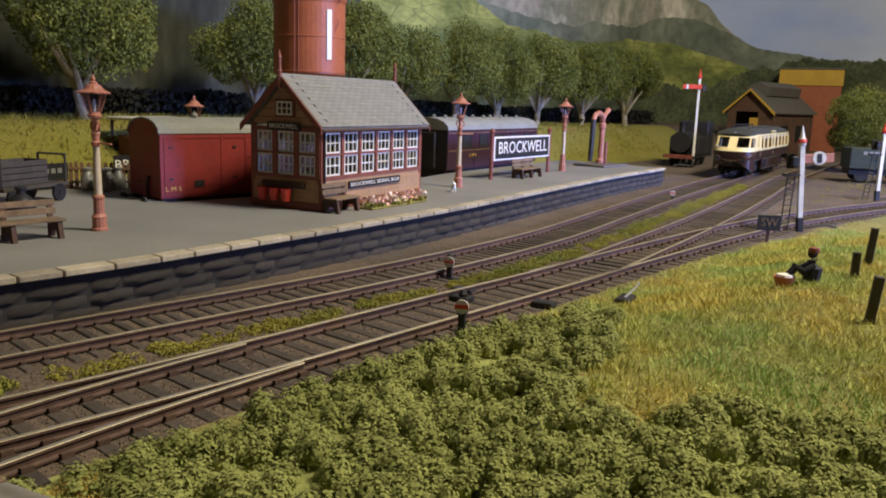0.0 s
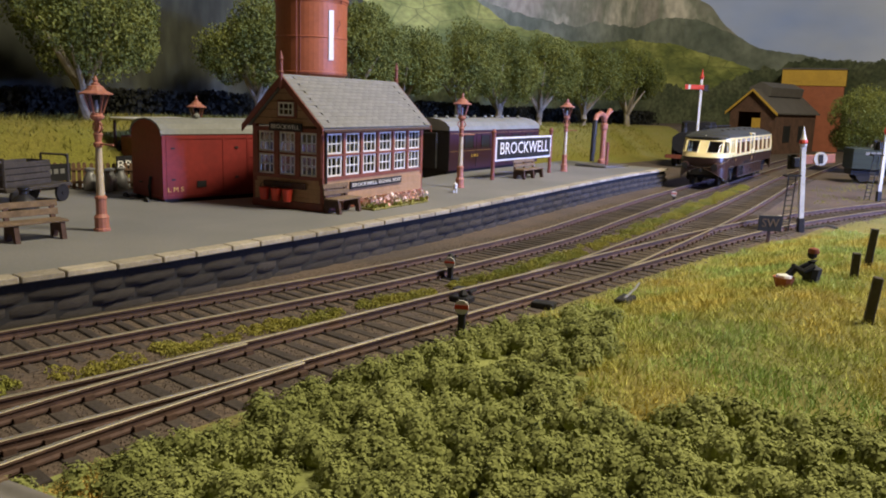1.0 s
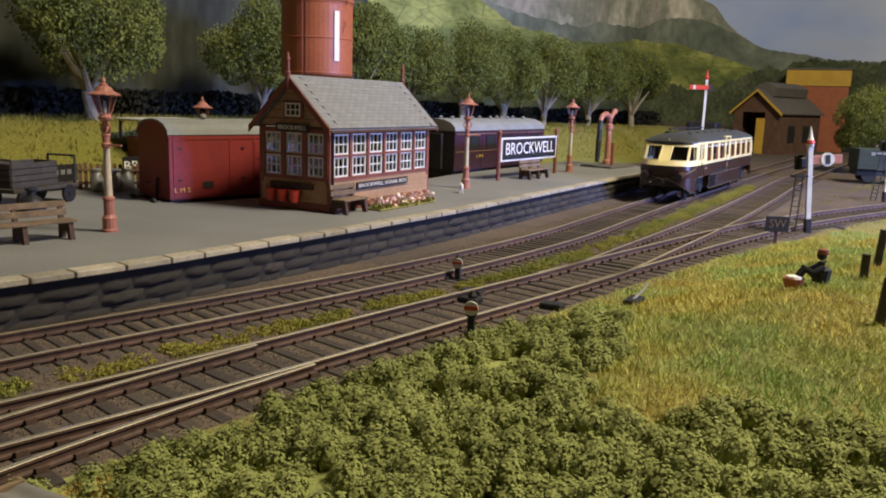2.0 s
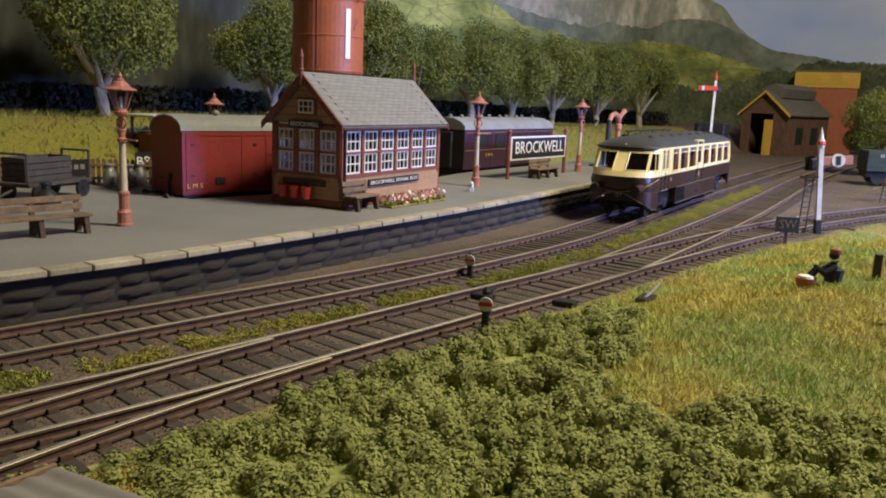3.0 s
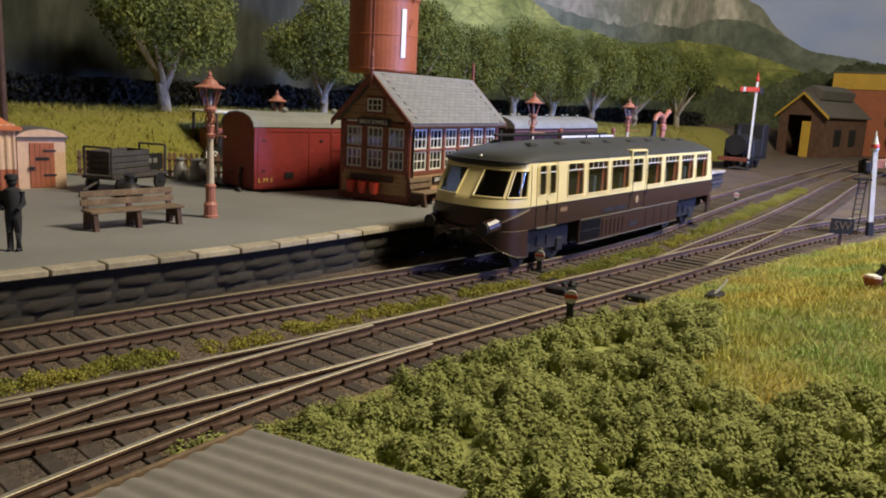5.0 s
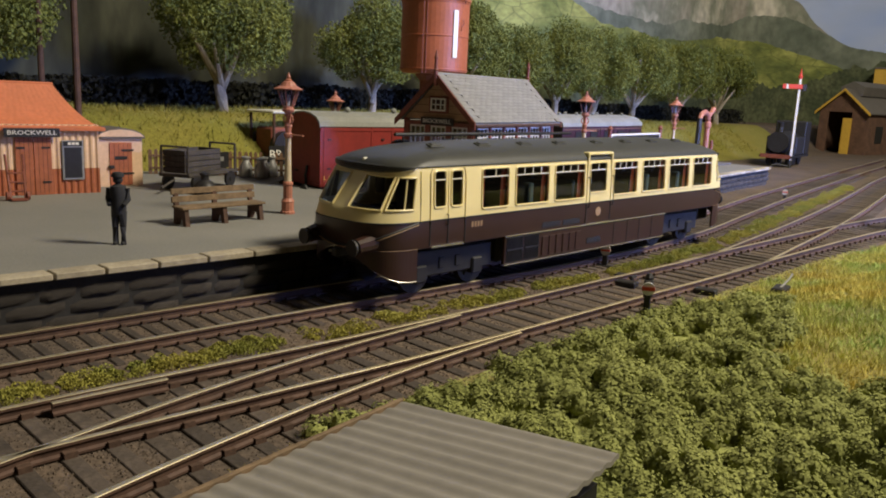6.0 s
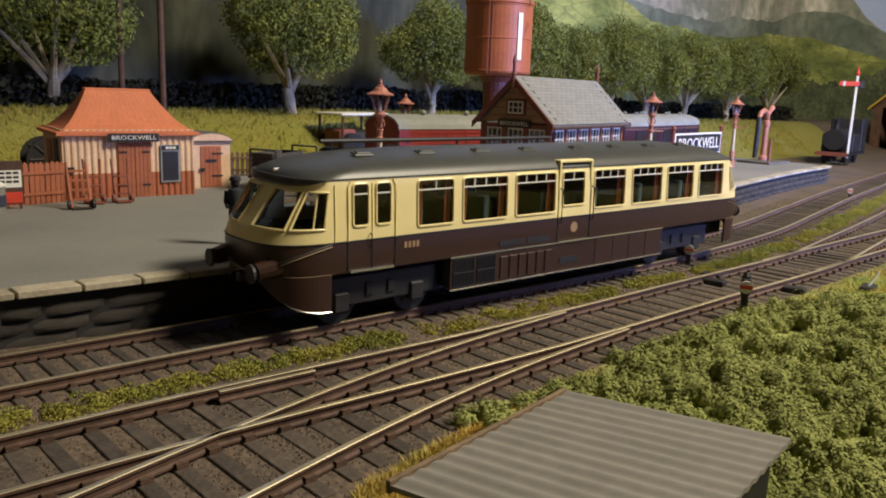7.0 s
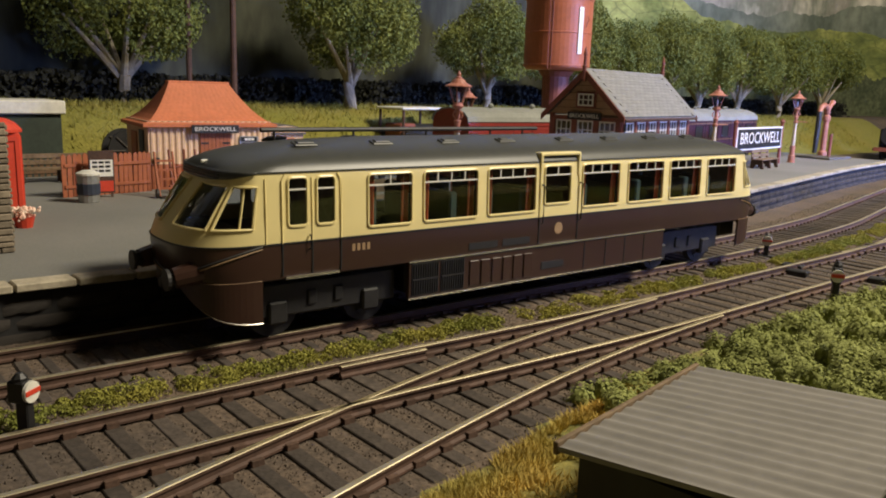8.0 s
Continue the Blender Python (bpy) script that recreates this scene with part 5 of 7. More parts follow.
def posters_and_small():
    p = thing("notice_stand", -590, 43, PLAT, -6, "white and red notice board leaning on the fence", "notice board")
    part("board", box(B(), -.6, .6, -8, 8, 3, 31, .2), DARKWOOD, p, "dark board")
    part("notice_sheet", box(B(), .6, .9, -7, 7, 14, 25), SIGNWHITE, p, "white notice sheet")
    part("notice_sheet", box(B(), .6, .9, -7, 7, 4, 11), SIGRED, p, "red notice sheet")
    bm = B()
    for z in (22.6, 19.8, 17):
        for k in range(3):
            box(bm, .9, 1.05, -5.8 + k * 4, -2.6 + k * 4, z, z + 1.5)
    part("writing_bars", bm, SIGNBLACK, p, "dark bars of writing")
    for y in (-6, 6):
        part("leg", box(B(), -.6, .6, y - .7, y + .7, 0, 3), DARKWOOD, p)
    # sack trucks against the hut
    for i, (x, y) in enumerate(((-592, 96), (-589, 114))):
        t = thing("sack_truck", x, y, PLAT, -7, "small red-brown sack truck standing against the hut", "sack truck", "sack trucks")
        for s in (-4.5, 4.5):
            part("side_rail", tube(B(), [(4, s, 1.5), (-1, s * 1.1, 18), (-3, s * 1.2, 30)], .9, 6), BRICKRED, t)
            m = Matrix.Translation((3, s * 1.35, 3)) @ Matrix.Rotation(radians(90), 4, "X")
            part("wheel", cyl(B(), 0, 0, -.9, .9, 3, 3, 12, m), BRICKRED, t)
        for z in (6, 12, 18):
            part("cross_bar", tube(B(), [(3.2 - z * .17, -4.6, z), (3.2 - z * .17, 4.6, z)], .7, 5), BRICKRED, t)
        part("toe_plate", box(B(), 3, 10, -5, 5, .6, 1.6), BRICKRED, t)
    # enamel sign behind the van
    s = thing("enamel_sign", -642, 362, PLAT, 8, "black enamel sign with white letters on short legs", "sign")
    part("board", box(B(), -.5, .5, -16, 16, 12, 28), SIGNBLACK, s, "black sign board")
    lettering("BR", 11, 15, SIGNWHITE, s, .6, -8, 20, 90)
    for y in (-13, 13):
        part("leg", box(B(), -1, -.5, y - .8, y + .8, 0, 13), DARKWOOD, s)
    s = thing("slate_board", -655, 300, PLAT, 12, "dark chalked board with faded bars", "sign")
    part("board", box(B(), -.5, .5, -16, 16, 8, 22), SIGNBLACK, s, "dark slate board")
    bm = B()
    for k in range(4):
        box(bm, .5, .65, -12 + k * 6, -8 + k * 6, 14, 18)
    part("writing_bars", bm, ZINC, s, "grey bars of writing")
    for y in (-13, 13):
        part("leg", box(B(), -1, -.5, y - .8, y + .8, 0, 9), DARKWOOD, s)
    # white dog figure
    bm = B()
    bmesh.ops.create_icosphere(bm, subdivisions=2, radius=3.2, matrix=Matrix.Translation((0, 0, 5)) @ Matrix.Diagonal((.7, 1.5, .75, 1)))
    bmesh.ops.create_icosphere(bm, subdivisions=2, radius=2.0, matrix=Matrix.Translation((0, -5, 7.6)))
    for x, y in ((-1.2, -3.2), (1.2, -3.2), (-1.2, 3.2), (1.2, 3.2)):
        cyl(bm, x, y, 0, 5, .75, .75, 6)
    tube(bm, [(0, 4.4, 6), (0, 6.4, 9)], .5, 5)
    at(tagged(part("dog_figure", bm, SIGNWHITE, smooth=True), "small white model dog standing on the platform", "figurine"), -454, 575, PLAT, 0, 0, 40)
    # standing figure, one plain mesh
    bm = B()
    for s in (-1, 1):
        tube(bm, [(0, s * 1.9, 0), (.2, s * 1.9, 9), (0, s * 1.6, 17)], [1.5, 1.6, 2.3], 8)
        tube(bm, [(0, s * 4.0, 28.5), (.4, s * 4.9, 23), (3.6, s * 3.4, 20.5)], [1.7, 1.4, 1.1], 7)
        bmesh.ops.create_icosphere(bm, subdivisions=1, radius=1.7, matrix=Matrix.Translation((.9, s * 1.9, .9)) @ Matrix.Diagonal((1.4, .8, .55, 1)))
    lathe(bm, [(3.0, 15.5), (3.7, 18), (3.5, 22), (4.3, 27), (3.6, 29.6), (1.4, 30.6), (1.3, 31.4)], 10)
    bmesh.ops.create_icosphere(bm, subdivisions=2, radius=2.5, matrix=Matrix.Translation((0, 0, 33)))
    lathe(bm, [(3.0, 34.2), (3.1, 35), (2.6, 36.4), (.8, 36.8)], 10)
    at(tagged(part("standing_figure", bm, UNIFORM, smooth=True), "small model figure in dark uniform on the platform", "figurine"), -411, 103, PLAT + .1, 0, 0, -40)


def flower_bed():
    rnd = random.Random(3)
    ob = thing("flower_bed", -424, 463, PLAT, 8, "pink and white flower bed in front of the box", "flower bed")
    part("soil", box(B(), -7, 6, -38, 38, 0, 1.6, .5), EARTH, ob, "low soil bed")
    for name, mat, n, zr, sz, lab in (("foliage", WEED, 500, (1, 6), 1.6, "green leaves"), ("bloom", PETAL, 420, (4, 10), 1.5, "pink and white blooms")):
        bm = B()
        for i in range(n):
            p = Vector((rnd.uniform(-7, 6), rnd.uniform(-38, 38), rnd.uniform(*zr)))
            p.z -= abs(p.x) * .25
            m = Matrix.Translation(p) @ Euler((rnd.uniform(0, 6), rnd.uniform(0, 6), 0)).to_matrix().to_4x4() @ Matrix.Diagonal((sz, sz, sz * .5, 1))
            bmesh.ops.create_icosphere(bm, subdivisions=0 if False else 1, radius=.6, matrix=m) if i % 3 == 0 else bm.faces.new([bm.verts.new(m @ Vector(q)) for q in ((-1, -.6, 0), (1, -.6, 0), (.7, .8, .5), (-.7, .8, .5))])
        tagged(part(name, bm, mat, ob, lab), kind="stuff")


def water_crane():
    ob = thing("water_crane", -536, 1008, PLAT, 0, "faded red water crane with a black leather hose", "water crane")
    part("plinth", box(B(), -24, 24, -34, 34, 0, 3, .5), CORRUGATED, ob, "grey plinth slab")
    part("column", lathe(B(), [(6, 3), (6, 8), (4, 10), (3.6, 50), (5, 52), (5, 58), (3, 60), (3, 66)], 14, -6, 10), SALMON, ob, "faded red column")
    bm = tube(B(), [(-6, 10, 62), (-5, 4, 70), (-3, -8, 73), (-1, -22, 70), (0, -28, 62)], [4, 4, 3.6, 3.4, 3.2], 10)
    tube(bm, [(-6, 10, 66), (-8, 24, 74), (-9, 30, 77)], [3.2, 3, 4], 10)
    part("arm", bm, SALMON, ob, "faded red swan neck arm")
    part("hose", tube(B(), [(0, -28, 64), (1, -30, 50), (2, -33, 24), (2, -34, 8)], [3.4, 3.6, 3.6, 3], 10), BLACK, ob, "black leather hose")
    part("drain", tube(B(), [(10, -6, 3), (10, -6, 34)], 2.2, 8), BRICKRED, ob, "red-brown drain post")


def semaphore(x, y, z, h, arm_z, rz, label, arm="red", ring=False):
    ob = thing("semaphore_signal", x, y, z, rz, label, "railway signal", "semaphore signals")
    part("base", box(B(), -2.7, 2.7, -2.7, 2.7, 0, 14, .4), BLACK, ob, "black post base")
    bm = B()
    prism(bm, [(-2.0, -2.0), (2.0, -2.0), (2.0, 2.0), (-2.0, 2.0)], 12, h, "z")
    part("post", bm, OFFWHITE, ob, "white tapering post")
    part("finial", lathe(B(), [(2.6, h), (3.2, h + 1), (3.2, h + 3), (2.2, h + 4), (3, h + 6), (2.2, h + 8), (.3, h + 18)], 10), SIGRED if not ring else OFFWHITE, ob, "pointed finial")
    part("finial_collar", lathe(B(), [(3.3, h + 2.6), (4, h + 3.4), (3.3, h + 6)], 10), SIGRED, ob, "red finial collar")
    a = part("arm", box(B(), 3.2, 4.2, -30, 4, arm_z - 4, arm_z + 4, .3), SIGRED if arm == "red" else SALMON, ob, "red signal arm with a white stripe")
    part("arm_stripe", box(B(), 4.2, 4.4, -24, -20, arm_z - 4, arm_z + 4), OFFWHITE, a, "white stripe")
    if ring:
        m = Matrix.Translation((4.2, -17, arm_z)) @ Matrix.Rotation(radians(90), 4, "Y")
        part("arm_ring", cyl(B(), 0, 0, -1.6, .8, 6, 6, 18, m), OFFWHITE, a, "white ring")
        part("ring_mark", box(B(), 2.2, 5.4, -19, -15, arm_z - 4, arm_z + 4), BLACK, a)
    part("spectacle", box(B(), 3.0, 4.4, 4, 12, arm_z - 8, arm_z + 5, .8), BLACK, ob, "black spectacle plate")
    part("signal_lamp", box(B(), -4, 3, 4, 9, arm_z - 6, arm_z + 3, .6), IRON, ob, "dark signal lamp")
    if rz == 128:
        foot, top = 2.0, arm_z - 12
        for d in (0, 6.5):
            part("ladder_rail", tube(B(), [(0, 11 + d, foot), (0, 5 + d, top)], .65, 5), IRON, ob)
        k = int((arm_z - 14) / 5)
        for i in range(1, k + 1):
            t = i / (k + 1)
            y = 11 - 6 * t
            part("ladder_rung", tube(B(), [(0, y, foot + (top - foot) * t), (0, y + 6.5, foot + (top - foot) * t)], .5, 5), IRON, ob)
        part("landing", box(B(), -6, 6, 3, 15, arm_z - 14, arm_z - 12.6), IRON, ob, "dark landing")
    part("wire_crank", tube(B(), [(2, -4, 4), (2, -24, 6), (2, -34, 3)], 1.2, 6), IRON, ob, "dark wire crank")
    if ring:
        # the old post leans a little towards the platform
        ob.matrix_basis = ob.matrix_basis.copy() @ Matrix.Rotation(radians(-4.5), 4, ob.matrix_basis.to_3x3().inverted() @ Vector((-.62, .78, 0)))


def ground_signal(x, y, rz, label, z=-6, k=1.0):
    ob = thing("ground_signal", x, y, z, rz, label, "ground signal", "ground signals")
    part("base", box(B(), -5, 5, -3, 3, 0, 2, .3), IRON, ob, "dark base plate")
    part("body", box(B(), -1.6, 1.6, -2, 2, 2, 12 * k, .4), IRON, ob, "dark iron body")
    m = Matrix.Translation((0, -2.4, 14 * k)) @ Matrix.Rotation(radians(90), 4, "X")
    d = part("disc", cyl(B(), 0, 0, -.5, .5, 3.2, 3.2, 18, m), OFFWHITE, ob, "white disc")
    part("disc_stripe", box(B(), -3, 3, -3.2, -2.9, 13.4 * k, 14.8 * k), SIGRED, d, "red stripe")
    part("lamp", box(B(), -2.2, 2.2, -1.8, 4, 10.6 * k, 17.2 * k, .5), IRON, ob, "dark lamp case")
    part("lamp_cap", lathe(B(), [(2, 17 * k), (2.2, 18 * k), (1, 19.4 * k)], 8, 0, 1), IRON, ob)


def lineside():
    semaphore(-569, 1421, -6, 160, 146, -52, "white post semaphore with a red arm beyond the platform")
    semaphore(-197, 755, -6, 78, 66, 128, "short white post semaphore with a ringed arm and ladder", "salmon", True)
    semaphore(-204, 1110, -6, 84, 72, 128, "white post semaphore at the yard", "red")
    ground_signal(-291, 368, 25, "small dark ground disc signal between the tracks", -6, .85)
    ground_signal(-206, 271, 30, "small dark ground disc signal among the bushes", -6, 1.3)
    ground_signal(-366, 866, 20, "small far ground disc signal between the tracks", -6, .85)
    ground_signal(-287, -81, 128, "small dark ground disc signal beside the track", -6, 1.0)
    s = thing("whistle_board", -198, 668, 2, -52, "dark lineside board with pale letters", "lineside sign")
    part("post", box(B(), -1.6, -.4, -1.2, 1.2, -10, 14), DARKWOOD, s, "dark post")
    part("board", box(B(), -.5, .6, -9.5, 9.5, 3, 16, .2), SIGNBLACK, s, "dark board")
    lettering("SW", 10, 14, OLDWOOD, s, .75, 0, 9.5, 90)
    # point lever by the turnout
    lv = thing("point_lever", -187, 392, -4, 10, "white handled point lever beside the turnout", "point lever")
    part("stand", box(B(), -4, 4, -8, 8, 0, 3, .6), IRON, lv, "dark lever stand")
    part("handle", tube(B(), [(0, -2, 2.4), (2, 12, 6), (2.4, 17, 8)], [.8, .6, .7], 6), ZINC, lv, "pale grey lever handle")
    # point motor boxes
    for x, y in ((-214, 352), (-262, 345), (-252, 330)):
        b = thing("point_rodding", x, y, -5, 12, "low dark point rodding box", "rodding box", "rodding boxes")
        part("cover", box(B(), -6, 6, -4, 4, 0, 3.4, .5), IRON, b, "dark cover")
    # fence posts on the mound
    for x, y, z, h, lean in ((-95, 516, 10, 26, 4), (-90, 462, 10, 19, 0), (-66, 377, 8, 25, 5)):
        p = thing("fence_post", x, y, z - 5, 20, "old dark wooden fence post in the grass", "fence post", "fence posts")
        b = part("timber", box(B(), -2, 2, -1.7, 1.7, 0, h + 5, .4), GREYWOOD, p, "dark split timber")
        at(b, 0, 0, 0, 0, lean, 0)
    # two seated figures in one plain shape
    bm = B()
    tube(bm, [(0, 0, 1), (0, 1, 8), (0, 0, 12)], [4.2, 4.4, 2.6], 9)
    bmesh.ops.create_icosphere(bm, subdivisions=2, radius=2.6, matrix=Matrix.Translation((0, -.5, 15.4)))
    for s in (-1.8, 1.8):
        tube(bm, [(s, -1, 3), (s, -8, 8), (s, -13, 1)], [2, 1.8, 1.5], 7)
        tube(bm, [(s * 2, 0, 10), (s * 2.2, -5, 7), (s, -9, 8.6)], [1.5, 1.3, 1.1], 6)
    at(tagged(part("seated_figure", bm, UNIFORM, smooth=True), "small model figure in a dark jacket seated on the grass", "figurine"), -106, 440, ground_z(-106, 440) + 0.5, 0, 0, -60)
    bm = lathe(B(), [(2.9, 0), (3.1, .5), (2.6, 2.4), (.6, 3)], 10)
    cap = part("flat_cap", bm, BRICKRED, smooth=True)
    at(tagged(cap, "dull red cap on the seated figure", "cap"), -106, 440, ground_z(-106, 440) + 16.6, 0, 0, 0)
    bk = thing("wicker_basket", -117, 432, ground_z(-117, 432) + .5, 0, "brown picnic basket beside the seated figure", "basket")
    part("body", lathe(B(), [(4, 0), (5.4, 5), (5.6, 5.4), (4.8, 5.2), (3.6, 1)], 12), RUSTWALL, bk, "brown basket body")
    part("cloth", lathe(B(), [(4.6, 4.6), (4, 6.4), (1, 7)], 10), SIGNWHITE, bk, "pale cloth")


def front_hut():
    """Corrugated roof of a low lineside hut close to the camera."""
    ob = thing("lineside_hut", -157, 61, -2, 7.5, "low dark hut with a grey corrugated roof", "lineside hut")
    W, L = 58.0, 72.0
    part("body", box(B(), 3, W - 3, -L + 4, -3, -4, 23.5), BLACK, ob, "dark boarded hut body")
    bm, prev = B(), None
    n = 140
    for i in range(n + 1):
        y = -L * i / n
        o = .3 * math.sin(i / n * 14 * 2 * math.pi)
        c = [bm.verts.new((0, y, 25.6 + o)), bm.verts.new((W, y, 30 + o)), bm.verts.new((W, y, 28.8 + o)), bm.verts.new((0, y, 24.4 + o))]
        if prev:
            for k in range(4):
                bm.faces.new((prev[k], c[k], c[(k + 1) % 4], prev[(k + 1) % 4]))
        else:
            bm.faces.new(c[::-1])
        prev = c
    bm.faces.new(prev)
    part("roof", bm, HUTROOF, ob, "grey corrugated roof sheet", smooth=True)
    part("eave_board", box(B(), -1.4, -.2, -L, 0, 23.4, 26.4, .2), OLDWOOD, ob, "thin brown eave board")


def station_corner():
    """Stone building corner, telephone kiosk, seat and flowers at the platform's near end."""
    b = thing("stone_wall", -467, -45, PLAT, 0, "buff rubble stone wall block at the platform end", "stone wall")
    part("core", box(B(), -26, 30, -160, -2, 0, 56), MORTAR, b, "mortar core of the walls")
    rnd = random.Random(4)
    for face in (0, 1):
        z = 0.0
        while z < 56:
            h = rnd.uniform(2.2, 3.8)
            u = 0.0
            top = 60.0 if face == 0 else 54.0
            while u < top:
                l = rnd.uniform(5, 11)
                if face == 0:
                    bm = box(B(), 29.6, 30.6 + rnd.uniform(0, .6), -2 - u - l + .5, -2 - u, z + .25, z + h - .25, .4)
                else:
                    bm = box(B(), 30 - u - l + .5, 30 - u, -2.4, -1.4 + rnd.uniform(0, .6), z + .25, z + h - .25, .4)
                part("stone", bm, RUBBLE, b)
                u += l
            z += h
    part("post", tube(B(), [(20, -16, 54), (20, -16, 126)], 2.0, 8), OFFWHITE, b, "pale post on the wall top")
    k = thing("telephone_kiosk", -531, -31, PLAT, 0, "red telephone kiosk with a domed top", "telephone kiosk")
    part("body", box(B(), -10, 10, -10, 10, 0, 48, .8), SIGRED, k, "red kiosk body")
    part("dome", lathe(B(), [(13.2, 48), (13.2, 49.5), (10, 53), (6, 55), (1, 56)], 16), SIGRED, k, "red domed top")
    for ax in (0, 1):
        bm = B()
        for u0, u1, z0, z1 in ((-9, -7, 4, 46), (7, 9, 4, 46), (-7, 7, 4, 6), (-7, 7, 43.5, 46)):
            box(bm, *((10, 10.6, u0, u1) if ax == 0 else (u0, u1, 10, 10.6)), z0, z1)
        part("panel_moulding", bm, SIGRED, k, "raised red panel moulding")
    f = thing("flower_tub", -500, -27, PLAT, 0, "orange-red tub of flowers with grass at its foot", "flower tub")
    part("tub", lathe(B(), [(4, 0), (5.4, 5.6), (5.7, 6), (4, 5.6)], 12), SIGRED, f, "red tub")
    bm = B()
    for i in range(90):
        p = Vector((rnd.gauss(0, 2.8), rnd.gauss(0, 2.8), rnd.uniform(5, 10.5)))
        bmesh.ops.create_icosphere(bm, subdivisions=1, radius=rnd.uniform(.7, 1.4), matrix=Matrix.Translation(p))
    tagged(part("bloom", bm, PETAL, f, "pale pink blooms"), kind="stuff")
    bench(-684, 44, -4, "weathered bench in front of the back fence", 60)
    g = thing("goods_shed", -776, 30, 12, 0, "dark green boarded shed with a pale roof behind the fence", "shed")
    part("body", box(B(), -24, 24, -70, 36, 0, 53), GREENSHED, g, "dark green boards")
    part("roof", box(B(), -28, 28, -74, 39, 53, 64, 1), OFFWHITE, g, "pale roof")
    w = thing("cable_drum", -735, 112, 16, 0, "dark spoked cable drum behind the hut", "cable drum")
    for s in (-8, 8):
        m = Matrix.Translation((s, 0, 20)) @ Matrix.Rotation(radians(90), 4, "Y")
        part("flange", cyl(B(), 0, 0, -1, 1, 18, 18, 24, m), IRON, w, "dark round flange")
        bm = B()
        for a in range(8):
            t = a * math.pi / 4
            tube(bm, [(s + 1.4, 4 * math.cos(t), 20 + 4 * math.sin(t)), (s + 1.4, 16 * math.cos(t), 20 + 16 * math.sin(t))], .9, 5)
        part("spokes", bm, GREYWOOD, w, "grey spokes")
    m = Matrix.Translation((0, 0, 20)) @ Matrix.Rotation(radians(90), 4, "Y")
    part("core", cyl(B(), 0, 0, -8, 8, 8, 8, 14, m), GREYWOOD, w, "dark core")


def sack_truck():
    ob = thing("sack_truck", -572, 80, PLAT, -8, "dull red wooden sack truck leaning on the hut", "sack truck")
    for y in (-6, 6):
        part("side_bar", tube(B(), [(2, y, 1), (-5, y, 18), (-9, y, 30)], [1.1, 1.0, .8], 6), RUSTWALL, ob, "dull red side bar")
        m = Matrix.Translation((3, y * 1.25, 3.2)) @ Matrix.Rotation(radians(90), 4, "X")
        part("wheel", cyl(B(), 0, 0, -.8, .8, 3.2, 3.2, 14, m), IRON, ob, "dark iron wheel")
    for z, x in ((6, 0), (12, -2.5), (18, -5), (24, -7)):
        part("cross_bar", box(B(), x - .6, x + .6, -6, 6, z - .7, z + .7), RUSTWALL, ob)
    part("toe_plate", box(B(), 1, 8, -6, 6, .2, 1.1), IRON, ob, "dark toe plate")


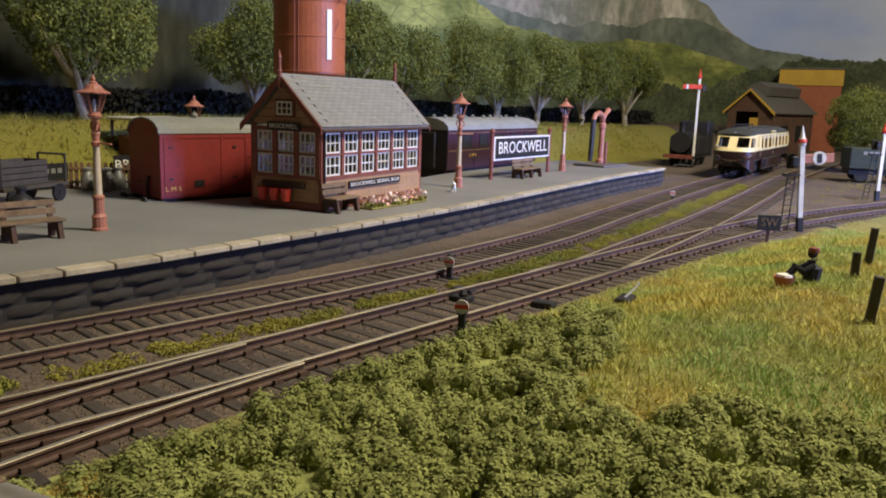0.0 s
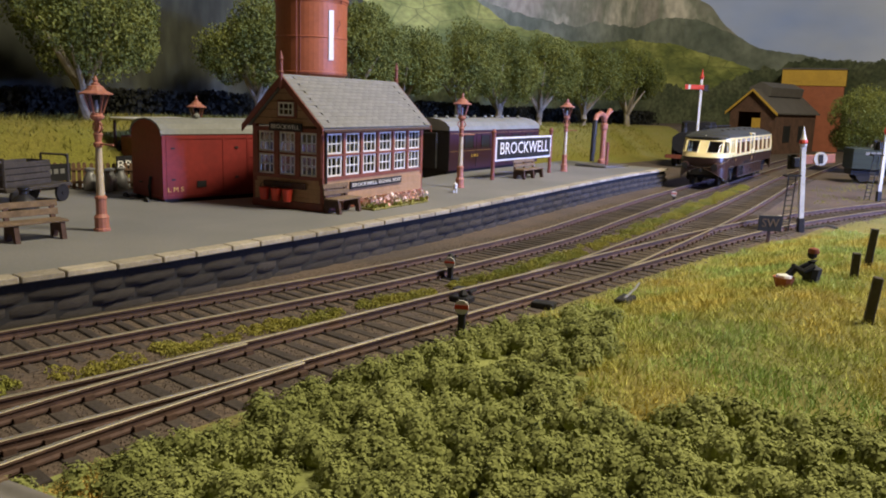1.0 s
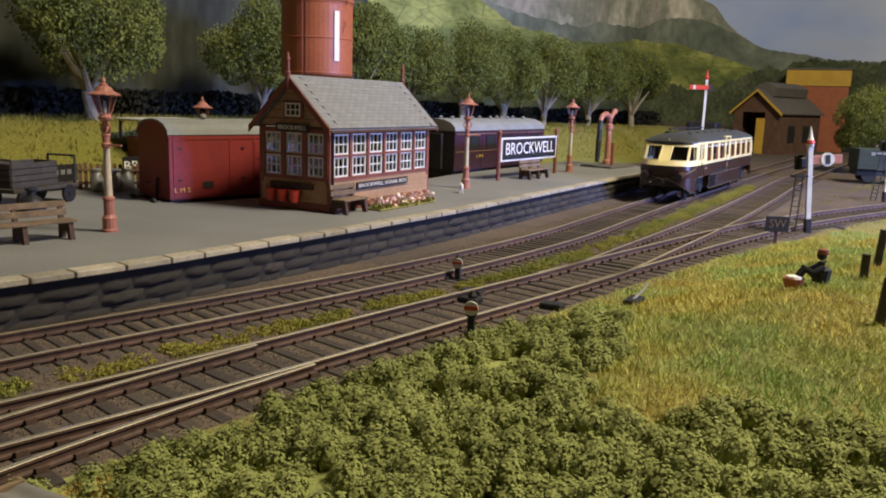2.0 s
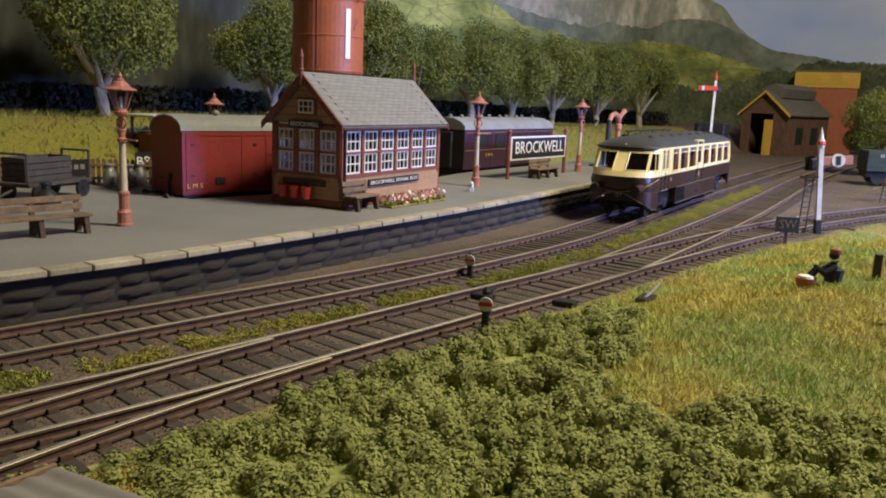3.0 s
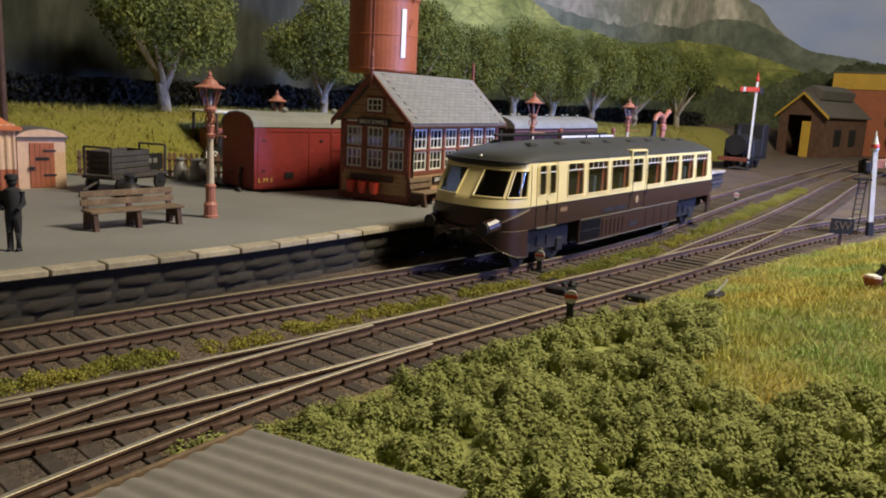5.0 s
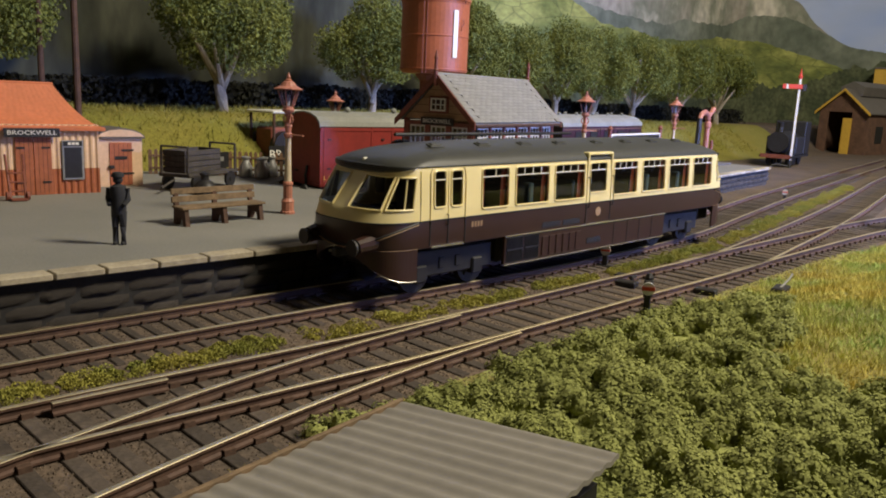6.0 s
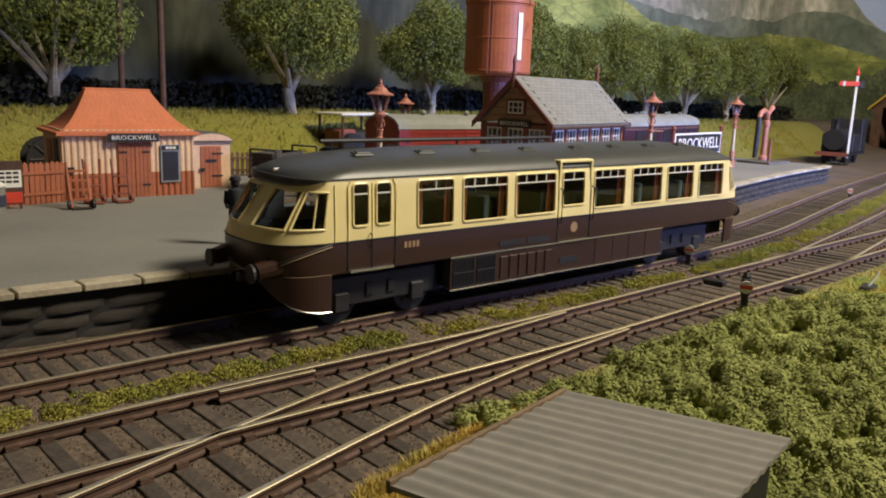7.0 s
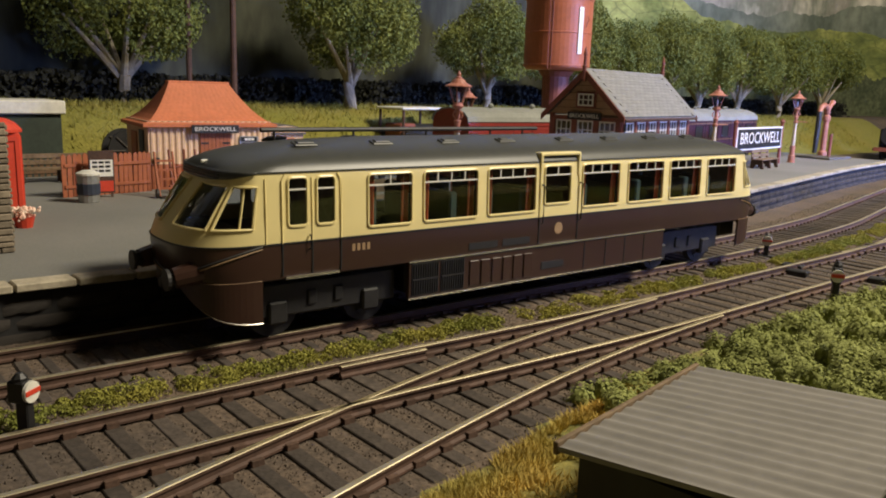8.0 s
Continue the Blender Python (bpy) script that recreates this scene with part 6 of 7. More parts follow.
def yard():
    """Distant yard: engine shed, yellow store, wagons, small engine, canopy loco."""
    e = thing("engine_shed", -759, 2102, -6, -7, "brown brick engine shed with a dark slate roof", "engine shed")
    W, L, H, R = 122.0, 245.0, 105.0, 160.0
    for x0, x1, y0, y1 in ((0, 4, 0, L), (W - 4, W, 0, L), (4, W - 4, L - 4, L)):
        part("wall", box(B(), x0, x1, y0, y1, 0, H), BRICK, e, "brown brick wall")
    part("front_wall", box(B(), 4, 22, 0, 4, 0, H), BRICK, e, "brown brick pier")
    part("front_wall", box(B(), W - 40, W - 4, 0, 4, 0, H), BRICK, e, "brown brick pier")
    part("gable", prism(B(), [(0, H), (W, H), (W / 2, R)], 0, 4, "y"), BRICK, e, "brown gable")
    for s in (0, 1):
        x0, x1 = (-8, W / 2) if s == 0 else (W + 8, W / 2)
        part("roof_slope", prism(B(), [(x0, H - 4), (x1, R), (x1, R + 3), (x0, H - 1)], -10, L + 6, "y"), CORRUGATED, e, "dark slate roof slope")
        part("bargeboard", prism(B(), [(x0, H - 8), (x1, R - 3), (x1, R + 3), (x0, H - 1)], -13, -10.2, "y"), YELLOW, e, "ochre bargeboard")
    part("roof_vent", prism(B(), [(W / 2 - 26, R - 14), (W / 2 + 26, R - 14), (W / 2 + 30, R + 8), (W / 2, R + 22), (W / 2 - 30, R + 8)], 30, L - 20, "y"), CORRUGATED, e, "dark smoke louvre")
    part("door", box(B(), W - 58, W - 38, -8, -2, 0, 90), YELLOW, e, "ochre open door leaf")
    part("side_window", box(B(), W, W + 1, 50, 90, 30, 72), SIGNBLACK, e, "dark side window")
    part("side_window", box(B(), W, W + 1, 140, 180, 30, 72), SIGNBLACK, e, "dark side window")
    y = thing("yellow_store", -722, 2388, -6, 12, "mustard yellow boarded store over red brick", "warehouse")
    part("base", box(B(), 0, 158, 0, 60, 0, 182), RUSTWALL, y, "red brick base")
    part("upper", box(B(), -3, 161, -3, 63, 182, 226), YELLOW, y, "mustard upper storey")
    part("roof", prism(B(), [(-6, 226), (164, 226), (160, 230), (-2, 230)], -6, 66, "y"), CORRUGATED, y, "dark low roof")
    for i in range(3):
        part("window", box(B(), 22 + i * 44, 40 + i * 44, -4, -3, 194, 212), YELLOW, y, "boarded opening")
    for i, (x, yy, rz, mat, lab) in enumerate(((-262, 1400, -62, GREENSHED, "dark green open goods wagon in the yard"), (-165, 1452, -62, BLUEWAGON, "blue-grey open goods wagon in the yard"))):
        w = thing("goods_wagon", x, yy, -2, rz, lab, "goods wagon")
        part("body", box(B(), -26, 26, -48, 48, 20, 52, 1), mat, w, "boarded wagon body")
        for k in range(3):
            part("plank_line", box(B(), -26.4, 26.4, -48.4, 48.4, 27 + k * 8, 27.6 + k * 8), BLACK, w)
        part("underframe", box(B(), -20, 20, -46, 46, 11, 20), BLACK, w, "black underframe")
        for s in (-1, 1):
            for d in (-28, 28):
                m = Matrix.Translation((s * 17, d, 10)) @ Matrix.Rotation(radians(90), 4, "Y")
                part("wheel", cyl(B(), 0, 0, -2, 2, 10, 10, 16, m), BLACK, w, "black wheel")
        bm = B()
        for k in range(3):
            box(bm, -26.6, -26.2, -30 + k * 8, -24 + k * 8, 42, 47), box(bm, 26.2, 26.6, -30 + k * 8, -24 + k * 8, 42, 47)
        part("letter_bars", bm, ZINC, w, "pale bars of lettering")
    t = thing("tank_engine", -600, 1470, -4, 8, "black tank engine with a red buffer beam by the shed", "locomotive")
    part("boiler", tube(B(), [(0, -60, 44), (0, 30, 44)], 19, 16), BLACK, t, "black boiler")
    part("side_tank", box(B(), -27, 27, -30, 30, 20, 54, 2), BLACK, t, "black side tank")
    part("cab", box(B(), -28, 28, 30, 74, 20, 82, 2), BLACK, t, "black cab")
    part("chimney", lathe(B(), [(6, 60), (5, 72), (7, 80), (6, 80)], 12, 0, -48), BLACK, t, "black chimney")
    part("buffer_beam", box(B(), -26, 26, -68, -64, 15, 22), BRICKRED, t, "dull red buffer beam")
    part("running_plate", box(B(), -28, 28, -66, 78, 16, 20), BLACK, t, "black running plate")
    for s in (-1, 1):
        for d in (-40, 0, 44):
            m = Matrix.Translation((s * 17, d, 14)) @ Matrix.Rotation(radians(90), 4, "Y")
            part("wheel", cyl(B(), 0, 0, -2, 2, 14, 14, 20, m), BLACK, t, "black driving wheel")
    # canopied engine behind the red van
    c = thing("canopied_engine", -800, 478, 14, 8, "dark traction engine under a pale canopy behind the bay", "traction engine")
    part("canopy", box(B(), -22, 22, -40, 40, 56, 59, 1), OFFWHITE, c, "pale canopy roof")
    for x in (-19, 19):
        for yy in (-36, 34):
            part("canopy_post", cyl(B(), x, yy, 0, 56, 1.6, 1.6, 8), DARKWOOD, c, "dark canopy post")
    part("boiler", tube(B(), [(0, -10, 26), (0, 60, 26)], 13, 14), BLACK, c, "dark boiler")
    part("cylinder_block", box(B(), -14, 14, -34, -8, 6, 40, 2), BRICKRED, c, "red-brown fittings")
    for s in (-1, 1):
        m = Matrix.Translation((s * 18, -20, 18)) @ Matrix.Rotation(radians(90), 4, "Y")
        part("wheel", cyl(B(), 0, 0, -4, 4, 18, 18, 24, m), IRON, c, "dark iron wheel")
    # telegraph poles
    for x, yy, h in ((-760, 225, 230), (-932, 257, 210)):
        p = thing("telegraph_pole", x, yy, ground_z(x, yy), 0, "tall dark brown telegraph pole", "telegraph pole", "telegraph poles")
        part("pole", cyl(B(), 0, 0, -4, h, 3.4, 2.6, 10), DARKWOOD, p, "dark round pole")


# ---------------------------------------------------------------- plants
def leaf_quads(points, size, rnd, squash=1.0):
    """Small bent leaf facets at points (millimetres), as one vertex and face list."""
    vs, fs = [], []
    for p, k in points:
        q = Euler((rnd.uniform(0, 6.3), rnd.uniform(0, 6.3), rnd.uniform(0, 6.3))).to_matrix()
        s = size * k * rnd.uniform(.6, 1.4)
        b = len(vs)
        for a in ((-s, -.6 * s, 0), (s, -.6 * s, .25 * s), (.8 * s, .7 * s, 0), (-.8 * s, .6 * s, .3 * s)):
            v = q @ Vector(a)
            vs.append(((p[0] + v.x) * MM, (p[1] + v.y) * MM, (p[2] + v.z * squash) * MM))
        fs.append((b, b + 1, b + 2, b + 3))
    return vs, fs


def stuff(name, vs, fs, mat, label, category, parent=None):
    me = bpy.data.meshes.new(name)
    me.from_pydata(vs, [], fs)
    me.materials.append(mat)
    ob = new(name, me)
    if parent:
        ob.parent = parent
        ob["label"] = label
        return ob
    return tagged(ob, label, category, kind="stuff")


def crumbs(points, size, rnd):
    """Foam crumbs: small bent facets that lie loosely along a clump's skin."""
    vs, fs = [], []
    for p, o in points:
        n = Vector((o[0] + rnd.gauss(0, .15), o[1] + rnd.gauss(0, .15), o[2] + rnd.gauss(0, .15) + .1))
        u = n.orthogonal().normalized()
        w = n.cross(u).normalized()
        t, s = rnd.uniform(0, 6.28), size * rnd.uniform(.6, 1.5)
        u, w = u * math.cos(t) + w * math.sin(t), w * math.cos(t) - u * math.sin(t)
        b = len(vs)
        for i, j in ((-s, -.6 * s), (s, -.7 * s), (.8 * s, .7 * s), (-.7 * s, .6 * s)):
            vs.append(((p[0] + u.x * i + w.x * j) * MM, (p[1] + u.y * i + w.y * j) * MM, (p[2] + u.z * i + w.z * j) * MM))
        fs.append((b, b + 1, b + 2, b + 3))
    return vs, fs


def in_bushes(x, y):
    """Where the foam bushes grow: near the camera, with a tongue along the track."""
    if x < -206 + 8 * noise.noise((y / 30, 3, 0)) + max(0, 70 - y) * .25 + max(0, y - 290) * .35:
        return False
    wob = 16 * noise.noise((x / 30, y / 30, 8))
    near = y < 232 + (x + 122) * .45 + wob and x > -130
    tongue = y < 345 + wob and x < -128 - (y - 230) * .3 + wob
    hut = x < -96 and y < 66
    return (near or tongue) and not hut


def bushes():
    """Low clumped foam bushes over the front of the mound."""
    rnd = random.Random(21)
    pts, vs0, fs0, clumps = [], [], [], []
    while len(clumps) < 4000:
        x, y = rnd.uniform(-222, 60), rnd.uniform(-120, 370)
        if in_bushes(x, y):
            clumps.append((x, y))
    unit = B()
    bmesh.ops.create_icosphere(unit, subdivisions=2, radius=1)
    uv = [v.co.copy() for v in unit.verts]
    uf = [tuple(v.index for v in f.verts) for f in unit.faces]
    unit.free()
    for x, y in clumps:
        r = rnd.uniform(2.2, 5.8)
        h = r * rnd.uniform(.9, 1.3) * (1.3 + .7 * noise.noise((x / 20, y / 20, 1)))
        g = ground_z(x, y) - .5 + 3.2 * max(0, noise.noise((x / 26, y / 26, 12)) + .1) + 6.5 * max(-.2, noise.noise((x / 13, y / 13, 15)))
        b, k = len(vs0), rnd.uniform(0, 50)
        for v in uv:
            q = .62 + .42 * noise.noise(v * 2.2 + Vector((k, 0, 0))) + .3 * noise.noise(v * 5 + Vector((k, 0, 3)))
            vs0.append(((x + v.x * r * q) * MM, (y + v.y * r * q) * MM, (g + v.z * h * q) * MM))
        fs0 += [tuple(i + b for i in f) for f in uf]
        for _ in range(int(150 * (r / 4) ** 2)):
            a, c = rnd.uniform(0, 6.28), rnd.random()
            rr = math.sqrt(1 - c * c)
            o = (rr * math.cos(a), rr * math.sin(a), c)
            f = (.78 + .42 * noise.noise((o[0] * 2.2 + k, o[1] * 2.2, o[2] * 2.2)) + rnd.uniform(-.05, .22))
            pts.append(((x + r * o[0] * f, y + r * o[1] * f, g + h * c * f), o))
    vs, fs = crumbs(pts, .46, rnd)
    n = len(vs0)
    ob = stuff("foam_bushes", vs0 + vs, fs0 + [tuple(i + n for i in f) for f in fs], FOAM, "dense olive green clumped foam bushes", "bushes")


def grass():
    rnd = random.Random(22)
    vs, fs = [], []
    n = 0
    while n < 115000:
        x, y = rnd.uniform(-215, 150), 190 + 600 * rnd.random() ** 1.3
        edge = -203 + max(0, y - 560) * .12 + 8 * noise.noise((y / 25, 0, 4))
        if x < edge or in_bushes(x, y):
            continue
        n += 1
        g = ground_z(x, y) - .4
        h = rnd.uniform(1.8, 4.4) * (1 + .5 * noise.noise((x / 20, y / 20, 9)))
        a, w = rnd.uniform(0, 6.28), rnd.uniform(.18, .34)
        lx, ly = rnd.gauss(0, 1.8), rnd.gauss(0, 1.8)
        b = len(vs)
        dx, dy = w * math.cos(a), w * math.sin(a)
        for p in ((x - dx, y - dy, g), (x + dx, y + dy, g), (x + lx, y + ly, g + h)):
            vs.append((p[0] * MM, p[1] * MM, p[2] * MM))
        fs.append((b, b + 1, b + 2))
    stuff("static_grass", vs, fs, BLADE, "green and straw coloured static grass", "grass")
    # yellow tufts by the hut and along the near track
    vs, fs = [], []
    for _ in range(36000):
        y = rnd.uniform(-160, 110)
        x = along(SPUR, y) + 34 + abs(rnd.gauss(0, 11))
        if noise.noise((x / 14, y / 14, 2)) < -.38:
            continue
        g = ground_z(x, y) - .4
        a, w = rnd.uniform(0, 6.28), .3
        b = len(vs)
        h = rnd.uniform(1.5, 4.2)
        for p in ((x - w * math.cos(a), y - w * math.sin(a), g), (x + w * math.cos(a), y + w * math.sin(a), g), (x + rnd.gauss(0, 1.8), y + rnd.gauss(0, 1.8), g + h)):
            vs.append((p[0] * MM, p[1] * MM, p[2] * MM))
        fs.append((b, b + 1, b + 2))
    stuff("straw_grass", vs, fs, STRAW, "straw yellow grass beside the track", "grass")


def weeds():
    """The strip of weeds between the platform line and the loop."""
    rnd = random.Random(23)
    pts = []
    for _ in range(2100):
        y = rnd.uniform(-260, 1150)
        m, l = along(MAIN, y) + 30, along(LOOP, y) - 30
        c = (m + l) / 2 + 5 * noise.noise((y / 40, 1, 1))
        if noise.noise((y / 22, 7, 0)) < -.3:
            continue
        x = c + rnd.gauss(0, 4.2)
        if not m - 1 < x < l + 1:
            continue
        r = rnd.uniform(1.6, 4.0)
        for _ in range(130):
            a, cc = rnd.uniform(0, 6.28), rnd.random()
            rr = math.sqrt(1 - cc * cc)
            pts.append(((x + r * rr * math.cos(a), y + r * rr * math.sin(a), -6 + r * 1.1 * cc), 1))
    for _ in range(500):
        x, y = rnd.uniform(-300, -60), rnd.uniform(760, 1400)
        if min(abs(x - along(YARD, y)), abs(x - along(LOOP, y))) < 36:
            continue
        if noise.noise((x / 50, y / 50, 3)) < 0:
            continue
        for _ in range(16):
            pts.append(((x + rnd.gauss(0, 5), y + rnd.gauss(0, 5), ground_z(x, y) + rnd.uniform(0, 5)), 1.6))
    vs, fs = leaf_quads(pts, .34, rnd)
    stuff("lineside_weeds", vs, fs, WEED, "yellow green weeds between the tracks", "weeds")


def ash_grit():
    """Loose ash and small stones between and beside the sleepers."""
    rnd = random.Random(31)
    vs, fs = [], []
    for P, n, y0, y1 in ((MAIN, 26000, -250, 800), (LOOP, 30000, -250, 800), (SPUR, 14000, -250, 200), (YARD, 5000, 420, 900)):
        for _ in range(n):
            y = y0 + (y1 - y0) * rnd.random() ** 1.35
            x = along(P, y) + rnd.uniform(-44, 44)
            z, s = ground_z(x, y), rnd.uniform(.25, .8)
            t, b = rnd.uniform(0, 6.28), len(vs)
            for i in range(3):
                q = s * rnd.uniform(.7, 1.3)
                vs.append(((x + q * math.cos(t + i * 2.1)) * MM, (y + q * math.sin(t + i * 2.1)) * MM, (z - .25) * MM))
            vs.append(((x + rnd.uniform(-.3, .3) * s) * MM, (y + rnd.uniform(-.3, .3) * s) * MM, (z + s * rnd.uniform(.5, 1)) * MM))
            fs += [(b, b + 1, b + 3), (b + 1, b + 2, b + 3), (b + 2, b, b + 3)]
    stuff("ash_grit", vs, fs, GRIT, "loose brown ash and grit among the sleepers", "ballast")


def bank_tufts():
    rnd = random.Random(24)
    vs, fs = [], []
    for _ in range(26000):
        x, y = rnd.uniform(-985, -715), rnd.uniform(-250, 1700)
        g = ground_z(x, y) - .5
        if g < 4:
            continue
        a, w, h = rnd.uniform(0, 6.28), rnd.uniform(.5, .9), rnd.uniform(3, 8)
        b = len(vs)
        for p in ((x - w * math.cos(a), y - w * math.sin(a), g), (x + w * math.cos(a), y + w * math.sin(a), g), (x + rnd.gauss(0, 3), y + rnd.gauss(0, 3), g + h)):
            vs.append((p[0] * MM, p[1] * MM, p[2] * MM))
        fs.append((b, b + 1, b + 2))
    stuff("bank_grass", vs, fs, BANKBLADE, "yellow green grass on the back bank", "grass")


def tree(x, y, h, spread, trunk, seed, label, z=None, leaves=21000):
    rnd = random.Random(seed)
    z = ground_z(x, y) - 2 if z is None else z
    ob = thing("tree", x, y, z, rnd.uniform(0, 360), label, "tree", "trees along the bank")
    bm = B()
    k = spread / 60
    tube(bm, [(0, 0, 0), (rnd.uniform(-2, 2), 0, trunk * .5), (rnd.uniform(-4, 4), rnd.uniform(-4, 4), trunk)], [5.5 * k, 4.4 * k, 4 * k], 9)
    tips = []
    for i in range(6):
        a = i * 1.05 + rnd.uniform(-.3, .3)
        r = spread * rnd.uniform(.4, .65)
        tip = (r * math.cos(a), r * math.sin(a), trunk + (h - trunk) * rnd.uniform(.35, .7))
        tube(bm, [(0, 0, trunk * .8), (tip[0] * .4, tip[1] * .4, trunk + (tip[2] - trunk) * .35), tip], [3 * k, 2.1 * k, .8 * k], 7)
        tips.append(tip)
    part("trunk", bm, BARK, ob, "pale forked trunk", smooth=True)
    pts = []
    blobs = []
    for i in range(26):
        a, u = rnd.uniform(0, 6.28), rnd.uniform(-.75, 1)
        rr = math.sqrt(max(0, 1 - u * u)) * spread * .68
        blobs.append((rr * math.cos(a), rr * math.sin(a), trunk + (h - trunk) * (.52 + .36 * u), spread * rnd.uniform(.24, .42)))
    for i in range(leaves):
        bx, by, bz, br = rnd.choice(blobs)
        d = Vector((rnd.gauss(0, 1), rnd.gauss(0, 1), rnd.gauss(0, 1))).normalized() * br * rnd.uniform(.7, 1.06)
        pts.append(((bx + d.x, by + d.y, bz + d.z), 1.0))
    vs, fs = leaf_quads(pts, spread * .0165, rnd)
    stuff("crown", vs, fs, LEAF, "dense olive leaf crown", "", ob)


def trees():
    # near row on the bank, front to far
    spots = [(-975, 198, 190, 98), (-878, 441, 160, 92), (-880, 678, 150, 78), (-870, 839, 165, 80), (-865, 945, 150, 78), (-862, 1089, 165, 82), (-860, 1206, 165, 80), (-840, 1312, 160, 82), (-850, 1500, 165, 84),
             (-850, 1700, 165, 84), (-990, -60, 185, 95)]
    for i, (x, y, h, s) in enumerate(spots):
        tree(x, y, h, s, 34, 40 + i, "round olive green tree with a pale forked trunk")
    tree(-335, 1600, 150, 66, 30, 77, "rounded dark green tree behind the yard", z=-6)


# Leaf mass coloured near black, standing for the shadow behind the bank trees.
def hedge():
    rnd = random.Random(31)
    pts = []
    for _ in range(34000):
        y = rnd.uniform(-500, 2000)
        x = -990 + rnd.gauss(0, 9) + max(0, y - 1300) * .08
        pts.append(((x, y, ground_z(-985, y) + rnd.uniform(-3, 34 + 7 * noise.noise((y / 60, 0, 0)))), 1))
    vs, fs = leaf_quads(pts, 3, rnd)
    stuff("dark_hedge", vs, fs, HEDGE, "hedge along the bank top, shade put into its near-black colour", "hedge")


# ---------------------------------------------------------------- painted backdrop
BACK = [(-1300, -1046), (-600, -1046), (600, -1046), (1300, -1042), (1700, -1015)]


def backdrop_line():
    """Plan of the backdrop: along the back, round the corner, across the far end."""
    pts = [(-1046, -1300 + 100 * i) for i in range(29)]
    cx, cy, r = -646, 1500 + 600, 400
    pts = [p for p in pts if p[1] <= cy]
    for i in range(1, 13):
        a = math.pi - i * (math.pi / 2) / 12
        pts.append((cx + r * math.cos(a), cy + r * math.sin(a)))
    for i in range(1, 14):
        pts.append((cx + i * 90, cy + r))
    return pts


def paint(name, colour, second, scale, detail=6, third=None, spots=0.0, stretch=1.0, hedges=0.0):
    """Printed landscape colour: two or three tones broken by soft noise."""
    m = bpy.data.materials.new(name)
    m.use_nodes = True
    n, l = m.node_tree.nodes, m.node_tree.links
    b = n["Principled BSDF"]
    b.inputs["Roughness"].default_value = .9
    geo, mp = n.new("ShaderNodeNewGeometry"), n.new("ShaderNodeMapping")
    mp.inputs["Scale"].default_value = (1, 1, stretch)
    l.new(geo.outputs["Position"], mp.inputs[0])
    a, c = n.new("ShaderNodeTexNoise"), n.new("ShaderNodeTexNoise")
    a.inputs["Scale"].default_value, a.inputs["Detail"].default_value = scale, detail
    c.inputs["Scale"].default_value, c.inputs["Detail"].default_value = scale * 7, 3
    l.new(mp.outputs[0], a.inputs["Vector"]), l.new(mp.outputs[0], c.inputs["Vector"])
    r = n.new("ShaderNodeValToRGB")
    r.color_ramp.elements[0].position, r.color_ramp.elements[0].color = .38, (*colour, 1)
    r.color_ramp.elements[1].position, r.color_ramp.elements[1].color = .62, (*second, 1)
    if third:
        e = r.color_ramp.elements.new(.5)
        e.color = (*third, 1)
    l.new(a.outputs["Fac"], r.inputs[0])
    h, v = n.new("ShaderNodeHueSaturation"), n.new("ShaderNodeMapRange")
    v.inputs[1].default_value, v.inputs[2].default_value = .3, .7
    v.inputs[3].default_value, v.inputs[4].default_value = 1 - spots, 1 + spots
    l.new(c.outputs["Fac"], v.inputs[0]), l.new(v.outputs[0], h.inputs["Value"]), l.new(r.outputs[0], h.inputs["Color"])
    last = h.outputs[0]
    if hedges:
        vo, mr, mx = n.new("ShaderNodeTexVoronoi"), n.new("ShaderNodeMapRange"), n.new("ShaderNodeMix")
        vo.feature = "DISTANCE_TO_EDGE"
        vo.inputs["Scale"].default_value = hedges
        mp2 = n.new("ShaderNodeMapping")
        mp2.inputs["Scale"].default_value = (1, 1, 2.6)
        l.new(geo.outputs["Position"], mp2.inputs[0]), l.new(mp2.outputs[0], vo.inputs["Vector"])
        mr.inputs[1].default_value, mr.inputs[2].default_value = -.02, .03
        l.new(vo.outputs["Distance"], mr.inputs[0])
        mx.data_type = "RGBA"
        mx.inputs[6].default_value = (.06, .08, .03, 1)
        l.new(mr.outputs[0], mx.inputs[0]), l.new(last, mx.inputs[7])
        last = mx.outputs[2]
    l.new(last, b.inputs["Base Color"])
    return m


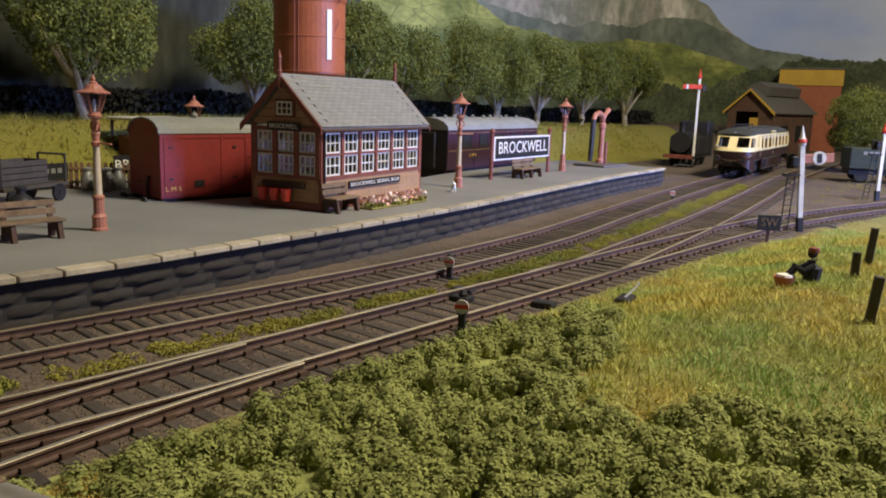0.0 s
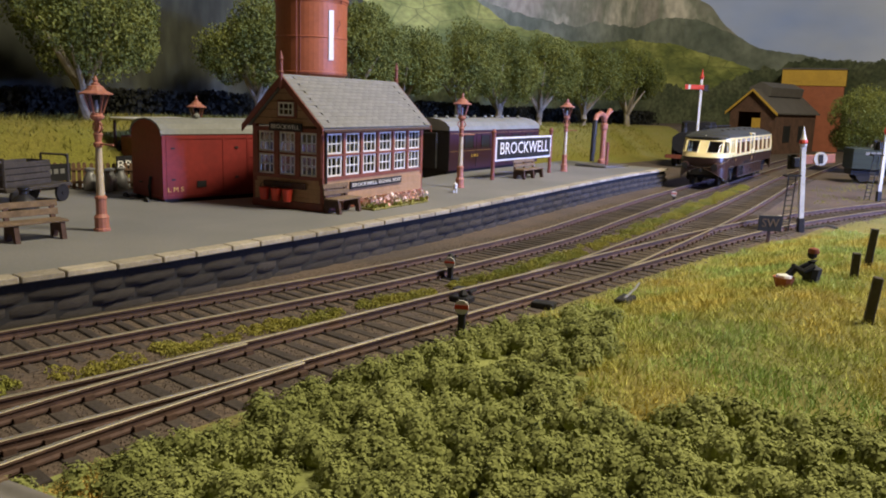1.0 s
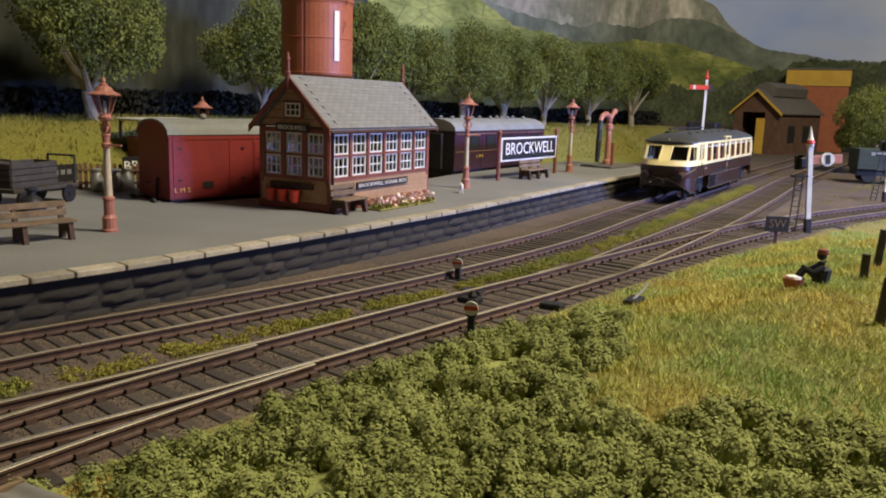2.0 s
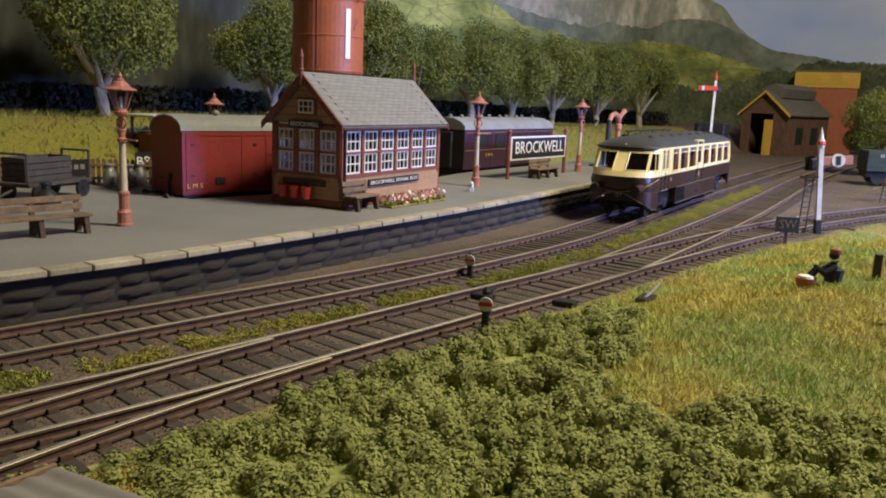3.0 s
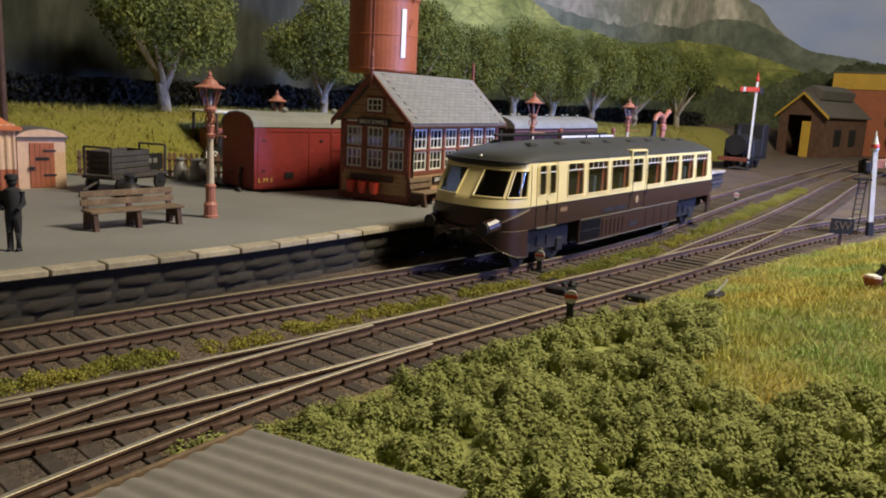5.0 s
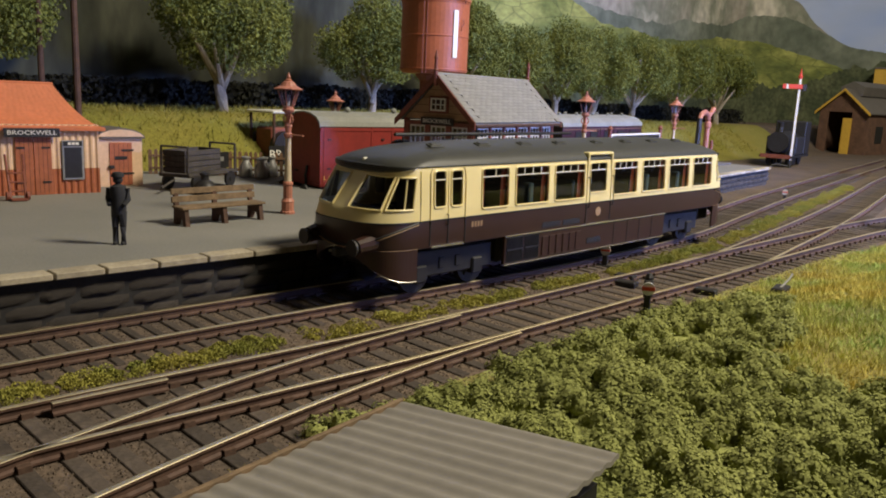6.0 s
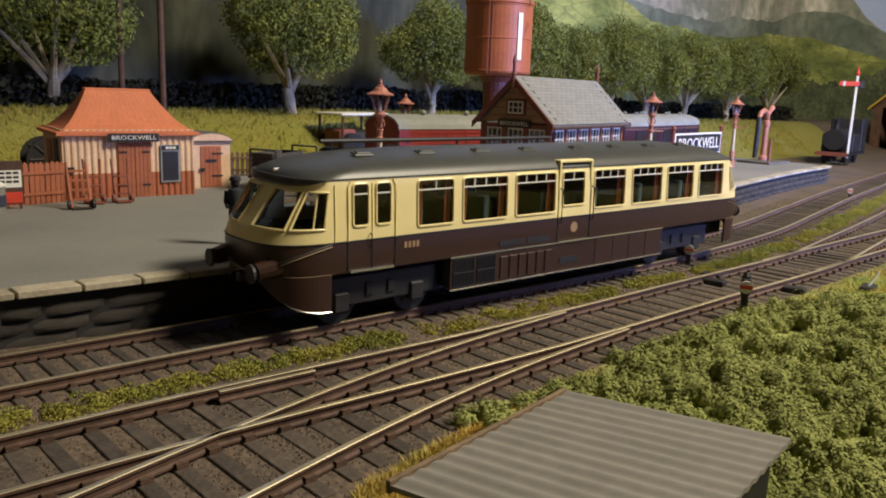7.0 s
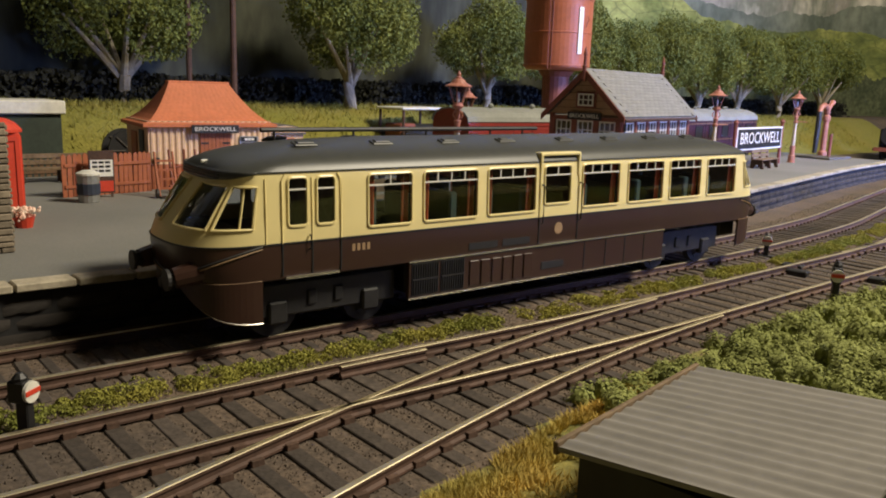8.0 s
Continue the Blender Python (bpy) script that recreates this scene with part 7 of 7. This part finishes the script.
def backdrop():
    line = backdrop_line()
    s = [0.0]
    for p, q in zip(line, line[1:]):
        s.append(s[-1] + math.hypot(q[0] - p[0], q[1] - p[1]))

    def place(d, off):
        d = max(0, min(s[-1] - 1e-3, d))
        i = max(k for k in range(len(s) - 1) if s[k] <= d)
        t = (d - s[i]) / (s[i + 1] - s[i])
        (x0, y0), (x1, y1) = line[i], line[i + 1]
        ln = math.hypot(x1 - x0, y1 - y0)
        nx, ny = (y1 - y0) / ln, -(x1 - x0) / ln
        return x0 + (x1 - x0) * t + nx * off, y0 + (y1 - y0) * t + ny * off

    root = thing("backdrop", 0, 0, 0, label="printed landscape backdrop of wooded hills, cliffs and pale sky", category="backdrop", kind="structure")

    def sheet(name, d0, d1, low, high, off, mat, label, rough=0.0, step=10.0, seed=0, scale=90.0):
        bm, prev = B(), None
        n = int((d1 - d0) / step)
        for i in range(n + 1):
            d = d0 + (d1 - d0) * i / n
            x, y = place(d, off)
            top = along(high, d) if isinstance(high, list) else high
            top += rough * (noise.noise((d / scale, seed, 0)) + .6 * noise.noise((d / scale * 3.1, seed, 1)) + .4 * noise.noise((d / scale * 8, seed, 2)))
            c = (bm.verts.new((x, y, low)), bm.verts.new((x, y, top)))
            if prev:
                bm.faces.new((prev[0], c[0], c[1], prev[1]))
            prev = c
        return part(name, bm, mat, root, label, smooth=True)

    SKY = paint("printed_sky", (.36, .47, .82), (.56, .62, .80), 1.6, 4, None, .03, 2)
    CLIFF = paint("printed_cliff", (.36, .34, .30), (.60, .57, .50), 7, 7, (.22, .24, .19), .2, .9)
    FAR = paint("printed_far_hill", (.12, .145, .115), (.20, .225, .18), 6, 6, None, .25)
    FIELD = paint("printed_fields", (.12, .15, .045), (.34, .36, .11), 7, 5, (.19, .22, .06), .25, 2.2, 11.0)
    WOOD = paint("printed_wood", (.045, .06, .03), (.10, .115, .06), 14, 8, None, .45)
    FOREST = paint("printed_forest", (.020, .023, .015), (.056, .059, .040), 9, 8, None, .4, .35)
    T = s[-1]
    sheet("sky_sheet", 0, T, -60, 760, 0, SKY, "pale grey-blue sky", step=20)
    sheet("cliff_hill", 2500, 3900, 0, HILL_CLIFF, 2.5, CLIFF, "distant limestone cliffs", 10, 8, 3, 120)
    sheet("far_hill", 2500, 4800, 0, HILL_FAR, 5, FAR, "dark wooded far hill", 7, 8, 5, 80)
    sheet("fields", 2100, 4600, 0, HILL_FIELD, 7.5, FIELD, "green hillside fields", 8, 8, 7, 110)
    sheet("field_trees", 2100, 4800, 0, HILL_WOOD, 10, WOOD, "dark belt of printed trees", 22, 4, 9, 40)
    sheet("forest", 0, 2350, 0, HILL_FOREST, 12.5, FOREST, "misty grey-green forest", 30, 5, 11, 60)


BANKBLADE = material("bank_grass_blade", (0.20, 0.195, 0.035), 0.9, vary=0.3, grain=90, stain=14, bump=0.0, second=(0.28, 0.24, 0.05), island=0.25)
STRAW = material("straw_grass", (0.62, 0.44, 0.11), 0.85, vary=0.3, grain=90, stain=20, bump=0.0, second=(0.40, 0.34, 0.09), island=0.3)
HILL_CLIFF = [(2500, 430), (2900, 450), (3500, 450), (3620, 430), (3667, 412), (3724, 368), (3780, 318), (3900, 250)]
HILL_FAR = [(2500, 330), (2795, 300), (3035, 292), (3201, 312), (3393, 318), (3530, 356), (3673, 354), (3780, 316), (3831, 289), (3942, 269), (4050, 253), (4192, 245), (4900, 235)]
HILL_FIELD = [(2100, 440), (2400, 420), (2560, 350), (2733, 282), (2936, 263), (3150, 259), (3398, 284), (3562, 283), (3718, 257), (3838, 219), (3921, 182), (4600, 150)]
HILL_WOOD = [(2100, 150), (2900, 165), (3120, 205), (3250, 245), (3400, 240), (3480, 190), (3700, 160), (3790, 205), (3900, 232), (4004, 252), (4200, 240), (4800, 235)]
HILL_FOREST = [(0, 470), (1200, 470), (2000, 470), (2200, 460), (2290, 330), (2350, 200)]

build_ground()
build_room()
backdrop()
build_platform()
build_track()
CAR, WHEELSETS = build_railcar()
signal_box()
red_van()
maroon_coach()
water_tower()
halt_hut()
lamp_hut()
front_hut()
station_corner()
yard()
lamp_post()
bench(-447, 181, 0, "weathered slatted platform bench with dark ends")
bench(-424, 404, 10, "weathered slatted bench against the signal box", 30)
bench(-497, 762, 6, "weathered slatted bench under the station sign", 50)
station_sign()
luggage_trolley()
churns()
fence("back_fence", -700, 262, -628, 372, PLAT, 22, PALING, "brown wooden paling fence behind the platform")
fence("hut_fence", -598, 22, -606, 82, PLAT, 28, RUSTWALL, "terracotta paling fence beside the hut", 3.5, 2.9)
fence("station_fence", -722, -60, -722, 150, PLAT, 14, PALING, "brown wooden paling fence at the back of the platform")
posters_and_small()
sack_truck()
flower_bed()
water_crane()
lineside()
bushes()
grass()
weeds()
ash_grit()
bank_tufts()
hedge()
trees()


def motions():
    walk(CAR, [(t, car_pose(y)) for t, y in RUN])
    for w, u in WHEELSETS:
        rows, t = [], 0.0
        for k in range(121):
            t = k / 15
            rows.append((t, pose(0, u * MM, 10.5 * MM, math.degrees((run_at(0) - run_at(t)) / 10.5), 0, 0)))
        walk(w, rows)


motions()
